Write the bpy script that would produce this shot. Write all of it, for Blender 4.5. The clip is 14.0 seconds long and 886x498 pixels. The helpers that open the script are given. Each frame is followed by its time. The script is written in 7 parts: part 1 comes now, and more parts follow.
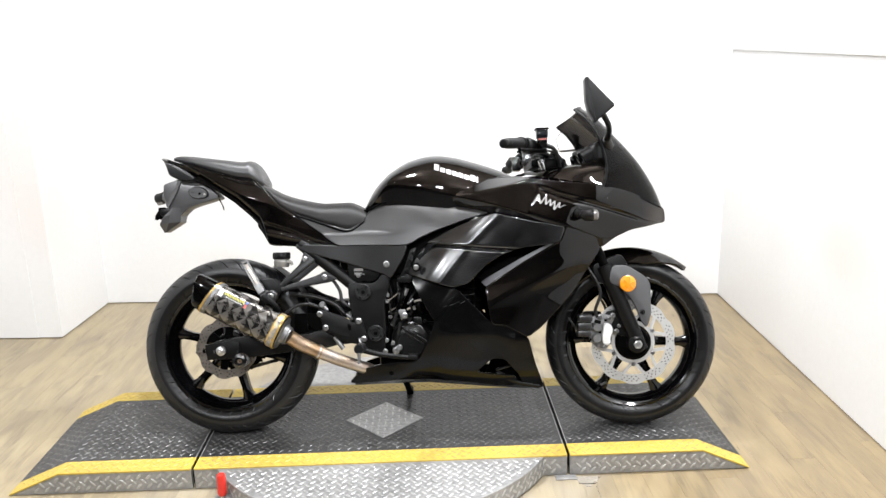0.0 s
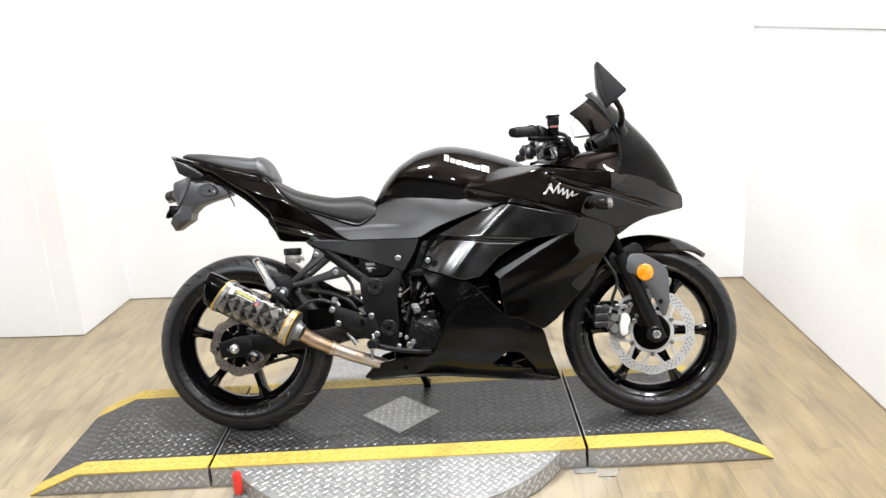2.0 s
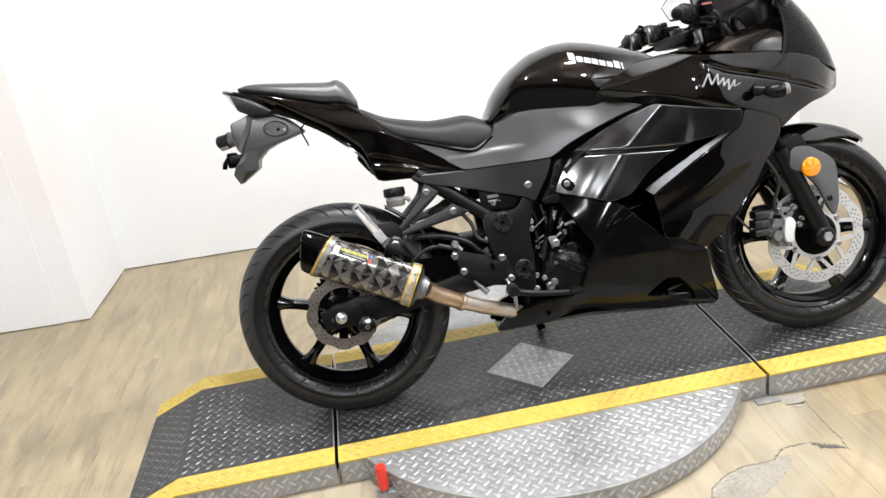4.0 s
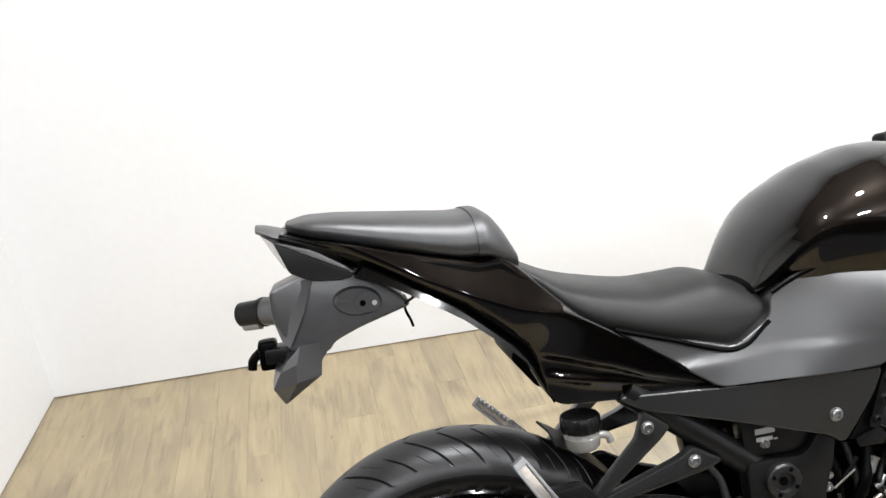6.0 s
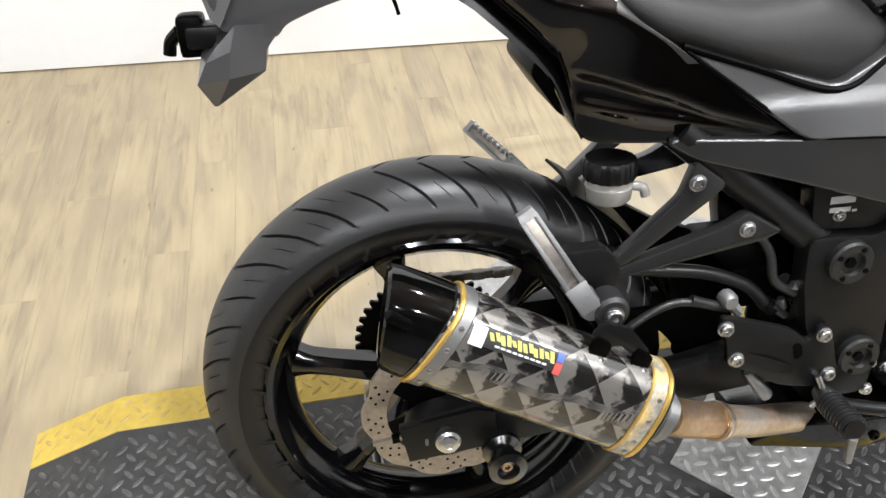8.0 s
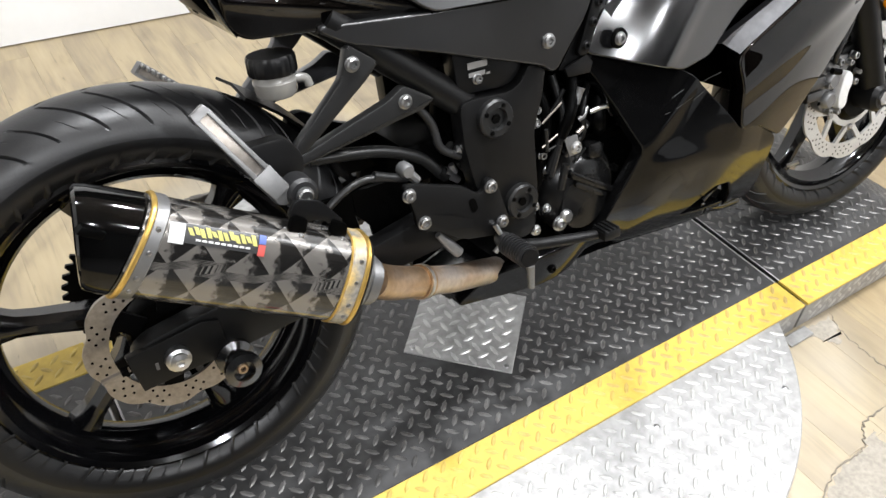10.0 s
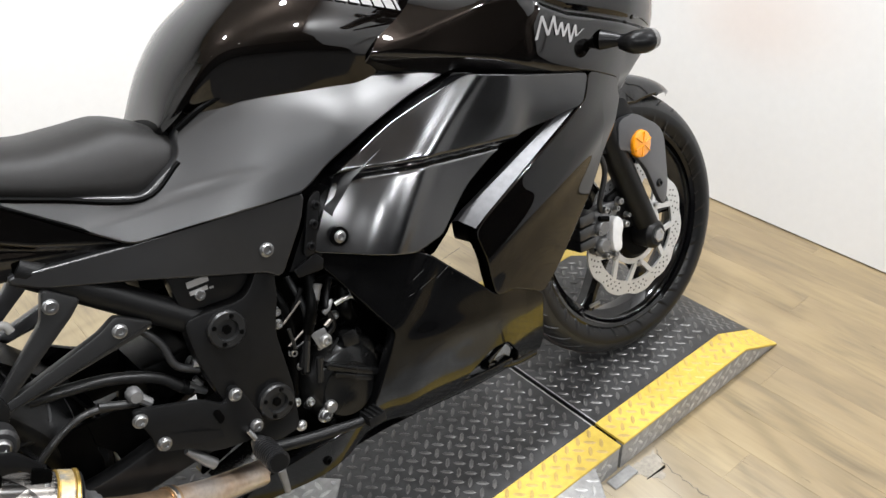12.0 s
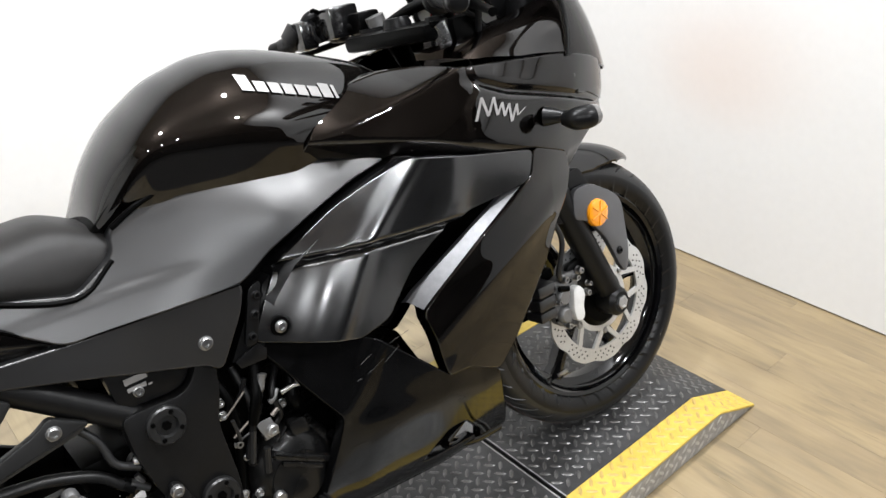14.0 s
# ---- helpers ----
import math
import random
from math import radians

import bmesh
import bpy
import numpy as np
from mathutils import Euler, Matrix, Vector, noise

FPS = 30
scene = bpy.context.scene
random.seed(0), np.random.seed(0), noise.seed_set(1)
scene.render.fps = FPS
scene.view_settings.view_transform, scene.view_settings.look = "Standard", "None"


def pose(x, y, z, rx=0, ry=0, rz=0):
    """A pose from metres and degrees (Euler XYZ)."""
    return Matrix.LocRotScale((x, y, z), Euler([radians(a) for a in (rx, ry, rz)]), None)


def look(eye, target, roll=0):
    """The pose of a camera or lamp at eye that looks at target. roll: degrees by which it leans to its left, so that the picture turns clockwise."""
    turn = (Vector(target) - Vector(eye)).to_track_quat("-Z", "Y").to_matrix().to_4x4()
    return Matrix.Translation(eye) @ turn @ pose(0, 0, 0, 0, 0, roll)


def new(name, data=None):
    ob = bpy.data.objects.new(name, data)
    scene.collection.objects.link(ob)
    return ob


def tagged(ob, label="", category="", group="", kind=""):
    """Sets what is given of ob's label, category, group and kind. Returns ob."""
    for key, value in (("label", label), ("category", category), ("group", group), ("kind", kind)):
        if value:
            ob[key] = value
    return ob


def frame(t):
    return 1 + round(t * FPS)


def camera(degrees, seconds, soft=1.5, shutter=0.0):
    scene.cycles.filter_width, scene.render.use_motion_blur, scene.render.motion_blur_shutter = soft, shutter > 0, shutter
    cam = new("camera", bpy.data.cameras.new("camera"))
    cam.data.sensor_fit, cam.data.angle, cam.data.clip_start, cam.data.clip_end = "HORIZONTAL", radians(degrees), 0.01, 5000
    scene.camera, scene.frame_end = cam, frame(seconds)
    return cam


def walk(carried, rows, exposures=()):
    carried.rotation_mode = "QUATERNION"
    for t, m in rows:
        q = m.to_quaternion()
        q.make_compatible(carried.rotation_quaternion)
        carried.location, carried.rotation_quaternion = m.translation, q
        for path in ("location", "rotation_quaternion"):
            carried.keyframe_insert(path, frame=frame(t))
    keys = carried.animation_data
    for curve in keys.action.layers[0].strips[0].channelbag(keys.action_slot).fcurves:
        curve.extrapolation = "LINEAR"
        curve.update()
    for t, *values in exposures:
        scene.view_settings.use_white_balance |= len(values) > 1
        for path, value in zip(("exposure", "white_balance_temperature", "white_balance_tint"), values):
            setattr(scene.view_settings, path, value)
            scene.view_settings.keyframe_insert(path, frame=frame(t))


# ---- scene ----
cam = camera(58.1, 14.0)
PATH = [
    (0, (0.001, -2.644, 1.403), (0.043, -0.711, 0.892), -1.5),
    (0.5, (0.0, -2.632, 1.4), (0.045, -0.702, 0.877), -1.7),
    (1, (0.007, -2.62, 1.402), (0.054, -0.694, 0.868), -1.5),
    (1.5, (0.018, -2.599, 1.406), (0.083, -0.67, 0.881), -2.0),
    (2, (0.056, -2.596, 1.417), (0.026, -0.673, 0.87), -3.4),
    (2.5, (0.017, -2.59, 1.371), (-0.189, -0.72, 0.691), -1.5),
    (2.7, (-0.045, -2.578, 1.385), (-0.277, -0.701, 0.736), -4.7),
    (4.8, (-0.724, -1.607, 1.364), (-0.455, 0.2, 0.551), -7.6),
    (5, (-0.71, -1.475, 1.349), (-0.495, 0.372, 0.612), -7.5),
    (5.5, (-0.722, -1.208, 1.397), (-0.527, 0.658, 0.705), -8.2),
    (6, (-0.83, -0.932, 1.393), (-0.522, 0.894, 0.638), -6.1),
    (6.5, (-0.842, -0.723, 1.384), (-0.502, 1.05, 0.523), -3.3),
    (7, (-0.803, -0.649, 1.34), (-0.554, 1.083, 0.372), -2.9),
    (7.5, (-0.799, -0.637, 1.271), (-0.556, 0.921, 0.04), -1.8),
    (8, (-0.806, -0.662, 1.224), (-0.54, 0.795, -0.121), -0.3),
    (8.2, (-0.805, -0.671, 1.198), (-0.51, 0.712, -0.216), 1.0),
    (10.3, (-0.81, -0.836, 1.175), (0.086, 0.371, -0.145), 3.7),
    (10.5, (-0.768, -0.857, 1.199), (0.103, 0.401, -0.09), 2.5),
    (11, (-0.637, -0.916, 1.217), (0.261, 0.387, -0.006), 0.6),
    (11.5, (-0.575, -0.939, 1.239), (0.354, 0.387, 0.064), -1.3),
    (12, (-0.543, -0.954, 1.268), (0.532, 0.347, 0.194), -1.5),
    (12.5, (-0.542, -0.969, 1.289), (0.615, 0.33, 0.3), -1.1),
    (13, (-0.559, -0.967, 1.307), (0.591, 0.351, 0.338), -2.9),
    (13.5, (-0.576, -0.951, 1.318), (0.662, 0.305, 0.374), -4.7),
    (14, (-0.448, -0.993, 1.309), (0.654, 0.363, 0.337), -3.6),
]
walk(cam, [(t, look(eye, target, roll)) for t, eye, target, roll in PATH],
     exposures=((0, -0.03), (2.7, -0.03), (5, -0.2), (6.2, -0.2), (7.5, 0.08), (8.2, 0.05), (10.5, -0.12), (12, -0.3), (14, -0.3)))

# ---- world ----
world = bpy.data.worlds.new("world")
scene.world = world
world.use_nodes = True
world.node_tree.nodes["Background"].inputs[0].default_value = (0.9, 0.95, 1.0, 1)
world.node_tree.nodes["Background"].inputs[1].default_value = 0.006
CEIL = 3.05


def lamp(name, x, y, z, size, watts, shape="DISK", size_y=None, tint=(0.962, 0.98, 1.01)):
    data = bpy.data.lights.new(name, "AREA")
    data.shape, data.size, data.energy, data.color = shape, size, watts, tint
    if size_y:
        data.size_y = size_y
    ob = new(name, data)
    ob.matrix_world = look((x, y, z), (x, y, 0))
    return tagged(ob, "white light of a ceiling lamp", "light", kind="structure")


# rows of ceiling lamps over the photo bay and over the shop floor behind the camera
for lx, ly in ((-0.42, -0.10), (0.80, 0.05), (-2.0, -2.5), (1.15, -1.6), (-1.1, -4.2), (0.15, -3.9)):
    lamp("ceiling_light", lx, ly, CEIL - 0.03, 0.15, 79)


# ---- materials ----
def material(name, base, rough=0.5, metal=0.0, vary=0.12, scale=6.0, fine=90.0, bump=0.0, bump_scale=200.0,
             rough_vary=0.12, coat=0.0, per_object=0.0, tint=None, specular=0.5, coat_rough=0.04):
    """Principled surface with colour and gloss varied at two scales and a fine relief."""
    m = bpy.data.materials.new(name)
    m.use_nodes = True
    nt = m.node_tree
    b = nt.nodes["Principled BSDF"]
    b.inputs["Metallic"].default_value = metal
    b.inputs["Coat Weight"].default_value = coat
    b.inputs["Coat Roughness"].default_value = coat_rough
    b.inputs["Specular IOR Level"].default_value = specular
    tc = nt.nodes.new("ShaderNodeTexCoord")

    def noise_node(s, detail):
        n = nt.nodes.new("ShaderNodeTexNoise")
        n.inputs["Scale"].default_value, n.inputs["Detail"].default_value = s, detail
        nt.links.new(tc.outputs["Object"], n.inputs["Vector"])
        return n

    big, small = noise_node(scale, 5), noise_node(fine, 3)
    mix = nt.nodes.new("ShaderNodeMath")
    mix.operation = "ADD"
    nt.links.new(big.outputs[0], mix.inputs[0])
    nt.links.new(small.outputs[0], mix.inputs[1])
    ramp = nt.nodes.new("ShaderNodeMapRange")
    ramp.inputs[1].default_value, ramp.inputs[2].default_value = 0.65, 1.35
    ramp.inputs[3].default_value, ramp.inputs[4].default_value = 1 - vary, 1 + vary
    nt.links.new(mix.outputs[0], ramp.inputs[0])
    value = ramp.outputs[0]
    if per_object:
        info = nt.nodes.new("ShaderNodeObjectInfo")
        r2 = nt.nodes.new("ShaderNodeMapRange")
        r2.inputs[3].default_value, r2.inputs[4].default_value = 1 - per_object, 1 + per_object
        nt.links.new(info.outputs["Random"], r2.inputs[0])
        mul = nt.nodes.new("ShaderNodeMath")
        mul.operation = "MULTIPLY"
        nt.links.new(value, mul.inputs[0])
        nt.links.new(r2.outputs[0], mul.inputs[1])
        value = mul.outputs[0]
    hue = nt.nodes.new("ShaderNodeVectorMath")
    hue.operation = "SCALE"
    if tint:
        two = nt.nodes.new("ShaderNodeMix")
        two.data_type = "RGBA"
        two.inputs[6].default_value, two.inputs[7].default_value = (*base, 1), (*tint, 1)
        mask = nt.nodes.new("ShaderNodeMapRange")
        mask.inputs[1].default_value, mask.inputs[2].default_value = 0.42, 0.62
        nt.links.new(big.outputs[0], mask.inputs[0])
        nt.links.new(mask.outputs[0], two.inputs[0])
        nt.links.new(two.outputs[2], hue.inputs[0])
    else:
        hue.inputs[0].default_value = base
    nt.links.new(value, hue.inputs["Scale"])
    nt.links.new(hue.outputs[0], b.inputs["Base Color"])
    rr = nt.nodes.new("ShaderNodeMapRange")
    rr.inputs[1].default_value, rr.inputs[2].default_value = 0.3, 0.7
    rr.inputs[3].default_value, rr.inputs[4].default_value = max(0.02, rough * (1 - rough_vary)), min(1, rough * (1 + rough_vary))
    nt.links.new(big.outputs[0], rr.inputs[0])
    nt.links.new(rr.outputs[0], b.inputs["Roughness"])
    if bump:
        bn = noise_node(bump_scale, 2)
        bp = nt.nodes.new("ShaderNodeBump")
        bp.inputs["Strength"].default_value, bp.inputs["Distance"].default_value = bump, 0.002
        nt.links.new(bn.outputs[0], bp.inputs["Height"])
        nt.links.new(bp.outputs[0], b.inputs["Normal"])
    return m




def blotched_wall():
    """Wall paint with two faint, soft reddish blotches, one on each side of the bay."""
    m = material("wall_paint", (0.715, 0.715, 0.712), 0.6, vary=0.02, scale=1.2, fine=40, bump=0.05, bump_scale=60)
    nt = m.node_tree
    b = nt.nodes["Principled BSDF"]
    geo = nt.nodes.new("ShaderNodeNewGeometry")
    last = b.inputs["Base Color"].links[0].from_socket
    cloud = nt.nodes.new("ShaderNodeTexNoise")
    cloud.inputs["Scale"].default_value, cloud.inputs["Detail"].default_value = 1.6, 1
    nt.links.new(geo.outputs["Position"], cloud.inputs["Vector"])
    for place, size in (((1.55, 0.16, 0.64), (0.5, 0.36, 0.24)), ((-1.84, 1.25, 0.85), (0.3, 0.34, 0.6))):
        d = nt.nodes.new("ShaderNodeVectorMath")
        d.operation = "SUBTRACT"
        d.inputs[1].default_value = place
        nt.links.new(geo.outputs["Position"], d.inputs[0])
        q = nt.nodes.new("ShaderNodeVectorMath")
        q.operation = "DIVIDE"
        q.inputs[1].default_value = size
        nt.links.new(d.outputs[0], q.inputs[0])
        ln = nt.nodes.new("ShaderNodeVectorMath")
        ln.operation = "LENGTH"
        nt.links.new(q.outputs[0], ln.inputs[0])
        r = nt.nodes.new("ShaderNodeMapRange")
        r.interpolation_type = "SMOOTHERSTEP"
        r.inputs[1].default_value, r.inputs[2].default_value, r.inputs[3].default_value, r.inputs[4].default_value = 0.05, 1.2, 0.5, 0.0
        nt.links.new(ln.outputs["Value"], r.inputs[0])
        k = nt.nodes.new("ShaderNodeMath")
        k.operation = "MULTIPLY"
        nt.links.new(r.outputs[0], k.inputs[0])
        nt.links.new(cloud.outputs[0], k.inputs[1])
        mx = nt.nodes.new("ShaderNodeMix")
        mx.data_type = "RGBA"
        mx.inputs[7].default_value = (0.66, 0.47, 0.37, 1)
        nt.links.new(k.outputs[0], mx.inputs[0])
        nt.links.new(last, mx.inputs[6])
        last = mx.outputs[2]
    nt.links.new(last, b.inputs["Base Color"])
    return m


WALL = blotched_wall()
GLOSS = material("gloss_black_paint", (0.0012, 0.0012, 0.0012), 0.05, vary=0.2, rough_vary=0.4, specular=0.35)
METALLIC = material("metallic_black_paint", (0.0040, 0.0032, 0.0027), 0.32, metal=0.9, vary=0.2, fine=900, coat=0.9, coat_rough=0.015, specular=0.2)
METALLIC.node_tree.nodes["Principled BSDF"].inputs["Specular Tint"].default_value = (0.10, 0.08, 0.07, 1)
SATIN = material("satin_grey_plastic", (0.042, 0.042, 0.045), 0.36, vary=0.08, bump=0.05, bump_scale=700, specular=1.0)
COVER = material("satin_black_cover", (0.0040, 0.0041, 0.0046), 0.345, vary=0.14, bump=0.05, bump_scale=700, specular=0.9)
PLASTIC = material("black_plastic", (0.0035, 0.0035, 0.0037), 0.34, vary=0.15, bump=0.06, bump_scale=500, specular=0.2)
FRAME = material("frame_paint", (0.0036, 0.0036, 0.0037), 0.38, vary=0.18, bump=0.06, bump_scale=400, specular=0.2)
VINYL = material("seat_vinyl", (0.010, 0.0095, 0.009), 0.44, vary=0.16, bump=0.2, bump_scale=900, specular=0.24)
# seat vinyl again, coloured paler and shinier for the light on the passenger seat
LITVINYL = material("lit_seat_vinyl", (0.016, 0.016, 0.0165), 0.44, vary=0.16, bump=0.2, bump_scale=900, specular=0.85)
RUBBER = material("tyre_rubber", (0.009, 0.009, 0.0095), 0.42, vary=0.22, bump=0.1, bump_scale=300, specular=0.5)
# the tyre rubber again, coloured darker for the shade on its sides
SIDEWALL = material("shaded_sidewall", (0.0035, 0.0035, 0.0037), 0.34, vary=0.2, bump=0.05, bump_scale=300, specular=0.32)
RIM = material("rim_black_paint", (0.0012, 0.0012, 0.0014), 0.10, vary=0.1, specular=0.45)
STEEL = material("brushed_steel", (0.50, 0.50, 0.50), 0.3, metal=1.0, vary=0.1, fine=300)
ALU = material("cast_aluminium", (0.21, 0.21, 0.21), 0.45, metal=0.85, vary=0.12, bump=0.08, bump_scale=300)
CLAMP = material("worn_bright_clamp", (0.33, 0.315, 0.28), 0.45, metal=0.5, vary=0.4, scale=40, fine=160, tint=(0.50, 0.36, 0.14))
BOLT = material("zinc_bolt", (0.34, 0.34, 0.34), 0.3, metal=1.0, vary=0.1)
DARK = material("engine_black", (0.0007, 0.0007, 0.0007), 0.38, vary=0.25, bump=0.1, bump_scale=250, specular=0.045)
YELLOW = material("yellow_paint", (0.47, 0.335, 0.055), 0.5, vary=0.16, scale=5, fine=70, bump=0.1, bump_scale=150)
TREADPLATE = material("black_tread_plate", (0.029, 0.0288, 0.029), 0.42, metal=0.05, specular=0.45, vary=0.6, scale=4, fine=45, bump=0.1, bump_scale=120)
BARETOP = material("polished_tread_tops", (0.44, 0.438, 0.43), 0.36, metal=0.5, vary=0.3, scale=5, fine=60)
BARE = material("bare_tread_plate", (0.285, 0.283, 0.277), 0.44, metal=0.4, vary=0.34, scale=5, fine=60, bump=0.08, bump_scale=150)
DISCSTEEL = material("bright_disc_steel", (0.62, 0.62, 0.61), 0.42, metal=0.75, vary=0.1, fine=300)
GOLD = material("gold_anodised", (0.56, 0.37, 0.10), 0.34, metal=0.8, vary=0.2, fine=60)
TITAN = material("bronze_heated_steel", (0.40, 0.27, 0.16), 0.34, metal=0.9, vary=0.3, scale=18, fine=120, tint=(0.34, 0.25, 0.18))
TITAN2 = material("pale_heated_steel", (0.50, 0.44, 0.39), 0.38, metal=0.9, vary=0.2, scale=14, fine=120, tint=(0.40, 0.30, 0.22))
MILKY = material("milky_plastic", (0.20, 0.195, 0.18), 0.22, vary=0.08)
BADGE_BLACK = material("badge_black", (0.015, 0.015, 0.015), 0.35)
BADGE_WHITE = material("badge_white", (0.55, 0.55, 0.54), 0.4)
BADGE_YELLOW = material("badge_yellow", (0.40, 0.37, 0.10), 0.4)
BADGE_RED = material("badge_red", (0.42, 0.06, 0.05), 0.4)
HAIRLINE = material("reddish_tread_line", (0.06, 0.030, 0.024), 0.6)
SCRATCH = material("pale_scratch", (0.065, 0.065, 0.065), 0.5)
LABELRED = material("faded_red_label", (0.28, 0.07, 0.06), 0.5)
BADGE_BLUE = material("badge_blue", (0.06, 0.10, 0.32), 0.4)
BRIDGE = material("bright_caliper_plate", (0.70, 0.70, 0.69), 0.42, metal=0.3, vary=0.08)
# cowling paint made paler and greyer to carry light reflected in the lip
LITLIP = material("lit_lip_paint", (0.10, 0.10, 0.105), 0.40, metal=0.6, vary=0.2, scale=10)
WORNSTEEL = material("worn_brown_steel", (0.30, 0.27, 0.24), 0.34, metal=0.85, vary=0.25, scale=12, fine=160)
HANGER = material("satin_black_casting", (0.009, 0.009, 0.009), 0.33, vary=0.14, bump=0.06, bump_scale=500, specular=0.36)
SILVER = material("silver_lettering_paint", (0.25, 0.245, 0.24), 0.40, metal=0.3)


def weave_material():
    """Carbon cloth: rows of tows, half of each square coloured paler as if catching the light."""
    m = material("carbon_weave", (0.03, 0.03, 0.03), 0.22, vary=0.15, coat=1.0)
    nt = m.node_tree
    b = nt.nodes["Principled BSDF"]
    uv = nt.nodes.new("ShaderNodeUVMap")
    rough = nt.nodes.new("ShaderNodeTexNoise")
    rough.inputs["Scale"].default_value = 95
    nt.links.new(uv.outputs[0], rough.inputs["Vector"])
    sep = nt.nodes.new("ShaderNodeSeparateXYZ")
    nt.links.new(uv.outputs[0], sep.inputs[0])

    def math_node(op, a, b2):
        n = nt.nodes.new("ShaderNodeMath")
        n.operation = op
        for i, v in enumerate((a, b2)):
            if isinstance(v, (int, float)):
                n.inputs[i].default_value = v
            elif v is not None:
                nt.links.new(v, n.inputs[i])
        return n.outputs[0]

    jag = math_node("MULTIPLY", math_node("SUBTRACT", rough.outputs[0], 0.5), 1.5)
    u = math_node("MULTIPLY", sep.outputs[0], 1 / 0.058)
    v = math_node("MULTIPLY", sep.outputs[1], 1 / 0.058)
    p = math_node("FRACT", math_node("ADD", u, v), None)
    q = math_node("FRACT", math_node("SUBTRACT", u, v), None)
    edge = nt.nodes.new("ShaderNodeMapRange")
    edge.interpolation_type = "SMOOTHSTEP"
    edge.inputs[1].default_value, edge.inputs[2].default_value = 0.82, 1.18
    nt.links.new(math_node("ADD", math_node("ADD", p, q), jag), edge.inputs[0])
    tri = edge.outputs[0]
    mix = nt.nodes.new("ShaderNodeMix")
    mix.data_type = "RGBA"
    # the tows' sheen is put into these two colours
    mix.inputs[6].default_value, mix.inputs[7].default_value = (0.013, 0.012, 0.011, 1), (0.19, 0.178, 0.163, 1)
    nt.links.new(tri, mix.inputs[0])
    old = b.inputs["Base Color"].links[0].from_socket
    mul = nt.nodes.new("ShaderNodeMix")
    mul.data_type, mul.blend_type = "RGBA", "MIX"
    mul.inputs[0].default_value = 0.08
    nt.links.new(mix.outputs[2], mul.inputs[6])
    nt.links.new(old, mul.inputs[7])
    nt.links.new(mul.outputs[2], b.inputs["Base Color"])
    b.inputs["Metallic"].default_value = 0.55
    return m


CARBON = weave_material()
GLOSSPLASTIC = material("shiny_black_plastic", (0.0030, 0.0030, 0.0032), 0.20, vary=0.25, scale=9, rough_vary=0.4, bump=0.02, bump_scale=25, specular=1.0, coat=0.35, coat_rough=0.2)
LOWPLASTIC = material("scuffed_black_plastic", (0.0020, 0.0020, 0.0021), 0.09, vary=0.25, scale=9, rough_vary=0.5, bump=0.012, bump_scale=30, specular=0.20)
GLASSBLACK = material("dark_glass", (0.006, 0.006, 0.007), 0.06, vary=0.1)
ENGINE = material("satin_engine_paint", (0.0035, 0.0035, 0.0035), 0.27, vary=0.2, bump=0.03, bump_scale=300, specular=0.32)
AMBER = material("amber_reflector", (0.75, 0.27, 0.005), 0.2, vary=0.1, coat=1.0)
LENS = material("clear_lens", (0.30, 0.27, 0.265), 0.14, vary=0.1, coat=0.6)
SIGNAL = material("smoky_clear_lens", (0.13, 0.125, 0.12), 0.12, vary=0.1, coat=0.5)
MIRROR = material("mirror_glass", (0.9, 0.9, 0.9), 0.02, metal=1.0, vary=0.0)


def smoke_material():
    m = material("smoked_acrylic", (0.02, 0.019, 0.018), 0.05, vary=0.05)
    b = m.node_tree.nodes["Principled BSDF"]
    for lk in list(b.inputs["Base Color"].links):
        m.node_tree.links.remove(lk)
    b.inputs["Base Color"].default_value = (0.035, 0.032, 0.03, 1)
    b.inputs["Transmission Weight"].default_value = 0.92
    b.inputs["IOR"].default_value = 1.2
    return m


SMOKE = smoke_material()
SHOPFLOOR = material("dark_shop_floor", (0.055, 0.054, 0.053), 0.6, vary=0.2, scale=2)
SHOP = material("dark_shop_wall", (0.032, 0.032, 0.034), 0.7, vary=0.3, scale=1.5)
CEILING = material("shop_ceiling", (0.40, 0.335, 0.285), 0.8, vary=0.15, scale=2)
TREADWORN = material("worn_tread_tops", (0.10, 0.098, 0.095), 0.36, metal=0.4, vary=0.6, scale=7, fine=60)
YELLOWTOP = material("worn_yellow_treads", (0.47, 0.345, 0.075), 0.45, vary=0.3, scale=3.0, fine=60, tint=(0.33, 0.23, 0.07))
GLUE = material("bare_glue_floor", (0.235, 0.212, 0.175), 0.6, vary=0.3, scale=14, fine=120, bump=0.2, bump_scale=160)
TORN = material("torn_vinyl_edge", (0.19, 0.165, 0.13), 0.6, vary=0.35, scale=20, fine=150)
SUBFLOOR = material("dark_sub_floor", (0.055, 0.05, 0.045), 0.7, vary=0.3, scale=20)
RED = material("red_plastic", (0.62, 0.03, 0.02), 0.35, vary=0.08)


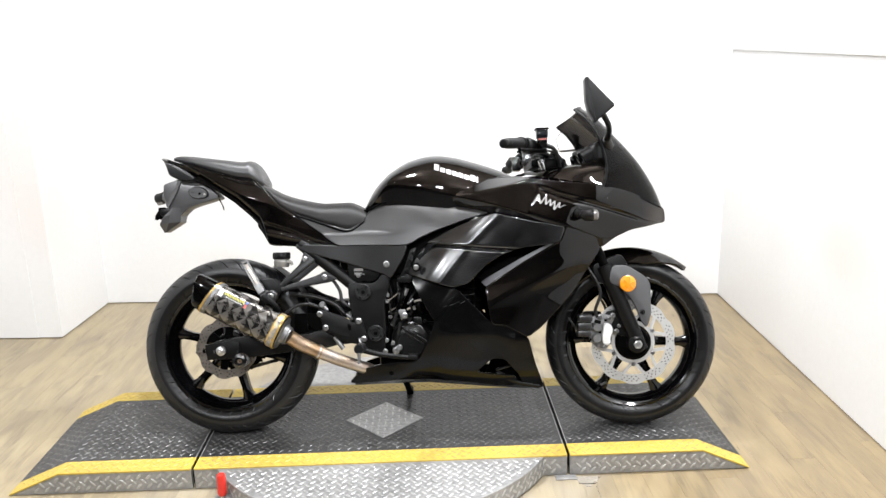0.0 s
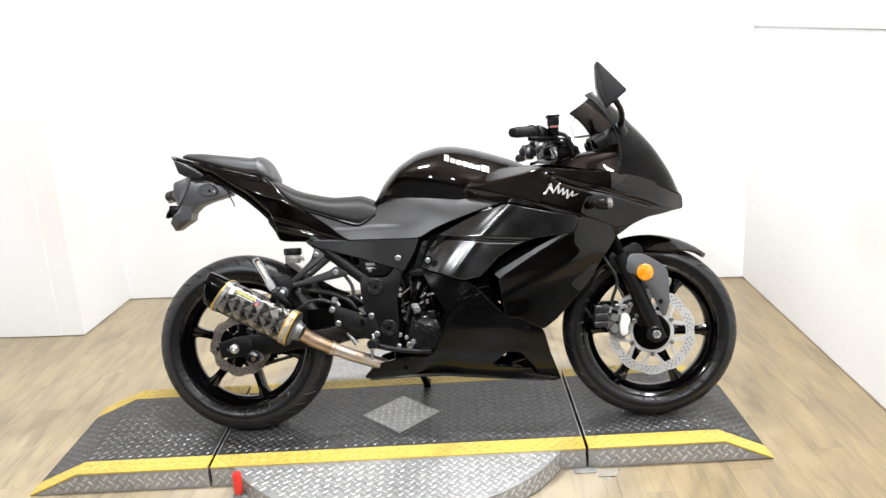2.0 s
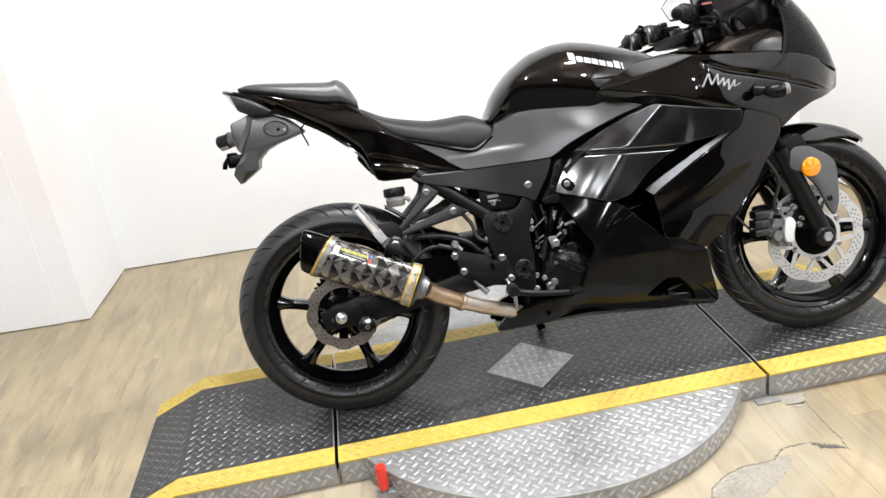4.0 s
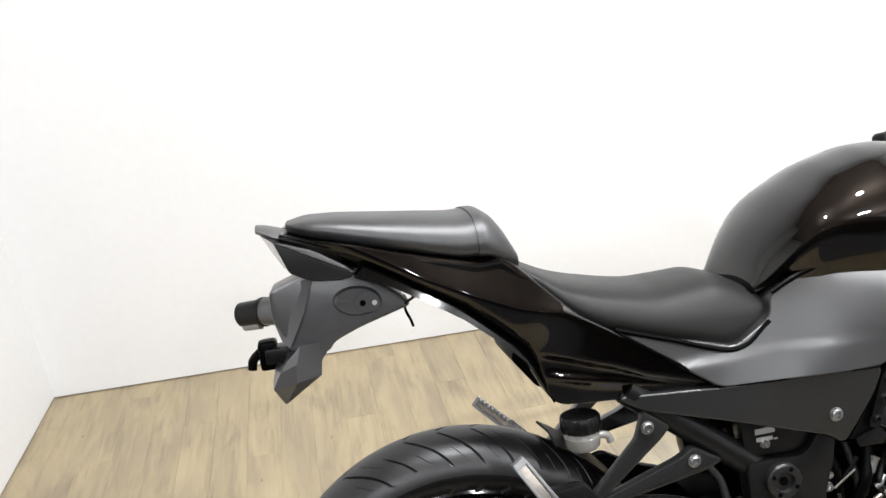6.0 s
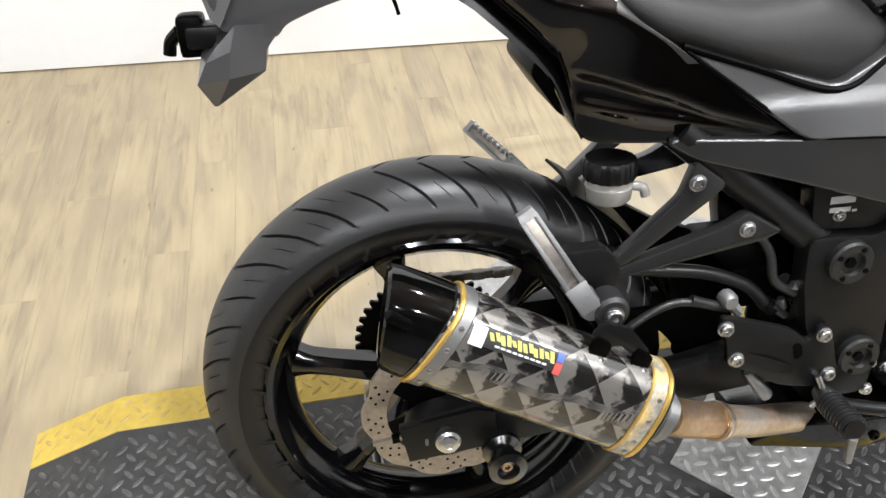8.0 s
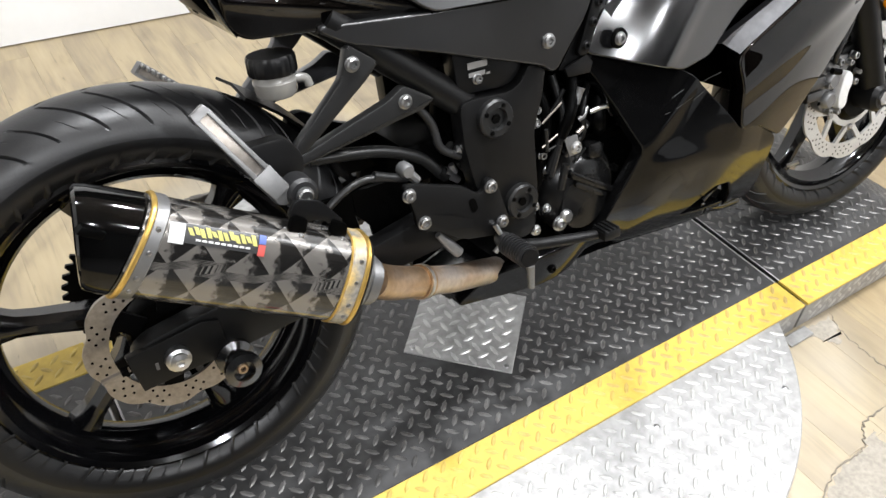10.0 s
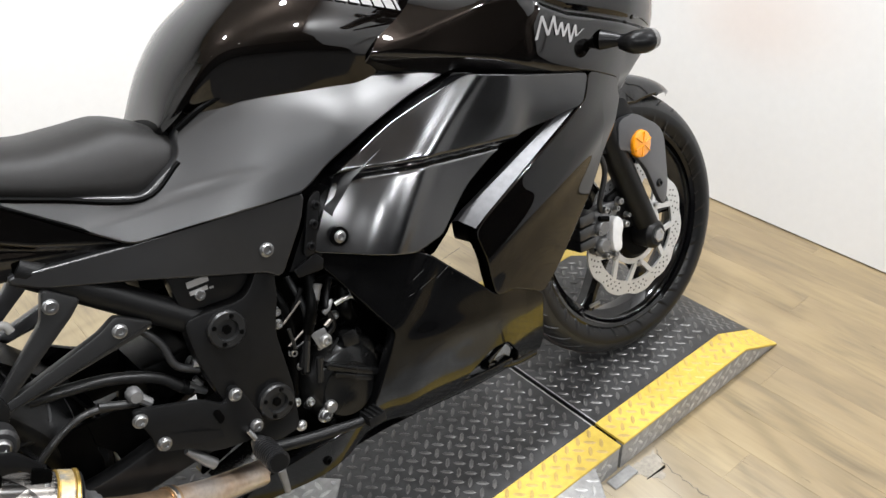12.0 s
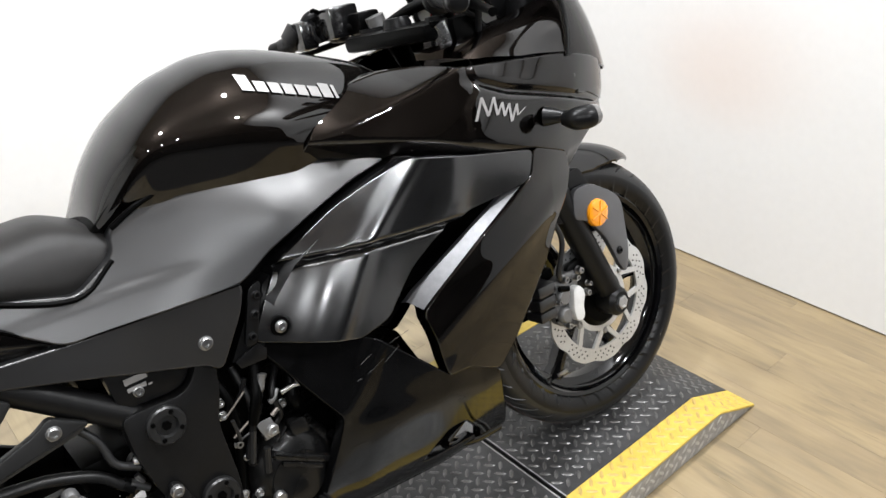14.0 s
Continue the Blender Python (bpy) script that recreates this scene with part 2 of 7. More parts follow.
def plank_material():
    """Printed oak planks: long grain, grey weathered streaks, knots and scuffs round the turntable."""
    m = bpy.data.materials.new("oak_vinyl_planks")
    m.use_nodes = True
    nt = m.node_tree
    b = nt.nodes["Principled BSDF"]

    def node(kind, **inputs):
        n = nt.nodes.new(kind)
        for k, v in inputs.items():
            n.inputs[int(k[1:]) if k[0] == "i" and k[1:].isdigit() else k].default_value = v
        return n

    def calc(op, a, c=0.0):
        n = nt.nodes.new("ShaderNodeMath")
        n.operation = op
        for i, v in enumerate((a, c)):
            if isinstance(v, (int, float)):
                n.inputs[i].default_value = v
            else:
                nt.links.new(v, n.inputs[i])
        return n.outputs[0]

    geo = nt.nodes.new("ShaderNodeNewGeometry")
    info = nt.nodes.new("ShaderNodeObjectInfo")
    shift = nt.nodes.new("ShaderNodeVectorMath")
    shift.operation = "MULTIPLY_ADD"
    comb = nt.nodes.new("ShaderNodeCombineXYZ")
    for i, f in enumerate((37.0, 91.0, 13.0)):
        nt.links.new(calc("MULTIPLY", info.outputs["Random"], f), comb.inputs[i])
    shift.inputs[1].default_value = (1, 1, 1)
    nt.links.new(geo.outputs["Position"], shift.inputs[0])
    nt.links.new(comb.outputs[0], shift.inputs[2])

    def grain(sx, sy, detail, distort=0.0, source=None):
        mp = nt.nodes.new("ShaderNodeMapping")
        mp.inputs["Scale"].default_value = (sx, sy, 1)
        nt.links.new(source or shift.outputs[0], mp.inputs[0])
        n = nt.nodes.new("ShaderNodeTexNoise")
        n.inputs["Scale"].default_value, n.inputs["Detail"].default_value, n.inputs["Distortion"].default_value = 1.0, detail, distort
        nt.links.new(mp.outputs[0], n.inputs["Vector"])
        return n.outputs[0]

    streak, fine, cloud = grain(15, 3.2, 8, 1.1), grain(110, 7, 5, 0.5), grain(6.5, 3.0, 5, 0.6)
    ramp = nt.nodes.new("ShaderNodeValToRGB")
    els = ramp.color_ramp.elements
    els[0].position, els[0].color = 0.30, (0.150, 0.114, 0.066, 1)
    els[1].position, els[1].color = 0.70, (0.378, 0.309, 0.194, 1)
    for pos, col in ((0.42, (0.232, 0.189, 0.124, 1)), (0.53, (0.324, 0.262, 0.160, 1))):
        e = els.new(pos)
        e.color = col
    tone = calc("ADD", calc("MULTIPLY", streak, 0.46), calc("ADD", calc("MULTIPLY", cloud, 0.34), calc("MULTIPLY", fine, 0.26)))
    each = calc("MULTIPLY", calc("SUBTRACT", info.outputs["Random"], 0.5), 0.035)
    nt.links.new(calc("ADD", tone, each), ramp.inputs[0])
    # grey weathering
    grey = nt.nodes.new("ShaderNodeMix")
    grey.data_type = "RGBA"
    grey.inputs[7].default_value = (0.225, 0.182, 0.125, 1)
    gm = nt.nodes.new("ShaderNodeMapRange")
    gm.inputs[1].default_value, gm.inputs[2].default_value, gm.inputs[4].default_value = 0.45, 0.66, 0.60
    nt.links.new(grain(9, 1.9, 5, 0.9), gm.inputs[0])
    nt.links.new(gm.outputs[0], grey.inputs[0])
    nt.links.new(ramp.outputs[0], grey.inputs[6])
    # dark nicks
    nick = nt.nodes.new("ShaderNodeMapRange")
    nick.inputs[1].default_value, nick.inputs[2].default_value, nick.inputs[3].default_value, nick.inputs[4].default_value = 0.69, 0.77, 1.0, 0.45
    nt.links.new(grain(48, 9, 4, 0.6), nick.inputs[0])
    # scuffed ring round the turntable
    sep = nt.nodes.new("ShaderNodeSeparateXYZ")
    nt.links.new(geo.outputs["Position"], sep.inputs[0])
    dx, dy = calc("ADD", sep.outputs[0], 0.168), sep.outputs[1]
    rad = calc("SQRT", calc("ADD", calc("MULTIPLY", dx, dx), calc("MULTIPLY", dy, dy)))
    warp = grain(2.6, 2.6, 2, 0.2, geo.outputs["Position"])
    rw = calc("ADD", rad, calc("MULTIPLY", calc("SUBTRACT", warp, 0.5), 0.34))
    inner = nt.nodes.new("ShaderNodeMapRange")
    inner.inputs[1].default_value, inner.inputs[2].default_value, inner.inputs[3].default_value, inner.inputs[4].default_value = 0.80, 0.86, 0.7, 0.0
    nt.links.new(rw, inner.inputs[0])
    worn = nt.nodes.new("ShaderNodeMix")
    worn.data_type = "RGBA"
    worn.inputs[7].default_value = (0.37, 0.335, 0.275, 1)
    nt.links.new(calc("MULTIPLY", inner.outputs[0], grain(9, 9, 4, 0.3, geo.outputs["Position"])), worn.inputs[0])
    nt.links.new(grey.outputs[2], worn.inputs[6])
    # faint round scuffs left by the turning platform
    scuff = None
    for ring, wide, deep in ((1.03, 0.018, 0.34), (1.12, 0.03, 0.24), (0.93, 0.012, 0.24), (0.80, 0.05, 0.30)):
        off = calc("DIVIDE", calc("SUBTRACT", rad, ring), wide)
        bell = calc("MULTIPLY", calc("POWER", 2.718, calc("MULTIPLY", calc("MULTIPLY", off, off), -1.0)), deep)
        bell = calc("MULTIPLY", bell, grain(3.1, 3.1, 4, 0.5, geo.outputs["Position"]))
        scuff = bell if scuff is None else calc("ADD", scuff, bell)
    dark = calc("MULTIPLY", nick.outputs[0], calc("SUBTRACT", 1.0, scuff))
    out = nt.nodes.new("ShaderNodeVectorMath")
    out.operation = "SCALE"
    # darker, browner tone towards the turntable's front end on the shop side, broken up by noise
    front_tone = nt.nodes.new("ShaderNodeMapRange")
    front_tone.interpolation_type = "SMOOTHSTEP"
    front_tone.inputs[1].default_value, front_tone.inputs[2].default_value, front_tone.inputs[4].default_value = 0.35, 1.15, 0.75
    blotch = grain(2.1, 1.3, 5, 0.6, geo.outputs["Position"])
    nt.links.new(calc("ADD", calc("SUBTRACT", sep.outputs[0], calc("MULTIPLY", sep.outputs[1], 0.25)), calc("MULTIPLY", calc("SUBTRACT", blotch, 0.5), 1.6)), front_tone.inputs[0])
    brown = nt.nodes.new("ShaderNodeMix")
    brown.data_type, brown.blend_type = "RGBA", "MULTIPLY"
    brown.inputs[7].default_value = (0.66, 0.60, 0.52, 1)
    nt.links.new(front_tone.outputs[0], brown.inputs[0])
    nt.links.new(worn.outputs[2], brown.inputs[6])
    nt.links.new(brown.outputs[2], out.inputs[0])
    nt.links.new(dark, out.inputs["Scale"])
    nt.links.new(out.outputs[0], b.inputs["Base Color"])
    rr = nt.nodes.new("ShaderNodeMapRange")
    rr.inputs[3].default_value, rr.inputs[4].default_value = 0.25, 0.46
    nt.links.new(cloud, rr.inputs[0])
    nt.links.new(rr.outputs[0], b.inputs["Roughness"])
    bp = nt.nodes.new("ShaderNodeBump")
    bp.inputs["Strength"].default_value, bp.inputs["Distance"].default_value = 0.15, 0.001
    nt.links.new(fine, bp.inputs["Height"])
    nt.links.new(bp.outputs[0], b.inputs["Normal"])
    return m


PLANKS = plank_material()


# ---- building helpers ----
from mathutils.geometry import delaunay_2d_cdt

def link(name, bm, mat, parent=None, label="", angle=38):
    mesh = bpy.data.meshes.new(name)
    lim = radians(angle)
    for e in bm.edges:
        e.smooth = not (len(e.link_faces) == 2 and e.calc_face_angle(0) > lim)
    for fc in bm.faces:
        fc.smooth = True
    bm.to_mesh(mesh)
    bm.free()
    mesh.materials.append(mat)
    ob = new(name, mesh)
    ob.parent = parent
    if label:
        ob["label"] = label
    return ob


def part(name, bm, mat, parent, label="", angle=38):
    """One mesh under a thing or under a part."""
    return link(name, bm, mat, parent, label, angle)


def box(x0, x1, y0, y1, z0, z1, bevel=0.0, bm=None, seg=2):
    bm = bm or bmesh.new()
    made = bmesh.ops.create_cube(bm, size=1.0)["verts"]
    bmesh.ops.scale(bm, vec=(x1 - x0, y1 - y0, z1 - z0), verts=made)
    bmesh.ops.translate(bm, vec=((x0 + x1) / 2, (y0 + y1) / 2, (z0 + z1) / 2), verts=made)
    if bevel:
        edges = list({e for v in made for e in v.link_edges})
        bmesh.ops.bevel(bm, geom=edges, offset=bevel, segments=seg, profile=0.6, affect="EDGES")
    return bm


def lathe(profile, segs=64, bm=None, m=None, closed=False):
    """Turns (radius, y) pairs round the y axis."""
    bm = bm or bmesh.new()
    m = m or Matrix()
    rings = []
    for k in range(segs):
        a = 2 * math.pi * k / segs
        rings.append([bm.verts.new(m @ Vector((r * math.cos(a), y, r * math.sin(a)))) for r, y in profile])
    n = len(profile)
    for k in range(segs):
        a, b = rings[k], rings[(k + 1) % segs]
        for i in range(n if closed else n - 1):
            j = (i + 1) % n
            try:
                bm.faces.new((a[i], a[j], b[j], b[i]))
            except ValueError:
                pass
    bmesh.ops.remove_doubles(bm, verts=[v for r in rings for v in r], dist=1e-5)
    bmesh.ops.recalc_face_normals(bm, faces=bm.faces[:])
    return bm


def smooth_line(points, n=8):
    """Catmull-Rom through the points."""
    p = [Vector(q) for q in points]
    if len(p) < 3:
        return p
    p = [2 * p[0] - p[1], *p, 2 * p[-1] - p[-2]]
    out = []
    for i in range(1, len(p) - 2):
        for k in range(n):
            t = k / n
            out.append(0.5 * ((2 * p[i]) + (p[i + 1] - p[i - 1]) * t + (2 * p[i - 1] - 5 * p[i] + 4 * p[i + 1] - p[i + 2]) * t * t
                              + (3 * p[i] - p[i - 1] - 3 * p[i + 1] + p[i + 2]) * t ** 3))
    out.append(p[-2])
    return out


def tube(points, radius, bm=None, segs=14, n=6, caps=True):
    """A round bar along a smooth line; radius: one number or one for each given point."""
    bm = bm or bmesh.new()
    line = smooth_line(points, n) if len(points) > 2 else [Vector(q) for q in points]
    radii = radius if isinstance(radius, (list, tuple)) else [radius] * len(points)
    rads = np.interp(np.linspace(0, len(points) - 1, len(line)), range(len(points)), radii)
    rings, up = [], Vector((0.31, 0.83, 0.46))
    for i, q in enumerate(line):
        d = (line[min(i + 1, len(line) - 1)] - line[max(i - 1, 0)]).normalized()
        u = (up - d * up.dot(d)).normalized()
        v = d.cross(u)
        up = u
        rings.append([bm.verts.new(q + float(rads[i]) * (math.cos(a) * u + math.sin(a) * v)) for a in (2 * math.pi * k / segs for k in range(segs))])
    for a, b in zip(rings, rings[1:]):
        for k in range(segs):
            bm.faces.new((a[k], a[(k + 1) % segs], b[(k + 1) % segs], b[k]))
    if caps:
        bm.faces.new(rings[0][::-1])
        bm.faces.new(rings[-1])
    bmesh.ops.recalc_face_normals(bm, faces=bm.faces[:])
    return bm


def loft(rings, caps=True, bm=None, closed=True):
    """Skin over rings of points that all have the same count."""
    bm = bm or bmesh.new()
    made = [[bm.verts.new(p) for p in ring] for ring in rings]
    n = len(made[0])
    for a, b in zip(made, made[1:]):
        for k in range(n if closed else n - 1):
            bm.faces.new((a[k], a[(k + 1) % n], b[(k + 1) % n], b[k]))
    if caps and closed:
        bm.faces.new(made[0][::-1])
        bm.faces.new(made[-1])
    bmesh.ops.recalc_face_normals(bm, faces=bm.faces[:])
    return bm


def prism(outline, y0, y1, bevel=0.0, bm=None, seg=2):
    """A plate with an (x, z) outline between two depths."""
    bm = bm or bmesh.new()
    a = [bm.verts.new((x, y0, z)) for x, z in outline]
    b = [bm.verts.new((x, y1, z)) for x, z in outline]
    n = len(a)
    faces = [bm.faces.new(a), bm.faces.new(b[::-1])]
    faces += [bm.faces.new((a[i], b[i], b[(i + 1) % n], a[(i + 1) % n])) for i in range(n)]
    bmesh.ops.recalc_face_normals(bm, faces=faces)
    if bevel:
        edges = [e for e in {e for fc in faces for e in fc.edges}]
        bmesh.ops.bevel(bm, geom=edges, offset=bevel, segments=seg, profile=0.6, affect="EDGES")
    return bm


def spline_over(ctrl):
    """Thin-plate surface through (x, z, w) points: a function of arrays x, z."""
    c = np.array(ctrl, float)
    n = len(c)

    def phi(d2):
        return 0.5 * d2 * np.log(d2 + 1e-9)

    d2 = ((c[:, None, :2] - c[None, :, :2]) ** 2).sum(-1)
    a = np.zeros((n + 3, n + 3))
    a[:n, :n] = phi(d2) + 1e-5 * np.eye(n)
    a[:n, n], a[:n, n + 1:n + 3] = 1, c[:, :2]
    a[n:, :n] = a[:n, n:].T
    k = np.linalg.lstsq(a, np.r_[c[:, 2], 0, 0, 0], rcond=None)[0]

    def f(x, z):
        x, z = np.asarray(x, float), np.asarray(z, float)
        d = (x[..., None] - c[:, 0]) ** 2 + (z[..., None] - c[:, 1]) ** 2
        return phi(d) @ k[:n] + k[n] + k[n + 1] * x + k[n + 2] * z
    return f


def eased(outline, cut=0.01, rounds=2):
    """Cuts the corners of an outline."""
    pts = [np.array(p, float) for p in outline]
    for _ in range(rounds):
        out = []
        for i, p in enumerate(pts):
            a, b = pts[i - 1], pts[(i + 1) % len(pts)]
            for q in (a, b):
                d = np.linalg.norm(q - p)
                out.append(p + (q - p) * min(0.27, cut / max(d, 1e-6)))
        pts, cut = out, cut * 0.5
    return [tuple(p) for p in pts]


def panel(name, outline, ctrl, mat, parent, label="", edge=0.004, depth=0.02, step=0.008, cut=0.012, sides=(-1,), crease=None):
    """A moulded cover: the outline in (x, z), its distance from the middle plane by ctrl, a rounded edge and a rim that turns inwards."""
    line = eased(outline, cut)
    wide = spline_over(ctrl)
    bm = bmesh.new()
    co2, _, tris, *_ = delaunay_2d_cdt([Vector(p) for p in line], [], [list(range(len(line)))], 1, 1e-6)
    cv = [bm.verts.new((p[0], 0, p[1])) for p in co2]
    for tr in tris:
        bm.faces.new([cv[i] for i in tr])
    arr = np.array(line)
    for axis, vec in ((0, (1, 0, 0)), (1, (0, 0, 1))):
        lo, hi = arr[:, axis].min(), arr[:, axis].max()
        count = max(1, int((hi - lo) / step))
        for k in range(1, count):
            p = lo + (hi - lo) * k / count
            bmesh.ops.bisect_plane(bm, geom=bm.verts[:] + bm.edges[:] + bm.faces[:], dist=1e-6,
                                   plane_co=(p, 0, 0) if axis == 0 else (0, 0, p), plane_no=vec)
    bm.verts.ensure_lookup_table()
    bm.verts.index_update()
    xz = np.array([(v.co.x, v.co.z) for v in bm.verts])

    def height(q):
        h = wide(q[:, 0], q[:, 1])
        return h + crease(q[:, 0], q[:, 1]) if crease else h

    h = height(xz)
    eps = 0.0012
    gx = (height(xz + (eps, 0)) - height(xz - (eps, 0))) / (2 * eps)
    gz = (height(xz + (0, eps)) - height(xz - (0, eps))) / (2 * eps)
    loops = [[v.index for v in fc.verts] for fc in bm.faces]
    # the edge's outward way at every rim point
    out = {}
    ring = []
    for e in bm.edges:
        if e.is_boundary:
            a, b = e.verts
            d = np.array((b.co.x - a.co.x, b.co.z - a.co.z))
            n = np.array((d[1], -d[0])) / max(np.linalg.norm(d), 1e-9)
            c = e.link_faces[0].calc_center_median()
            if n @ np.array((c.x - a.co.x, c.z - a.co.z)) > 0:
                n = -n
            ring.append((a.index, b.index))
            for v in (a.index, b.index):
                out[v] = out.get(v, 0) + n * max(np.linalg.norm(d), 1e-4)
    bm.free()
    made = None
    for s in sides:
        co = [(x, s * hh, z) for (x, z), hh in zip(xz, h)]
        no = [Vector((-a, s, -b)).normalized() for a, b in zip(gx, gz)]
        first = {}
        for i, n in out.items():
            n = n / max(np.linalg.norm(n), 1e-9)
            w = Vector((n[0], 0, n[1]))
            first[i] = len(co)
            p = Vector(co[i])
            for f, dn in ((0.7, 0.3), (1.0, 1.0)):
                co.append(tuple(p + w * edge * f - Vector((0, s * edge * dn, 0))))
                no.append((no[i] * (1 - f * 0.8) + w * f).normalized())
            co.append(tuple(p + w * edge - Vector((0, s * (edge + depth), 0))))
            no.append(w)
        faces = [fc[:] for fc in loops]
        for a, b in ring:
            fa, fb = first[a], first[b]
            faces += [[a, b, fb, fa], [fa, fb, fb + 1, fa + 1], [fa + 1, fb + 1, fb + 2, fa + 2]]
        mesh = bpy.data.meshes.new(name)
        mesh.from_pydata(co, [], faces)
        mesh.materials.append(mat)
        b2 = bmesh.new()
        b2.from_mesh(mesh)
        for fc in b2.faces:
            fc.smooth = True
            want = sum((no[v.index] for v in fc.verts), Vector())
            if fc.normal.dot(want) < 0:
                fc.normal_flip()
        b2.to_mesh(mesh)
        b2.free()
        mesh.normals_split_custom_set_from_vertices([tuple(n) for n in no])
        ob = new(name, mesh)
        ob.parent = parent
        if label:
            ob["label"] = label
        made = made or ob
    return made


# ---- structure ----
def wall(name, x0, y0, x1, y1, z0=0.005, z1=CEIL, thick=0.12, label="white painted plain wall", mat=None):
    """A wall whose seen face runs from one floor point to the other; its thickness lies to the left of that way."""
    d = Vector((x1 - x0, y1 - y0, 0)).normalized()
    n = Vector((-d.y, d.x, 0)) * thick
    bm = bmesh.new()
    lo = [Vector((x0, y0, z0)), Vector((x1, y1, z0)), Vector((x1, y1, z0)) + n, Vector((x0, y0, z0)) + n]
    hi = [p + Vector((0, 0, z1 - z0)) for p in lo]
    a, b = [bm.verts.new(p) for p in lo], [bm.verts.new(p) for p in hi]
    bm.faces.new(a[::-1]), bm.faces.new(b)
    for i in range(4):
        bm.faces.new((a[i], a[(i + 1) % 4], b[(i + 1) % 4], b[i]))
    bmesh.ops.recalc_face_normals(bm, faces=bm.faces[:])
    return tagged(link(name, bm, mat or WALL), label, "wall", kind="structure")


LEDGE = 1.405
wall("wall_back", 1.95, 1.482, -1.86, 1.6964, thick=-0.12)
wall("wall_right", 1.597, 1.502, 1.4765, -2.7, z1=LEDGE, label="low white painted partition wall")
wall("wall_right_upper", 1.627, 1.50, 1.5065, -2.7, z0=LEDGE, label="white wall set back above the partition")
tagged(link("trim", box(-2.0, 2.19, -0.010, 0.02, LEDGE - 0.098, LEDGE, 0.004), WALL), "white ledge board on top of the partition", "ledge", kind="structure").matrix_world = Matrix.Translation((1.5395, -0.51, 0.001)) @ pose(0, 0, 0, 0, 0, -91.63)
wall("wall_pillar_side", -1.797, 1.85, -1.832, 1.156, thick=-0.12, label="white painted side of a wall pillar")
wall("wall_pillar_front", -1.952, 1.158, -2.5, 1.197, thick=-0.12, label="white painted front of a wall pillar")
wall("wall_left", -2.39, 1.33, -2.53, -1.3, thick=-0.12)
wall("wall_shop_back", 5, -7, -5, -7, label="dark wall of the shop behind the bay", mat=SHOP)
wall("wall_shop_right", 5, 2, 5, -7, label="dark wall of the shop behind the bay", mat=SHOP)
wall("wall_shop_left", -5, -7, -5, 2, label="dark wall of the shop behind the bay", mat=SHOP)
tagged(link("ceiling", box(-5.1, 5.1, -7.1, 2.1, CEIL, CEIL + 0.1), CEILING), "grey brown shop ceiling", "ceiling", kind="structure")
floor = tagged(link("floor", box(-5.1, 5.1, -7.1, 2.1, -0.1, -0.003), SHOPFLOOR), "worn vinyl floor of pale oak planks", "floor", kind="structure")
# planks, laid away from the entrance
PW, PL, FRONT = 0.101, 0.914, -1.55
plank_mesh = None
for i in range(-26, 18):
    shift = (i * 0.37) % 1.0 * PL
    for j in range(-4, 3):
        x, y = i * PW + 0.03, j * PL + shift - 0.2
        back = 1.25 if x < -1.87 else 1.482 + (1.95 - x) * 0.0563 + 0.05
        y0, y1 = max(y - PL / 2, FRONT), min(y + PL / 2, back)
        if y1 - y0 < 0.05 or x > 1.61 or x < -2.56:
            continue
        if plank_mesh is None:
            bm = box(-PW / 2 + 0.0001, PW / 2 - 0.0001, -PL / 2 + 0.0001, PL / 2 - 0.0001, -0.006, 0.0)
            bmesh.ops.bevel(bm, geom=[e for e in bm.edges if e.verts[0].co.z > -0.001 and e.verts[1].co.z > -0.001], offset=0.0004, segments=1, affect="EDGES")
            ob = link("plank", bm, PLANKS, floor)
            plank_mesh = ob.data
        else:
            ob = new("plank", plank_mesh)
            ob.parent = floor
        ob.location = (x, (y0 + y1) / 2, 0.0)
        ob.scale = (1, (y1 - y0) / PL, 1)



# vinyl torn and lifted round the turntable
def ragged(outline, seed, n=7, wild=0.006):
    rng = random.Random(seed)
    out = []
    for i, (x, y) in enumerate(outline):
        x1, y1 = outline[(i + 1) % len(outline)]
        out += [(x + (x1 - x) * k / n + rng.uniform(-wild, wild), y + (y1 - y) * k / n + rng.uniform(-wild, wild)) for k in range(n)]
    return out


def bare_patch(outline, seed, mat, label, top=0.0007):
    bm = prism(ragged(outline, seed), -0.001, top)
    for v in bm.verts:
        v.co = (v.co.x, v.co.z, v.co.y)
    bmesh.ops.recalc_face_normals(bm, faces=bm.faces[:])
    return part("bare_patch", bm, mat, floor, label, angle=20)


def torn_edge(points, seed, wide=0.0045, high=0.0024):
    """A curled rim that rises and falls along a wavering line."""
    rng = random.Random(seed)
    line = smooth_line([(x, y, 0.0) for x, y in points], 9)
    rings = []
    for i, q in enumerate(line):
        d = (line[min(i + 1, len(line) - 1)] - line[max(i - 1, 0)]).normalized()
        side = Vector((-d.y, d.x, 0))
        q = q + side * rng.uniform(-0.003, 0.003)
        fade = min(1.0, i / 4, (len(line) - 1 - i) / 4)
        w, h = wide * rng.uniform(0.35, 1.1) * (0.3 + 0.7 * fade), high * rng.uniform(0.4, 1.2) * fade + 0.0006
        rings.append([q - side * w - Vector((0, 0, 0.001)), q + Vector((0, 0, h)), q + side * w * 0.3 + Vector((0, 0, h * 0.9)), q + side * w * 0.35 - Vector((0, 0, 0.001))])
    return part("torn_vinyl_edge", loft(rings), TORN, floor, "torn curled edge of the vinyl", angle=20)


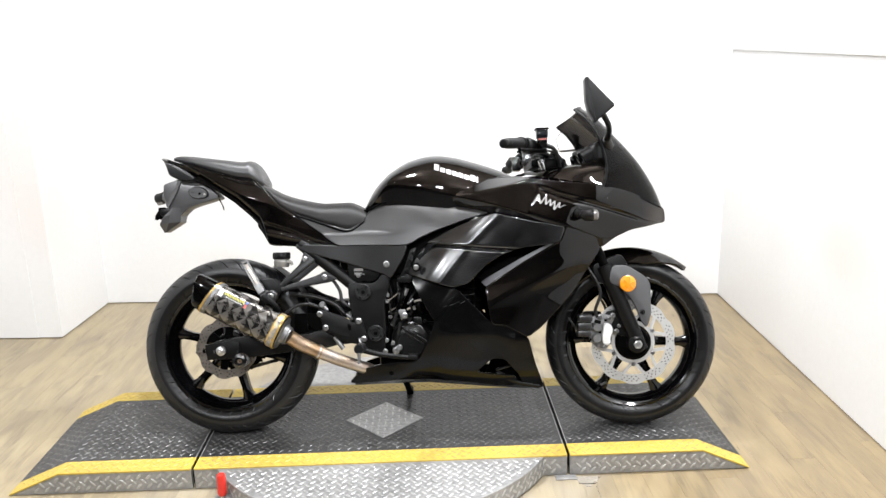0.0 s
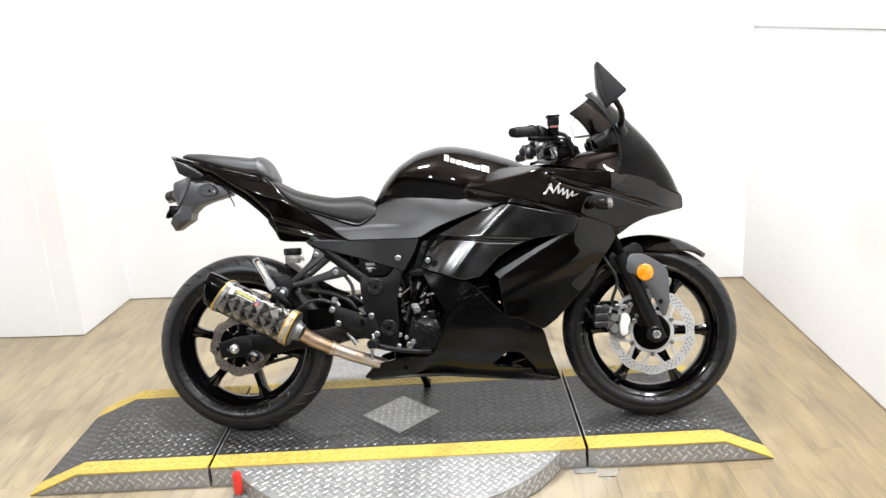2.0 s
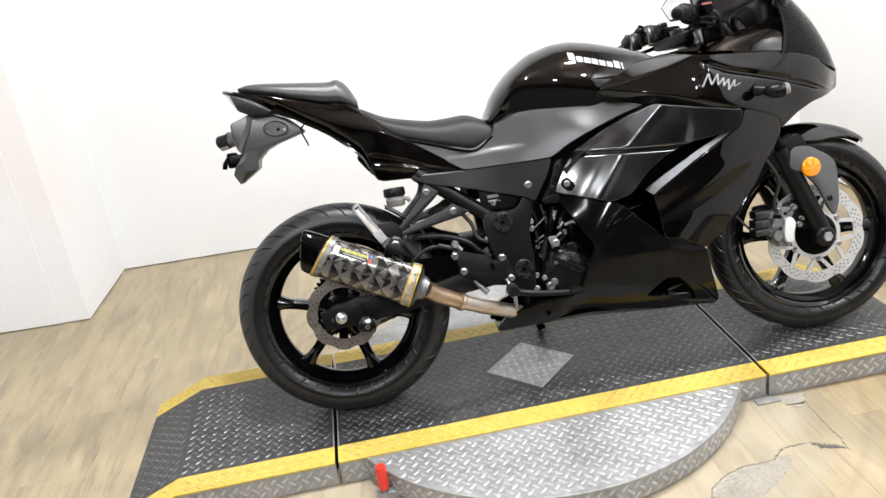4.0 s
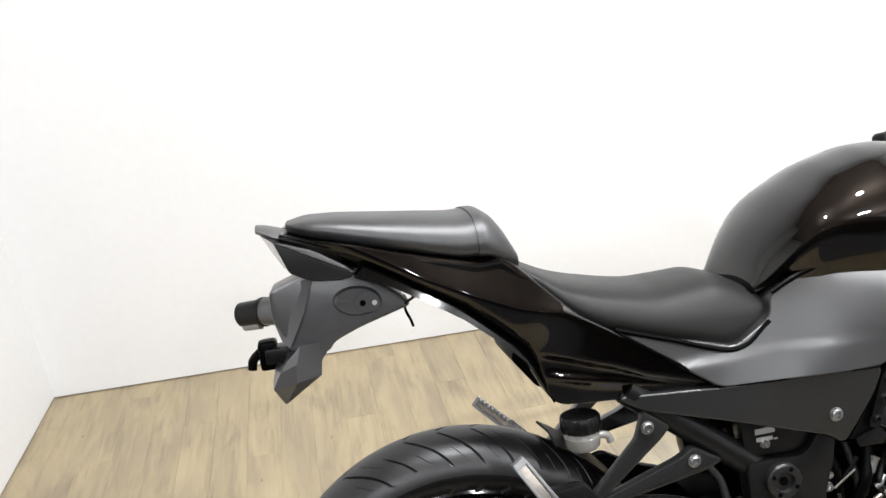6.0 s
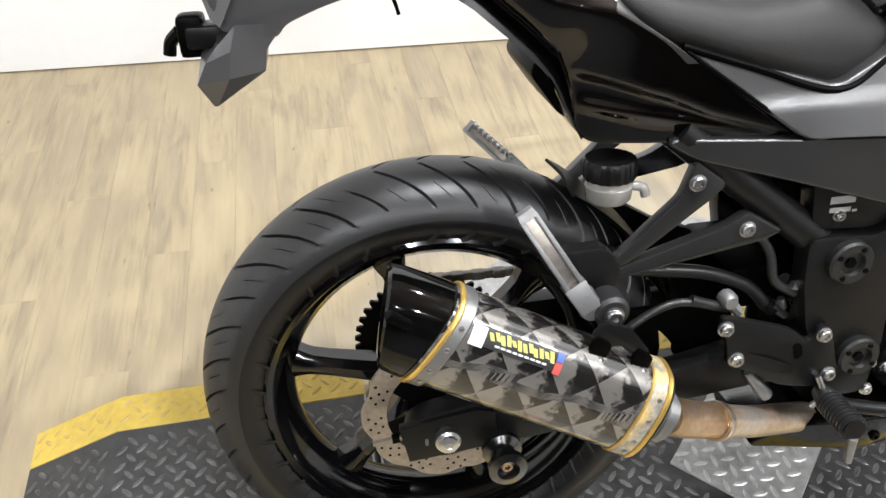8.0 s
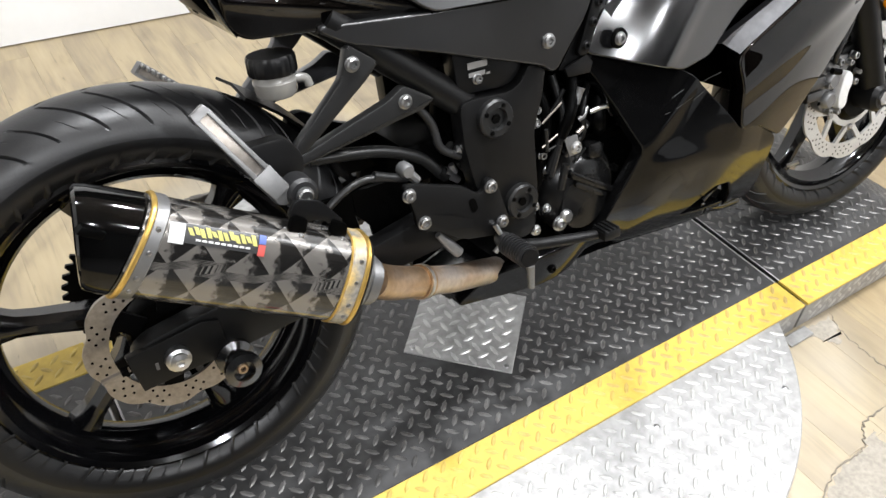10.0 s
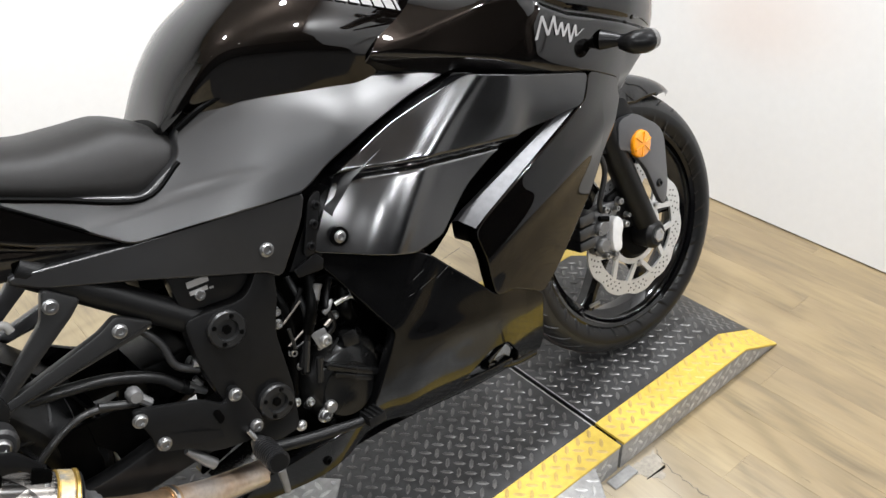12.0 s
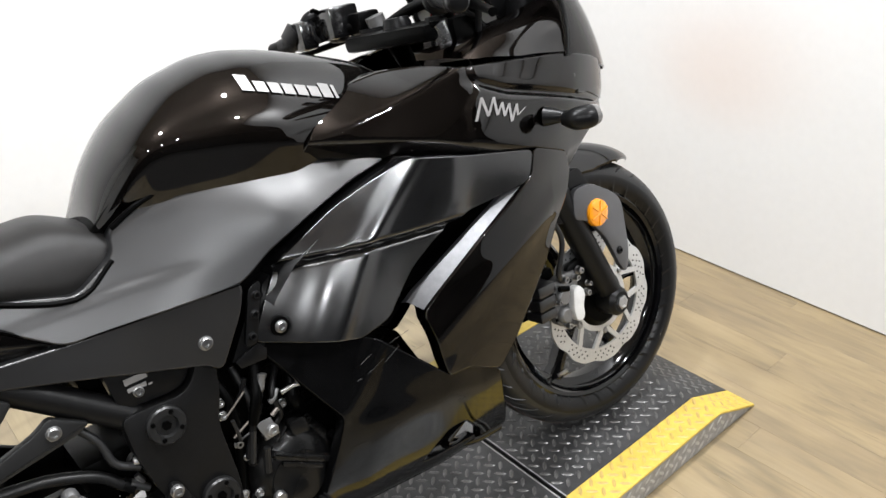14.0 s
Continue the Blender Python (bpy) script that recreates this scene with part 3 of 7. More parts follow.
bare_patch([(-0.843, -0.362), (-0.797, -0.435), (-0.729, -0.510), (-0.653, -0.580), (-0.525, -0.662), (-0.403, -0.725), (-0.491, -0.725), (-0.583, -0.690), (-0.708, -0.590), (-0.80, -0.480)], 3, GLUE, "pale glue where the vinyl is worn away")
bare_patch([(0.118, -0.638), (0.148, -0.603), (0.23, -0.564), (0.31, -0.562), (0.37, -0.54), (0.351, -0.594), (0.267, -0.656), (0.199, -0.684), (0.134, -0.674)], 4, GLUE, "pale glue where the vinyl is worn away")
bare_patch([(0.465, -0.322), (0.545, -0.315), (0.525, -0.36), (0.50, -0.375), (0.468, -0.353)], 5, GLUE, "pale glue where the vinyl is worn away")
bare_patch([(0.44, -0.527), (0.485, -0.549), (0.513, -0.573), (0.459, -0.558)], 6, SUBFLOOR, "dark floor showing through a tear")
torn_edge([(-0.797, -0.443), (-0.729, -0.519), (-0.653, -0.589), (-0.525, -0.67), (-0.403, -0.732)], 11)
torn_edge([(-0.312, -0.775), (-0.326, -0.746), (-0.308, -0.729), (-0.253, -0.722), (-0.174, -0.727), (-0.086, -0.735), (0.001, -0.715), (0.1, -0.687), (0.118, -0.638), (0.148, -0.601), (0.23, -0.562), (0.31, -0.561), (0.349, -0.537), (0.376, -0.523), (0.44, -0.522)], 12)
torn_edge([(0.44, -0.522), (0.462, -0.539), (0.484, -0.549), (0.514, -0.572)], 13, 0.006, 0.004)
torn_edge([(0.553, -0.312), (0.53, -0.354), (0.524, -0.412), (0.522, -0.469), (0.52, -0.524), (0.516, -0.585)], 14, 0.003, 0.0016)

# ---- turntable platform ----
TOP, HALF, CX = 0.075, 0.305, -0.168
turntable = new("turntable")
tagged(turntable, "motorcycle turntable of black tread plate with yellow edges", "turntable")


def deck_z(x):
    """Height of the deck: level, with a ramp at each end."""
    return float(np.interp(x, [-1.378, -1.212, 0.889, 1.046], [0.006, TOP, TOP, 0.006]))


def deck_piece(x0, x1, y0, y1, thick=None, lift=0.0, xs=(-1.212, 0.889)):
    """A slab that follows the deck between two edges, down to the floor or a given thickness."""
    cuts = sorted([x0, x1] + [c for c in xs if x0 < c < x1])
    rings = []
    for x in cuts:
        z = deck_z(x) + lift
        b = 0.0025 if thick is None else max(0.001, z - thick)
        rings.append([(x, y0, b), (x, y1, b), (x, y1, z - 0.0015), (x, y1 - 0.0015, z), (x, y0 + 0.0015, z), (x, y0, z - 0.0015)])
    return loft(rings)


def treads(spots, up, length=0.0285, wide=0.0088, high=0.0016):
    """Raised lens-shaped treads: spots of (place, turn in degrees), lying in the plane across up."""
    co, faces = [], []
    up = Vector(up).normalized()
    side = Vector((1, 0, 0)) if abs(up.x) < 0.9 else Vector((0, 1, 0))
    u0 = (side - up * side.dot(up)).normalized()
    v0 = up.cross(u0)
    for p, turn in spots:
        p = Vector(p)
        c, s = math.cos(radians(turn)), math.sin(radians(turn))
        d, e = u0 * c + v0 * s, v0 * c - u0 * s
        k = len(co)
        for a, b, h in ((-0.5, 0, 0), (-0.24, -0.5, 0), (0.24, -0.5, 0), (0.5, 0, 0), (0.24, 0.5, 0), (-0.24, 0.5, 0), (-0.3, 0, 1), (0.3, 0, 1), (-0.15, -0.2, 1), (0.15, -0.2, 1), (0.15, 0.2, 1), (-0.15, 0.2, 1)):
            co.append(p + d * a * length + e * b * wide + up * (h * high - (0 if h else 0.0003)))
        for q in ((0, 1, 8, 6), (1, 2, 9, 8), (2, 3, 7, 9), (3, 4, 10, 7), (4, 5, 11, 10), (5, 0, 6, 11), (6, 8, 11), (8, 9, 10, 11), (9, 7, 10)):
            faces.append([k + i for i in q])
    mesh = bpy.data.meshes.new("tmp")
    mesh.from_pydata([tuple(p) for p in co], [], faces)
    bm = bmesh.new()
    bm.from_mesh(mesh)
    bpy.data.meshes.remove(mesh)
    return bm


PITCH = 0.0330


def lattice(x0, x1, y0, y1, z_of, keep=lambda x, y: True, turn=0.0):
    """Basket weave of treads: two square grids, half a pitch apart, whose treads lie across each other."""
    out = []
    c, d = math.cos(radians(turn)), math.sin(radians(turn))
    n = int(max(abs(x0), abs(x1), abs(y0), abs(y1)) * 1.5 / PITCH) + 2
    for i in range(-n, n):
        for j in range(-n, n):
            for half, way in ((0, -45), (0.5, 45)):
                u, v = (i + half) * PITCH + 0.004, (j + half) * PITCH + 0.006
                x, y = u * c - v * d, u * d + v * c
                if x0 + 0.010 < x < x1 - 0.010 and y0 + 0.010 < y < y1 - 0.010 and keep(x, y):
                    out.append(((x, y, z_of(x)), way + turn))
    return out


def tread_part(name, spots, up, mat, parent):
    return tagged(part(name, treads(spots, up), mat, parent, angle=20), kind="stuff")


def in_diamond(x, y):
    return abs(x - CX) + abs(y + 0.006) < 0.15


SEAM_L, SEAM_R, GAP = -0.780, 0.4455, 0.005
YW = 0.075
for nm, x0, x1, lab in (("rear_ramp", -1.378, SEAM_L - GAP, "black tread plate ramp section"), ("centre_deck", SEAM_L + GAP, SEAM_R - GAP, "black tread plate centre deck"), ("front_ramp", SEAM_R + GAP, 1.046, "black tread plate ramp section")):
    sec = part(nm, deck_piece(x0, x1, -HALF + YW, HALF - YW), TREADPLATE, turntable, lab)
    flat0, flat1 = max(x0, -1.212), min(x1, 0.889)
    tread_part("tread", lattice(flat0, flat1, -HALF + YW, HALF - YW, deck_z, (lambda x, y: not in_diamond(x, y))), (0, 0, 1), TREADWORN, sec)
    slope = [(x0, flat0)] if x0 < flat0 else ([(flat1, x1)] if x1 > flat1 else [])
    for a, b in slope:
        n = Vector((-(deck_z(b) - deck_z(a)) / (b - a), 0, 1))
        tread_part("tread", lattice(a, b, -HALF + YW, HALF - YW, deck_z), n, TREADWORN, sec)
    for y0, y1 in ((-HALF, -HALF + YW), (HALF - YW, HALF)):
        st = part("yellow_edge", deck_piece(x0, x1, y0, y1, 0.006, 0.0006), YELLOW, sec, "yellow painted edge strip")
        tread_part("tread", [((p[0], p[1], p[2] + 0.0006), a) for p, a in lattice(flat0, flat1, y0, y1, deck_z)], (0, 0, 1), YELLOWTOP, st)
        for a, b in slope:
            n = Vector((-(deck_z(b) - deck_z(a)) / (b - a), 0, 1))
            tread_part("tread", [((p[0], p[1], p[2] + 0.0006), t) for p, t in lattice(a, b, y0, y1, deck_z)], n, YELLOWTOP, st)
        yy0, yy1 = (y0 + 0.002, y0 + 0.02) if y0 < 0 else (y1 - 0.02, y1 - 0.002)
        sk = part("side_skirt", deck_piece(x0, x1, yy0, yy1, None, -0.0065), BARE, sec, "bare metal tread plate side")
        if y0 < 0:
            spots = []
            for i in range(int(x0 / PITCH) - 1, int(x1 / PITCH) + 2):
                for x, z, way in ((i * PITCH, 0.018, 45), ((i + 0.5) * PITCH, 0.0345, -45), (i * PITCH, 0.051, 45)):
                    if x0 + 0.012 < x < x1 - 0.012 and z < deck_z(x) - 0.014:
                        spots.append(((x, yy0, z), way))
            tread_part("tread", spots, (0, -1, 0), BARETOP, sk)
    part("bed", deck_piece(x0 + 0.003, x1 - 0.003, -HALF + 0.03, HALF - 0.03, None, -0.012), DARK, sec)

# bare edges where the sections meet
for x in (SEAM_L - GAP - 0.0035, SEAM_L + GAP, SEAM_R - GAP - 0.0035, SEAM_R + GAP):
    part("seam_edge", box(x, x + 0.0035, -HALF + YW, HALF - YW, TOP - 0.004, TOP + 0.0007), BARE, turntable, "bare worn metal edge")

# square plate in the middle, set on its corner
R = 0.140
plate = part("corner_plate", prism([(CX - R, -R * 0 - 0.0), (CX, R), (CX + R, 0.0), (CX, -R)], TOP - 0.001, TOP + 0.0028, 0.0012, seg=1), BARE, turntable, "bare metal square tread plate")
for v in plate.data.vertices:
    v.co = (v.co.x, v.co.z - 0.006, v.co.y)
plate.data.flip_normals()
tread_part("tread", lattice(CX - R, CX + R, -R - 0.01, R, lambda x: TOP + 0.0028, lambda x, y: abs(x - CX) + abs(y + 0.006) < R - 0.013, 45), (0, 0, 1), BARETOP, plate)
for dx, dy in ((-1, 0), (1, 0), (0, 1), (0, -1)):
    part("plate_screw", lathe([(0.0, 0.0), (0.004, 0.0005), (0.0055, 0.002)], 12, m=Matrix.Translation((CX + dx * (R - 0.018), -0.006 + dy * (R - 0.018), TOP + 0.0052)) @ pose(0, 0, 0, -90)), BOLT, plate)

# round base that shows in front of the deck
RD_ = 0.612
disc_z = TOP - 0.005
bm = lathe([(0.0, disc_z), (RD_ - 0.002, disc_z), (RD_, disc_z - 0.002), (RD_, 0.006), (RD_ - 0.01, 0.006)], 180, m=Matrix.Translation((CX, 0, 0)) @ pose(0, 0, 0, 90) @ Matrix.Diagonal((1, 1, -1, 1)))
disc = part("round_base", bm, BARE, turntable, "round bare metal tread plate base")
tread_part("tread", lattice(CX - RD_, CX + RD_, -RD_, -HALF, lambda x: disc_z, lambda x, y: math.hypot(x - CX, y) < RD_ - 0.013), (0, 0, 1), BARETOP, disc)
bm = bmesh.new()
n_side = 2 * int(math.pi * RD_ / PITCH * 2)
for k in range(n_side):
    a = 2 * math.pi * k / n_side
    if math.sin(a) > -0.45:
        continue
    up = Vector((math.cos(a), math.sin(a), 0))
    b2 = treads([((CX + RD_ * math.cos(a), RD_ * math.sin(a), z), way) for z, way in (((0.018, 45), (0.051, 45)) if k % 2 else ((0.0345, -45),))], up)
    tmp = bpy.data.meshes.new("tmp")
    b2.to_mesh(tmp)
    b2.free()
    bm.from_mesh(tmp)
    bpy.data.meshes.remove(tmp)
tagged(part("tread", bm, BARETOP, disc, angle=20), kind="stuff")
part("base_foot", lathe([(RD_ - 0.012, 0.007), (RD_ - 0.012, 0.001)], 120, m=Matrix.Translation((CX, 0, 0)) @ pose(0, 0, 0, 90) @ Matrix.Diagonal((1, 1, -1, 1))), DARK, disc)
bolt_places = ((-0.02, -0.36), (0.24, -0.42), (-0.5, -0.4))
for x, y in bolt_places:
    part("base_screw", lathe([(0.0, 0.0), (0.004, 0.0005), (0.006, 0.002)], 12, m=Matrix.Translation((x, y, disc_z + 0.002)) @ pose(0, 0, 0, -90)), BOLT, disc)
# red locking handle on a steel bracket
lock = part("lock_bracket", box(-0.69, -0.61, -0.405, -0.372, 0.0, 0.022, 0.003), BARE, turntable, "worn steel lock bracket")
part("lock_pin", tube([(-0.665, -0.392, 0.02), (-0.665, -0.392, 0.035)], 0.007), STEEL, lock)
part("lock_handle", tube([(-0.665, -0.392, 0.03), (-0.665, -0.392, 0.04), (-0.664, -0.391, 0.088), (-0.664, -0.391, 0.1)], [0.012, 0.0145, 0.0145, 0.012], segs=18, n=3), RED, lock, "red plastic grip")
part("floor_clip", box(0.40, 0.47, -0.335, -0.309, 0.0, 0.006, 0.002, seg=1), BARE, turntable)


# ---- motorcycle ----
LEAN, YAW = 14.5, -1.27
bike = new("motorcycle")
bike.matrix_world = Matrix.Translation((0, -0.0785, TOP)) @ pose(0, 0, 0, 0, 0, YAW) @ pose(0, 0, 0, -LEAN)
tagged(bike, "black sports motorcycle with carbon silencer leaning on its side stand", "motorcycle")


def lerp(table, x):
    """Value at x from a table of (x, value)."""
    return float(np.interp(x, [a for a, _ in table], [b for _, b in table]))


def mirrored(bm):
    made = bmesh.ops.duplicate(bm, geom=bm.verts[:] + bm.edges[:] + bm.faces[:])["geom"]
    for v in made:
        if isinstance(v, bmesh.types.BMVert):
            v.co.y *= -1
    bmesh.ops.reverse_faces(bm, faces=[g for g in made if isinstance(g, bmesh.types.BMFace)])
    return bm


def mirrored_copy(bm):
    for v in bm.verts:
        v.co.y *= -1
    bmesh.ops.reverse_faces(bm, faces=bm.faces[:])
    return bm


# -- wheels --
def tyre_bm(r, w, bead, x, lean_way):
    """Tyre with slanting grooves: columns of the mesh follow the slant, so that every groove has straight walls."""
    half, rows, count = w / 2, 44, 9
    base = bead + 0.030
    side = [(bead - 0.002, -half * 0.6), (bead + 0.003, -half * 0.74), (bead + 0.0065, -half * 0.82), (bead + 0.0078, -half * 0.835), (bead + 0.013, -half * 0.9), (bead + 0.021, -half * 0.97), (base, -half)]
    prof = side[:]
    for k in range(1, rows):
        a = math.pi * k / rows
        prof.append((base + (r - base) * math.sin(a) ** 0.92, -half * math.cos(a)))
    prof += [(q, -y) for q, y in reversed(side)]
    n, pitch = len(prof), 2 * math.pi / count
    # columns of one pitch: angle, and which groove it belongs to
    g = 0.0007 / r
    cuts = [(0.0, 0.0062, 1), (0.125, 0.0016, 3), (0.25, 0.0062, 1), (0.375, 0.0016, 3), (0.50, 0.0062, 1), (0.64, 0.0016, 3), (0.77, 0.0050, 2), (0.89, 0.0016, 4)]
    cols = []
    for (f0, wide, kind), (f1, _, _) in zip(cuts, cuts[1:] + [(1.0, 0, 0)]):
        a0, a1, a2 = f0 * pitch, f0 * pitch + wide / r, f1 * pitch
        edge_in = min(g, 0.3 * (a1 - a0))
        cols += [(a0, 0), (a0 + edge_in, kind), (a1 - edge_in, kind), (a1, 0)]
        cols += [(a1 + (a2 - a1) * k / 4, 0) for k in (1, 2, 3)]
    co, faces = [], []
    for c in range(count):
        for a0, kind in cols:
            for q, y in prof:
                u = abs(y) / half
                slant = lean_way * 0.075 / r * (min(1.0, u) ** 1.25 - 0.1)
                a = c * pitch + a0 - slant
                deep = 0.0
                u0, u1, most = ((0, 0, 0), (0.12, 0.94, 0.0055), (0.40, 0.90, 0.005), (0.62, 0.86, 0.002), (0.20, 0.55, 0.002))[kind]
                if u0 < u < u1:
                    deep = most * min(1, (u - u0) / 0.05, (u1 - u) / 0.04)
                co.append((x + (q - deep) * math.cos(a), y, r + (q - deep) * math.sin(a)))
    total = count * len(cols)
    for k in range(total):
        b = ((k + 1) % total) * n
        for i in range(n - 1):
            faces.append((k * n + i, k * n + i + 1, b + i + 1, b + i))
    mesh = bpy.data.meshes.new("tmp")
    mesh.from_pydata(co, [], faces)
    bm = bmesh.new()
    bm.from_mesh(mesh)
    bpy.data.meshes.remove(mesh)
    bmesh.ops.recalc_face_normals(bm, faces=bm.faces[:])
    return bm


def spoke_bm(r0, r1, m, w0=0.017, w1=0.0125, t0=0.024, t1=0.018):
    rings = []
    for k in range(7):
        f = k / 6
        q = r0 + (r1 - r0) * f
        flare = 1 + 0.9 * max(0, f - 0.8) / 0.2 + 0.5 * max(0, 0.2 - f) / 0.2
        a, b = (w0 + (w1 - w0) * f) * flare, (t0 + (t1 - t0) * f)
        rings.append([m @ Vector((q, b * sy * (1 if abs(sx) < 1 else 0.55), a * sx)) for sx, sy in ((-1, -1), (-0.35, -1), (0.35, -1), (1, -1), (1, 1), (0.35, 1), (-0.35, 1), (-1, 1))])
    return loft(rings)


def petal_disc(r_out, r_in, y, thick, x, z, waves=10, depth=0.006):
    bm = bmesh.new()
    n = 160
    loops = []
    for yy in (y - thick / 2, y + thick / 2):
        outer, inner = [], []
        for k in range(n):
            a = 2 * math.pi * k / n
            q = r_out - depth * (0.5 + 0.5 * math.cos(waves * a)) ** 2
            outer.append(bm.verts.new((x + q * math.cos(a), yy, z + q * math.sin(a))))
            inner.append(bm.verts.new((x + r_in * math.cos(a), yy, z + r_in * math.sin(a))))
        loops.append((outer, inner))
    (o0, i0), (o1, i1) = loops
    for k in range(n):
        j = (k + 1) % n
        for quad in ((o0[k], o0[j], i0[j], i0[k]), (o1[k], i1[k], i1[j], o1[j]), (o0[k], o1[k], o1[j], o0[j]), (i0[k], i0[j], i1[j], i1[k])):
            bm.faces.new(quad)
    bmesh.ops.recalc_face_normals(bm, faces=bm.faces[:])
    return bm


def dots_bm(places, y, r, segs=10):
    """Small round holes of a disc: dark sunk discs."""
    bm = bmesh.new()
    for x, z in places:
        bm.faces.new([bm.verts.new((x + r * math.cos(2 * math.pi * k / segs), y, z - r * math.sin(2 * math.pi * k / segs))) for k in range(segs)])
    return bm


def wheel(name, x, r, w, bead, label, turn0, lean_way):
    m = Matrix.Translation((x, 0, r))
    h = w * 0.37
    rim = part(name, lathe([(bead + 0.006, -h - 0.004), (bead + 0.001, -h - 0.006), (bead - 0.006, -h - 0.002), (bead - 0.009, -h + 0.008), (bead - 0.018, -h + 0.018), (bead - 0.031, -0.014),
                            (bead - 0.033, 0), (bead - 0.031, 0.014), (bead - 0.018, h - 0.018), (bead - 0.009, h - 0.008), (bead - 0.006, h + 0.002), (bead + 0.001, h + 0.006), (bead + 0.006, h + 0.004),
                            (bead, h - 0.004), (bead - 0.02, 0), (bead, -h + 0.004)], 120, m=m, closed=True), RIM, bike, label)
    tyre = part("tyre", tyre_bm(r, w, bead, x, lean_way), RUBBER, rim, "black road tyre with slanting tread grooves", angle=30)
    # shaded copy of the rubber on the sides
    tyre.data.materials.append(SIDEWALL)
    for poly in tyre.data.polygons:
        c = poly.center
        if math.hypot(c.x - x, c.z - r) < bead + 0.036 and abs(c.y) > w * 0.25:
            poly.material_index = 1
    for k in range(6):
        sp = m @ pose(0, 0, 0, 0, turn0 + 60 * k, 0)
        part("spoke", spoke_bm(0.045, bead - 0.026, sp), RIM, rim)
    part("hub", lathe([(0.0, -0.055), (0.03, -0.055), (0.036, -0.045), (0.05, -0.03), (0.056, -0.012), (0.056, 0.012), (0.05, 0.03), (0.036, 0.045), (0.03, 0.055), (0.0, 0.055)], 40, m=m), RIM, rim)
    return rim


rear_wheel = wheel("rear_wheel", -0.70, 0.307, 0.130, 0.222, "gloss black six-spoke rear wheel", 14, 1)
front_wheel = wheel("front_wheel", 0.70, 0.293, 0.110, 0.222, "gloss black six-spoke front wheel", 3, -1)
# thin mould lines round the front tread
for y in (-0.020, 0.004):
    q = 0.252 + 0.041 * (1 - (y / 0.055) ** 2) ** 0.46
    part("tread_line", lathe([(q - 0.0006, y - 0.0007), (q + 0.0005, y - 0.0007), (q + 0.0005, y + 0.0007), (q - 0.0006, y + 0.0007)], 120, m=Matrix.Translation((0.70, 0, 0.293)), closed=True), HAIRLINE, front_wheel, "thin reddish line round the tyre")


def turned(x, z, degrees, shift):
    """Turns an upright part about its own middle."""
    return Matrix.Translation(shift) @ Matrix.Translation((x, 0, z)) @ pose(0, 0, 0, 0, 0, degrees) @ Matrix.Translation((-x, 0, -z))


rear_wheel.matrix_basis = turned(-0.70, 0.307, -1.4, (0.007, 0.008, 0))
FRONT_TURN = turned(0.70, 0.293, -3.6, (0.005, -0.004, 0))
front_wheel.matrix_basis = FRONT_TURN
part("valve", tube([(0.70 - 0.105, -0.02, 0.293 - 0.155), (0.70 - 0.09, -0.035, 0.293 - 0.145)], 0.004), STEEL, front_wheel)

# front brake disc: band, carrier arms, holes, buttons
FD = -0.072
fdisc = part("brake_disc", petal_disc(0.145, 0.112, FD, 0.005, 0.70, 0.293), DISCSTEEL, front_wheel, "polished steel wave brake disc")
tagged(part("disc_hole", dots_bm([(0.70 + q * math.cos(2 * math.pi * (k + o) / 50), 0.293 + q * math.sin(2 * math.pi * (k + o) / 50)) for k in range(50) for q, o in ((0.119, 0), (0.127, 0.5), (0.134, 0.1)) if k % 5 != 4],
                           FD - 0.0028, 0.0021), DARK, fdisc), kind="stuff")
for k in range(6):
    a0 = radians(60 * k + 30)
    bm = bmesh.new()
    for off in (-0.33, 0.33):
        p = [(0.068, a0 - 0.09 + off * 0.10), (0.118, a0 + off - 0.05), (0.118, a0 + off + 0.05), (0.068, a0 + 0.09 + off * 0.10)]
        prism([(0.70 + q * math.cos(a), 0.293 + q * math.sin(a)) for q, a in p], FD - 0.003, FD + 0.003, bm=bm)
    part("carrier_arm", bm, DISCSTEEL, fdisc)
    c = (0.70 + 0.0765 * math.cos(a0), 0.293 + 0.0765 * math.sin(a0))
    part("button", lathe([(0.0, FD - 0.006), (0.005, FD - 0.006), (0.0075, FD - 0.003), (0.0075, FD)], 12, m=Matrix.Translation((c[0], 0, c[1]))), BOLT, fdisc)
part("carrier_ring", lathe([(0.062, FD - 0.003), (0.0735, FD - 0.003), (0.0735, FD + 0.003), (0.062, FD + 0.003)], 60, m=Matrix.Translation((0.70, 0, 0.293)), closed=True), DISCSTEEL, fdisc)
part("disc_centre", lathe([(0.0, -0.088), (0.05, -0.086), (0.061, -0.075), (0.062, -0.05), (0.05, -0.03)], 40, m=Matrix.Translation((0.70, 0, 0.293))), DARK, front_wheel)

# rear brake disc, sprocket and chain
RD = -0.082
rdisc = part("brake_disc", petal_disc(0.106, 0.074, RD, 0.005, -0.70, 0.307, 9, 0.006), WORNSTEEL, rear_wheel, "steel wave brake disc with drilled holes")
tagged(part("disc_hole", dots_bm([(-0.70 + q * math.cos(2 * math.pi * (k + o) / 36), 0.307 + q * math.sin(2 * math.pi * (k + o) / 36)) for k in range(36) for q, o in ((0.081, 0), (0.089, 0.5), (0.097, 0.0)) if k % 3 != 2], RD - 0.0028, 0.0020), DARK, rdisc), kind="stuff")
for k_ in range(6):
    a0 = radians(60 * k_ + 20)
    part("carrier_arm", prism([(-0.70 + q * math.cos(a), 0.307 + q * math.sin(a)) for q, a in ((0.04, a0 - 0.35), (0.08, a0 - 0.16), (0.08, a0 + 0.16), (0.04, a0 + 0.35))], RD - 0.002, RD + 0.003), DARK, rdisc)
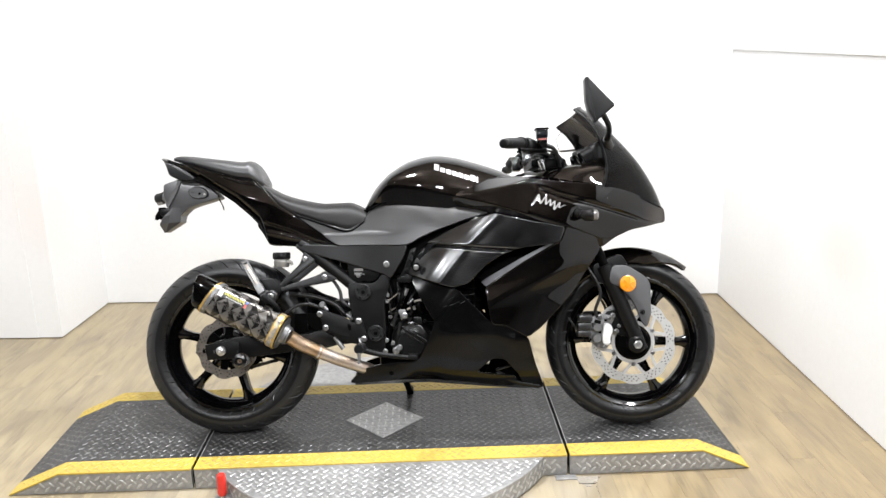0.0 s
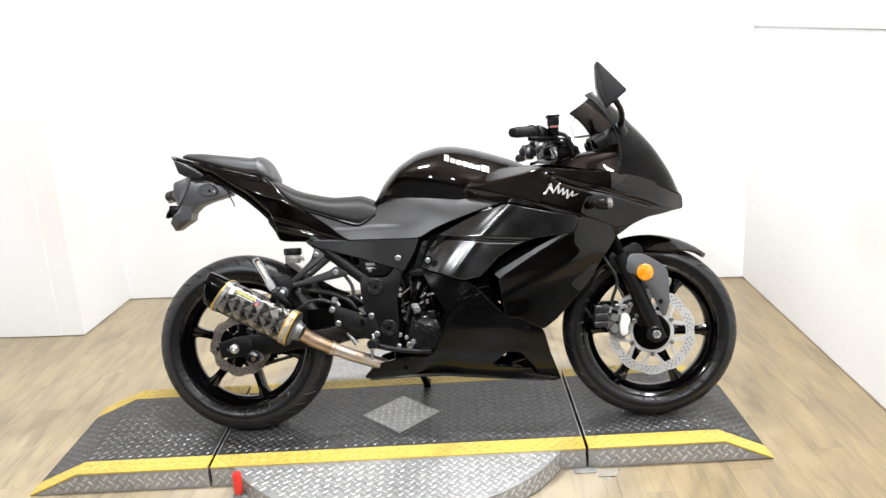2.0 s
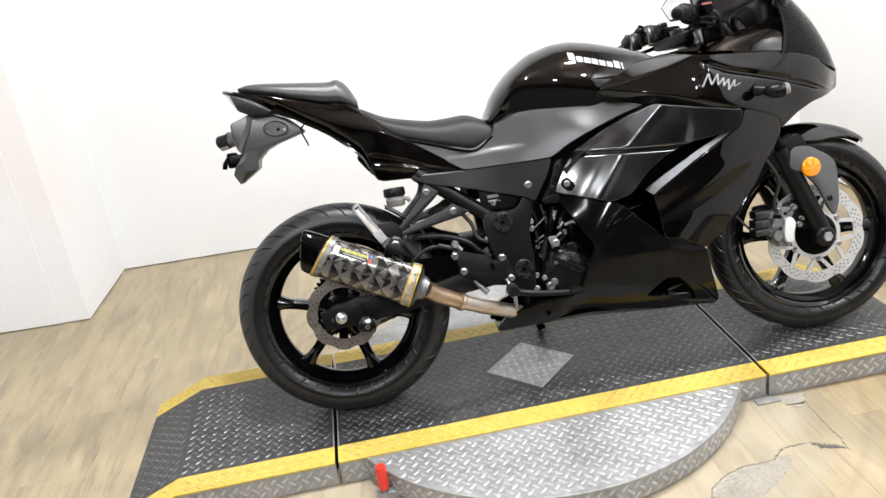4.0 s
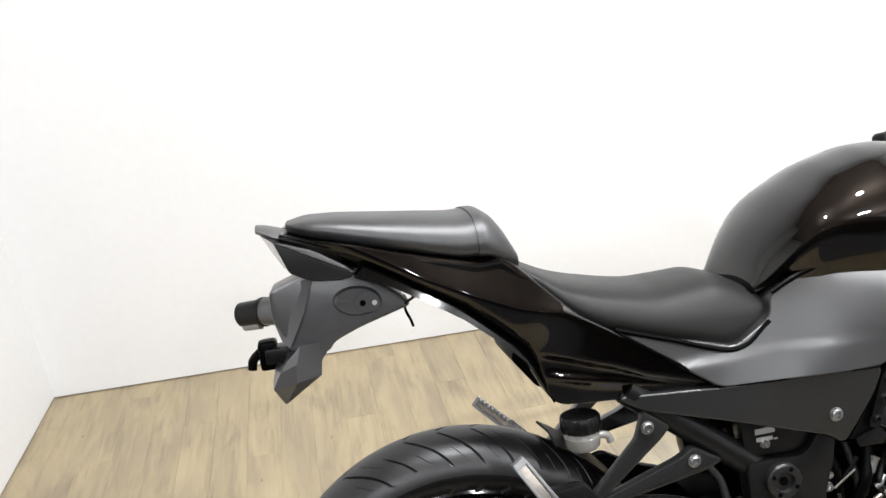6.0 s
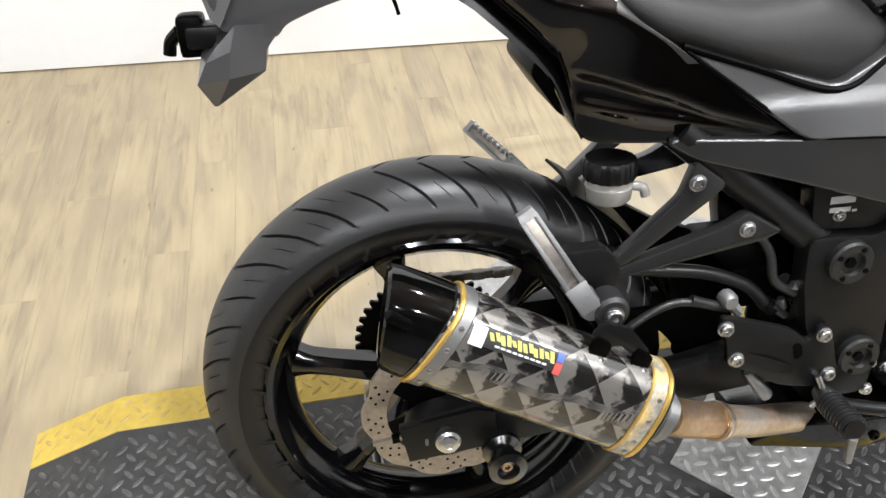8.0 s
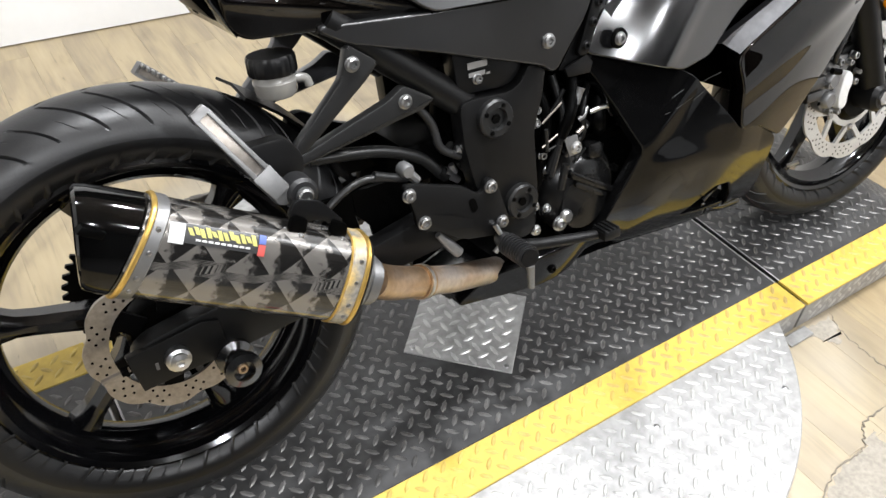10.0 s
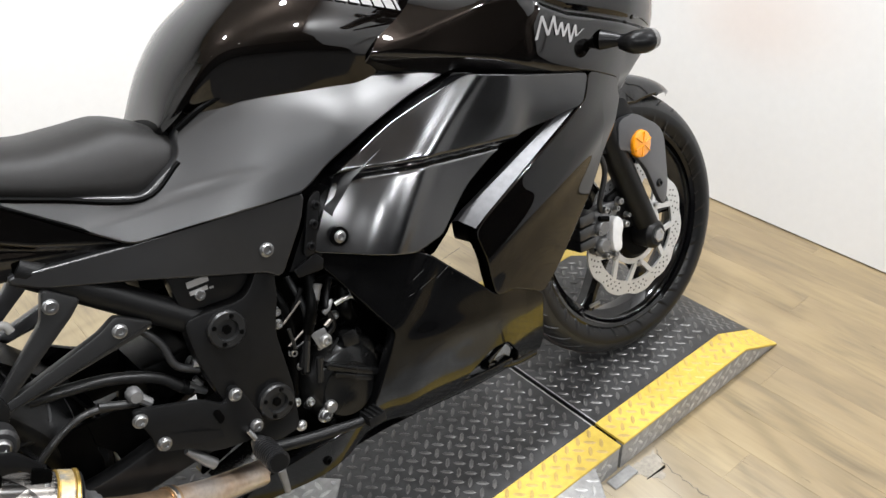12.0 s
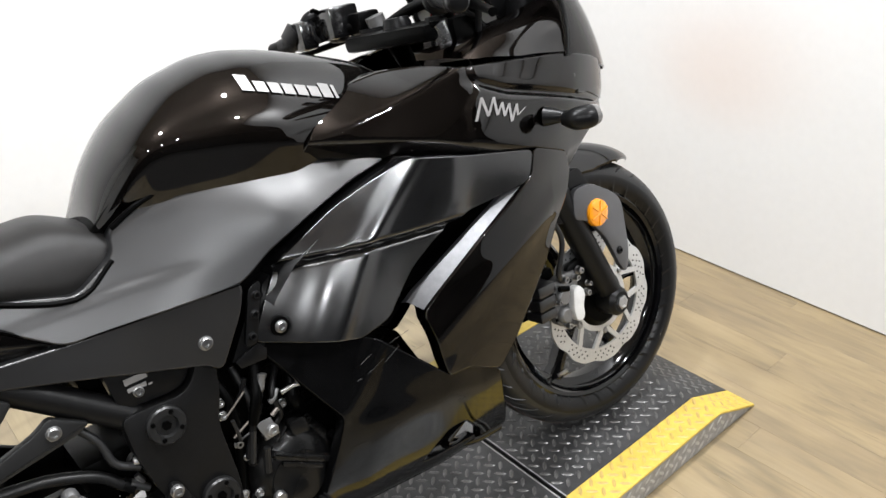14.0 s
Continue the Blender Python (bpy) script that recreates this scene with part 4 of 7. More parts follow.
part("disc_carrier", lathe([(0.0, -0.07), (0.045, -0.07), (0.05, -0.06), (0.05, -0.04)], 40, m=Matrix.Translation((-0.70, 0, 0.307))), DARK, rear_wheel)
bm = bmesh.new()
N = 42
ring0 = []
for k in range(N * 4):
    a = 2 * math.pi * k / (N * 4)
    q = 0.108 if k % 4 in (0, 1) else 0.1
    ring0.append((-0.70 + q * math.cos(a), 0.307 + q * math.sin(a)))
part("sprocket", prism(ring0, 0.078, 0.084, bm=bm), DARK, rear_wheel, "dark toothed chain sprocket")


def strand(z0, z1, z_end):
    bm = bmesh.new()
    a, b = Vector((-0.70, 0.081, z0)), Vector((-0.20, 0.081, z1))
    n = 34
    d = (b - a) / n
    for k in range(n):
        c = a + d * (k + 0.5)
        t = 0.008 if k % 2 else 0.0055
        m = Matrix.Translation(c) @ pose(0, 0, 0, 0, -math.degrees(math.atan2(d.z, d.x)))
        v0 = len(bm.verts)
        box(-0.0095, 0.0095, -t, t, -0.006, 0.006, 0.002, bm, 1)
        bm.verts.ensure_lookup_table()
        bmesh.ops.transform(bm, matrix=m, verts=bm.verts[v0:])
    return bm


part("chain", strand(0.41, 0.40, 0), STEEL, bike, "steel drive chain").data.materials[0] = material("oily_chain", (0.12, 0.11, 0.1), 0.4, metal=0.8, vary=0.3)
part("chain", strand(0.205, 0.33, 0), STEEL, bike, "steel drive chain").data.materials[0] = bpy.data.materials["oily_chain"]

# -- swingarm, axle, spools --
ARM = [(-0.752, 0.298), (-0.742, 0.332), (-0.65, 0.348), (-0.42, 0.352), (-0.25, 0.388), (-0.17, 0.385), (-0.15, 0.35), (-0.2, 0.322), (-0.34, 0.311), (-0.52, 0.288), (-0.65, 0.274), (-0.738, 0.274)]
part("swingarm", mirrored(prism(eased(ARM, 0.015), -0.118, -0.086, 0.004)), FRAME, bike, "black swingarm")
adj = part("adjuster_plate", prism([(-0.757, 0.326), (-0.662, 0.340), (-0.640, 0.334), (-0.636, 0.283), (-0.748, 0.273)], -0.124, -0.112, 0.002), FRAME, bike, "black axle adjuster plate")
part("adjuster_bolt", tube([(-0.790, -0.112, 0.300), (-0.755, -0.112, 0.304)], 0.004, segs=6), WORNSTEEL, adj)
part("adjuster_nut", tube([(-0.766, -0.112, 0.303), (-0.757, -0.112, 0.304)], 0.0065, segs=6), DARK, adj)
part("index_mark", box(-0.727, -0.723, -0.1252, -0.1238, 0.297, 0.307, 0), SATIN, adj)


def bolt_bm(x, y, z, r=0.008, h=0.006, socket=True):
    m = Matrix.Translation((x, y, z))
    prof = [(r * 1.25, 0.001), (r * 1.25, -0.001), (r, -0.0015), (r, -h + 0.0015), (r * 0.82, -h)]
    prof += [(r * 0.5, -h), (r * 0.46, -h + 0.004), (0.0, -h + 0.004)] if socket else [(0.0, -h)]
    return lathe(prof, 18, m=m)


def bolt(x, w, z, r=0.008, h=0.006, mat=None, name="bolt", parent=None):
    return part(name, bolt_bm(x, -w, z, r, h), mat or BOLT, parent or bike)


part("axle_nut", lathe([(0.024, 0.002), (0.024, -0.003), (0.016, -0.004), (0.016, -0.016), (0.012, -0.018), (0.012, -0.022), (0.005, -0.024), (0.0, -0.02)], 12, m=Matrix.Translation((-0.70, -0.118, 0.305))), STEEL, bike, "steel axle nut")
part("stand_spool", lathe([(0.025, 0.002), (0.025, -0.008), (0.016, -0.013), (0.016, -0.026), (0.024, -0.033), (0.024, -0.041), (0.014, -0.044), (0.0125, -0.034), (0.0, -0.034)], 28, m=Matrix.Translation((-0.632, -0.118, 0.272))), GLOSSPLASTIC, bike, "shiny black stand spool")
part("spool_bolt", bolt_bm(-0.632, -0.150, 0.272, 0.0075, 0.006), TITAN, bike, "brown steel bolt")

# -- silencer and exhaust pipe --
EX_A, EX_B = Vector((-0.482, -0.192, 0.368)), Vector((-0.722, -0.165, 0.492))
EX_D = (EX_B - EX_A).normalized()
EX_Y = (Vector((0, 1, 0)) - EX_D * EX_D.y).normalized()
EX_Z = EX_D.cross(EX_Y)
if EX_Z.z < 0:
    EX_Z = -EX_Z


def oval(along, hy, hz, n=64, power=2.6):
    c = EX_A + EX_D * along
    shear = 0.2 * min(1, max(0, along / 0.27))
    pts = []
    for k in range(n):
        a = 2 * math.pi * k / n
        ca, sa = math.cos(a), math.sin(a)
        up = hz * math.copysign(abs(sa) ** (2 / power), sa)
        pts.append(c - EX_D * up * shear + EX_Y * hy * math.copysign(abs(ca) ** (2 / power), ca) + EX_Z * up)
    return pts


LENGTH = (EX_B - EX_A).length
HY, HZ = 0.043, 0.057
rings = [oval(LENGTH * k / 8, HY, HZ) for k in range(9)]
bm = loft(rings, caps=True)
uv = bm.loops.layers.uv.new("weave")
for fc in bm.faces:
    for lp in fc.loops:
        d = lp.vert.co - EX_A
        a = math.atan2(d.dot(EX_Z) / HZ, d.dot(EX_Y) / HY)
        if a < 0 and fc.calc_center_median().dot(EX_Y) > EX_A.dot(EX_Y):
            a += 2 * math.pi if fc.calc_center_median().dot(EX_Z) > 9 else 0
        lp[uv].uv = (d.dot(EX_D), a * 0.055)
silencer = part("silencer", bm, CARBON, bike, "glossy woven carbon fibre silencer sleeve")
cap = []
for s, f in ((0.002, 1.0), (0.022, 0.99), (0.040, 0.97), (0.047, 0.93), (0.0495, 0.85), (0.048, 0.78), (0.02, 0.72)):
    # longer at its top than at its bottom
    cap.append([p + EX_D * s * 0.55 * (p - EX_A - EX_D * (LENGTH + s)).dot(EX_Z) / HZ for p in oval(LENGTH + s, HY * f, HZ * f)])
part("end_cap", loft(cap), GLOSS, silencer, "gloss black moulded end cap")
part("slot", prism([(-0.766, 0.536), (-0.758, 0.543), (-0.738, 0.528), (-0.744, 0.521)], -0.209, -0.19, 0.002), DARK, silencer)


def strap(at, wide, grow, mat, name):
    return part(name, loft([oval(at - wide / 2, HY + grow, HZ + grow), oval(at - wide / 2 + 0.0015, HY + grow + 0.0012, HZ + grow + 0.0012), oval(at + wide / 2 - 0.0015, HY + grow + 0.0012, HZ + grow + 0.0012), oval(at + wide / 2, HY + grow, HZ + grow)]), mat, silencer)


strap(LENGTH - 0.006, 0.006, 0.002, GOLD, "gold_ring")
strap(LENGTH - 0.016, 0.015, 0.0008, ALU, "clamp_band")
strap(0.004, 0.006, 0.002, GOLD, "gold_ring")
strap(0.016, 0.018, 0.0008, CLAMP, "clamp_band")
strap(0.0265, 0.003, 0.0010, GOLD, "gold_ring")
for at in (0.014, LENGTH - 0.016):
    for a in (215, 195, 175, 150):
        q = oval(at, HY + 0.002, HZ + 0.002, 360)[a]
        part("rivet", lathe([(0.0, -0.002), (0.0028, -0.001), (0.0034, 0.001)], 10, m=Matrix.Translation(q)), BOLT, silencer)
part("inlet_plate", loft([oval(-0.003, HY * 0.98, HZ * 0.98), oval(-0.01, HY * 0.7, HZ * 0.62), oval(-0.024, 0.027, 0.027), oval(-0.03, 0.027, 0.027)]), ALU, silencer, "grey metal inlet flange")
part("inlet_collar", loft([oval(-0.014, 0.030, 0.030), oval(-0.015, 0.031, 0.031), oval(-0.024, 0.031, 0.031), oval(-0.025, 0.026, 0.026)]), ALU, silencer)
e0 = EX_A - EX_D * 0.028
P1, P2, P3, P4 = (Vector(p) for p in ((-0.425, -0.176, 0.329), (-0.372, -0.156, 0.299), (-0.298, -0.128, 0.263), (-0.20, -0.088, 0.222)))
pipe = part("exhaust_pipe", tube([e0, P1, P1.lerp(P2, 0.5), P2], [0.0235, 0.0235, 0.0225, 0.022], segs=24), TITAN, bike, "heat-tinted bronze exhaust pipe")
part("pipe_joint", tube([P2.lerp(P1, 0.03), P2.lerp(P3, 0.14)], 0.0245, segs=24), TITAN, pipe)
part("pipe_clamp", tube([P2.lerp(P3, 0.02), P2.lerp(P3, 0.08)], 0.0255, segs=24), STEEL, pipe)
part("front_pipe", tube([P2, P2.lerp(P3, 0.5), P3, P4], [0.0215, 0.0205, 0.0205, 0.0205], segs=24), TITAN2, pipe, "pale heat-tinted steel pipe")


def on_sleeve(along, angle, lift=0.0):
    """A place on the sleeve: metres from its front, degrees from the top towards the outside."""
    a = radians(90 + angle)
    n = 2.6
    ca, sa = math.cos(a), math.sin(a)
    return (EX_A + EX_D * along + EX_Y * (HY + lift) * math.copysign(abs(ca) ** (2 / n), ca) + EX_Z * (HZ + lift) * math.copysign(abs(sa) ** (2 / n), sa))


def sleeve_patch(name, u0, u1, a0, a1, mat, lift=0.0008, slant=0.0, n=6):
    bm = bmesh.new()
    grid = [[bm.verts.new(on_sleeve(u0 + (u1 - u0) * i / n + slant * j / n, a0 + (a1 - a0) * j / n, lift)) for j in range(n + 1)] for i in range(n + 1)]
    for i in range(n):
        for j in range(n):
            bm.faces.new((grid[i][j], grid[i + 1][j], grid[i + 1][j + 1], grid[i][j + 1]))
    bmesh.ops.recalc_face_normals(bm, faces=bm.faces[:])
    if bm.faces[:][0].normal.dot(grid[0][0].co - EX_A - EX_D * u0) < 0:
        bmesh.ops.reverse_faces(bm, faces=bm.faces[:])
    return part(name, bm, mat, silencer)


sleeve_patch("badge", 0.135, 0.238, 44, 70, BADGE_BLACK)
sleeve_patch("badge_mark", 0.222, 0.238, 46, 72, BADGE_WHITE, 0.0014)
for k in range(12):
    sleeve_patch("badge_bar", 0.146 + 0.0063 * k, 0.1508 + 0.0063 * k, 46.5 + (0, 3, 1.5, 4)[k % 4], 60 + (1, -2, 0)[k % 3], BADGE_YELLOW, 0.0014, slant=-0.004, n=2)
for k in range(9):
    sleeve_patch("badge_bar", 0.150 + 0.0068 * k, 0.1552 + 0.0068 * k, 63.5, 66, BADGE_WHITE, 0.0014, n=2)
sleeve_patch("badge_mark", 0.133, 0.141, 58, 72, BADGE_RED, 0.0015)
sleeve_patch("badge_mark", 0.133, 0.141, 44, 57, BADGE_BLUE, 0.0015)

# hanger of the silencer
for tab_line in ([(-0.556, 0.462), (-0.536, 0.452), (-0.528, 0.470), (-0.546, 0.484)], [(-0.507, 0.442), (-0.487, 0.431), (-0.481, 0.447), (-0.500, 0.462)]):
    part("silencer_bracket", prism(eased(tab_line, 0.003), -0.206, -0.199, 0.0015), DARK, silencer)
part("bracket_bridge", prism(eased([(-0.552, 0.480), (-0.538, 0.498), (-0.508, 0.486), (-0.484, 0.452), (-0.498, 0.450), (-0.515, 0.466), (-0.534, 0.466)], 0.004), -0.204, -0.197, 0.0015), PLASTIC, silencer, "black silencer hanger plate")
bolt(-0.543, 0.207, 0.452, 0.005, 0.004, parent=silencer)
bolt(-0.494, 0.207, 0.43, 0.005, 0.004, parent=silencer)
part("rubber_mount", lathe([(0.0, 0.03), (0.02, 0.03), (0.02, 0.004), (0.016, 0.0), (0.0, 0.0)], 24, m=Matrix.Translation((-0.518, -0.175, 0.487))), RUBBER, bike)
bolt(-0.518, 0.178, 0.487, 0.009)

# -- frame --
part("rear_frame_rail", tube([(-0.43, -0.097, 0.662), (-0.238, -0.104, 0.504)], 0.021, segs=20), FRAME, bike, "black steel rear frame tube")
part("rear_frame_rail", tube([(-0.43, 0.097, 0.662), (-0.265, 0.102, 0.527)], 0.021, segs=20), FRAME, bike)
part("cross_tube", tube([(-0.43, -0.1, 0.65), (-0.43, 0.1, 0.65)], 0.012), FRAME, bike)
PLATE = [(-0.268, 0.520), (-0.25, 0.524), (-0.182, 0.520), (-0.163, 0.532), (-0.150, 0.556), (-0.120, 0.56), (-0.13, 0.50), (-0.146, 0.454), (-0.142, 0.36), (-0.150, 0.288), (-0.205, 0.285), (-0.222, 0.325), (-0.252, 0.400), (-0.265, 0.462)]
part("frame_plate", prism(eased(PLATE, 0.008), -0.128, -0.098, 0.003), FRAME, bike, "black pivot plate of the frame")
part("frame_plate", prism(eased(PLATE, 0.008), 0.098, 0.128, 0.003), FRAME, bike)
for x, z, w in ((-0.216, 0.491, 0.128), (-0.177, 0.352, 0.128)):
    capo = part("pivot_cap", lathe([(0.0275, 0.002), (0.0275, -0.009), (0.025, -0.012), (0.016, -0.012), (0.014, -0.006), (0.0, -0.006)], 36, m=Matrix.Translation((x, -w, z))), HANGER, bike, "round black pivot cap")
    part("hex_plug", lathe([(0.0, -0.009), (0.007, -0.009), (0.007, -0.005)], 6, m=Matrix.Translation((x, -w, z))), DARK, capo)
    for k in range(4):
        a = radians(60 + 90 * k)
        part("pin", lathe([(0.0, -0.0135), (0.003, -0.0135), (0.004, -0.011)], 10, m=Matrix.Translation((x + 0.0205 * math.cos(a), -w, z + 0.0205 * math.sin(a)))), DARK, capo)

# passenger footrest brackets
H1 = [(-0.414, 0.633), (-0.375, 0.603), (-0.392, 0.586), (-0.491, 0.511), (-0.520, 0.500), (-0.520, 0.516), (-0.500, 0.524), (-0.428, 0.592)]
H2 = [(-0.346, 0.566), (-0.301, 0.538), (-0.322, 0.528), (-0.481, 0.502), (-0.516, 0.494), (-0.512, 0.508), (-0.369, 0.552)]
hanger = part("footrest_hanger", prism(eased(H1, 0.004), -0.122, -0.106, 0.003), HANGER, bike, "satin black passenger footrest hanger")
part("hanger_arm", prism(eased(H2, 0.004), -0.124, -0.108, 0.003), HANGER, hanger)
part("hanger_foot", prism(eased([(-0.58, 0.543), (-0.51, 0.545), (-0.49, 0.51), (-0.505, 0.48), (-0.535, 0.47), (-0.55, 0.49), (-0.585, 0.53)], 0.008), -0.128, -0.106, 0.004), FRAME, hanger)
far_hanger = part("footrest_hanger", mirrored_copy(prism(eased(H1, 0.004), -0.122, -0.106, 0.003)), SATIN, bike)
part("hanger_arm", mirrored_copy(prism(eased(H2, 0.004), -0.124, -0.108, 0.003)), SATIN, far_hanger)
bolt(-0.411, 0.122, 0.608, 0.008)
bolt(-0.346, 0.124, 0.545, 0.008)


def footpeg(a, b, name, label):
    """Folded cast peg: a tapered bar with a long trough and a hinge block."""
    a, b = Vector(a), Vector(b)
    d = (b - a).normalized()
    u = (Vector((0, -1, 0.15)) - d * Vector((0, -1, 0.15)).dot(d)).normalized()
    v = d.cross(u)
    length = (b - a).length

    def bar(rows, mat, name_, parent, words="", shift=0.0):
        rings = []
        for f, hw, lo, hi in rows:
            c = a + d * length * f + v * shift
            rings.append([c + v * sx * hw + u * (lo if sy < 0 else hi) for sx, sy in ((-1, -1), (1, -1), (1, 1), (-1, 1))])
        bm = loft(rings)
        bmesh.ops.bevel(bm, geom=bm.edges[:], offset=0.0014, segments=2, profile=0.6, affect="EDGES")
        return part(name_, bm, mat, parent, words)

    peg = bar(((0.2, 0.0105, -0.012, 0.004), (0.97, 0.0085, -0.009, 0.003)), WORNSTEEL, name, bike, label)
    for sgn in (-1, 1):
        bar(((0.24, 0.0028, 0.0, 0.0125), (0.95, 0.0024, 0.0, 0.0105)), ALU, "rail", peg, shift=sgn * 0.0085)
    bar(((0.92, 0.0112, -0.010, 0.0115), (1.0, 0.0095, -0.008, 0.009)), ALU, "tip", peg)
    bar(((-0.02, 0.0115, -0.012, 0.0125), (0.25, 0.0130, -0.013, 0.0135)), ALU, "hinge_block", peg)
    return peg


footpeg((-0.546, -0.172, 0.500), (-0.610, -0.140, 0.606), "passenger_footrest", "folded cast aluminium passenger footrest")
lp = footpeg((-0.535, 0.175, 0.515), (-0.597, 0.245, 0.568), "passenger_footrest", "folded cast aluminium passenger footrest")
part("footrest_pivot", lathe([(0.0, -0.006), (0.012, -0.006), (0.014, 0.0), (0.014, 0.03)], 18, m=Matrix.Translation((-0.540, -0.165, 0.492))), ALU, bike)
for k in range(9):
    f = 0.2 + 0.085 * k
    c = Vector((-0.535, 0.175, 0.515)).lerp(Vector((-0.597, 0.245, 0.568)), f)
    part("tooth", box(c.x - 0.002, c.x + 0.002, c.y - 0.011, c.y + 0.011, c.z + 0.006, c.z + 0.014, 0.001, seg=1), STEEL, lp)

# brake fluid reservoir
res = part("fluid_reservoir", lathe([(0.0, -0.031), (0.022, -0.031), (0.0255, -0.027), (0.027, -0.012), (0.0255, -0.010), (0.0255, 0.0)], 32, m=Matrix.Translation((-0.497, -0.082, 0.612)) @ pose(0, 0, 0, 90)), MILKY, bike, "milky brake fluid reservoir")
prof = []
bm = bmesh.new()
n = 72
rings = [[Vector((-0.497 + q * (1 + (0.04 if (k // 2) % 2 else 0)) * math.cos(2 * math.pi * k / n), -0.082 + q * (1 + (0.04 if (k // 2) % 2 else 0)) * math.sin(2 * math.pi * k / n), z)) for k in range(n)]
         for q, z in ((0.028, 0.609), (0.029, 0.612), (0.029, 0.628), (0.027, 0.632))]
part("lid", loft(rings, bm=bm), PLASTIC, res, "black ribbed screw lid")
part("hose_stub", tube([(-0.476, -0.092, 0.600), (-0.463, -0.096, 0.598), (-0.459, -0.097, 0.588)], 0.0055), MILKY, res)


# heel guard and rider footrest
HEEL = [(-0.372, 0.438), (-0.355, 0.436), (-0.275, 0.408), (-0.254, 0.388), (-0.245, 0.392), (-0.241, 0.408), (-0.226, 0.407), (-0.219, 0.388), (-0.214, 0.372), (-0.203, 0.336), (-0.206, 0.320), (-0.226, 0.314), (-0.282, 0.325), (-0.322, 0.353), (-0.342, 0.360), (-0.356, 0.368), (-0.356, 0.392)]
heel = part("heel_guard", prism(eased(HEEL, 0.008), -0.138, -0.128, 0.003), FRAME, bike, "satin black heel guard plate")
part("heel_slot", prism(eased([(-0.272, 0.385), (-0.262, 0.388), (-0.256, 0.368), (-0.266, 0.362)], 0.003), -0.1392, -0.135), DARK, heel)
part("heel_fold", loft([[(-0.340, -0.1375, 0.372), (-0.342, -0.1375, 0.388)], [(-0.30, -0.1425, 0.352), (-0.30, -0.1425, 0.372)], [(-0.262, -0.1375, 0.340), (-0.262, -0.1375, 0.352)]], caps=False, closed=False), FRAME, heel)
for x, z in ((-0.363, 0.422), (-0.344, 0.375), (-0.233, 0.395), (-0.217, 0.334)):
    bolt(x, 0.138, z, 0.0082, 0.007)
part("brake_switch", tube([(-0.318, -0.125, 0.342), (-0.300, -0.125, 0.318), (-0.287, -0.126, 0.302)], [0.005, 0.0085, 0.0085]), ALU, bike, "silver brake light switch")
pegr = part("rider_footrest", tube([(-0.222, -0.138, 0.308), (-0.223, -0.16, 0.308), (-0.226, -0.215, 0.310)], [0.011, 0.0155, 0.0155], n=3), RUBBER, bike, "ribbed black rubber rider footrest")
for k in range(9):
    c = Vector((-0.2232, -0.162, 0.308)).lerp(Vector((-0.2258, -0.212, 0.310)), k / 8)
    d = Vector((-0.0026, -0.05, 0.002)).normalized()
    part("rib", tube([c - d * 0.0017, c + d * 0.0017], 0.0172, segs=18), RUBBER, pegr)
part("footrest_end", tube([(-0.2258, -0.213, 0.310), (-0.2262, -0.218, 0.3103)], 0.0135, segs=18), PLASTIC, pegr)
part("footrest_spike", tube([(-0.226, -0.217, 0.298), (-0.226, -0.218, 0.262)], [0.006, 0.0045]), ALU, pegr)
part("return_spring", tube([(-0.232, -0.142, 0.335), (-0.225, -0.15, 0.31), (-0.24, -0.15, 0.295)], 0.004), BOLT, bike)
pedal = part("brake_pedal", tube([(-0.222, -0.148, 0.298), (-0.16, -0.155, 0.283), (-0.085, -0.17, 0.275), (-0.05, -0.175, 0.272)], [0.010, 0.009, 0.008, 0.007]), FRAME, bike, "black brake pedal")
part("pedal_toe", box(-0.068, -0.036, -0.195, -0.163, 0.268, 0.283, 0.004), FRAME, pedal)
for k in range(4):
    part("toe_tooth", box(-0.066 + 0.008 * k, -0.062 + 0.008 * k, -0.194, -0.164, 0.283, 0.2865, 0.001, seg=1), FRAME, pedal)

# side stand on the far side, reaching the platform
stand = part("side_stand", tube([(-0.11, 0.10, 0.24), (-0.10, 0.18, 0.15), (-0.085, 0.275, 0.078)], 0.012), DARK, bike, "black side stand")
part("stand_foot", tube([(-0.085, 0.262, 0.0765), (-0.085, 0.30, 0.0865)], 0.013), DARK, stand)


# -- tank --
TANK_TOP = [(-0.212, 0.770), (-0.205, 0.795), (-0.177, 0.846), (-0.125, 0.899), (-0.06, 0.939), (0.011, 0.957), (0.063, 0.957), (0.12, 0.946), (0.2, 0.922), (0.27, 0.897), (0.305, 0.878), (0.34, 0.855)]
TANK_MID = [(-0.212, 0.764), (-0.195, 0.775), (-0.17, 0.80), (-0.13, 0.842), (-0.1, 0.850), (-0.01, 0.837), (0.08, 0.815), (0.2, 0.79), (0.34, 0.76)]
TANK_LOW = [(-0.212, 0.752), (-0.15, 0.782), (-0.1, 0.795), (0.0, 0.783), (0.08, 0.766), (0.34, 0.72)]
TANK_WIDE = [(-0.212, 0.075), (-0.19, 0.098), (-0.15, 0.122), (-0.1, 0.138), (0.0, 0.149), (0.08, 0.149), (0.2, 0.135), (0.30, 0.11), (0.34, 0.095)]
TANK_POW = 1.82


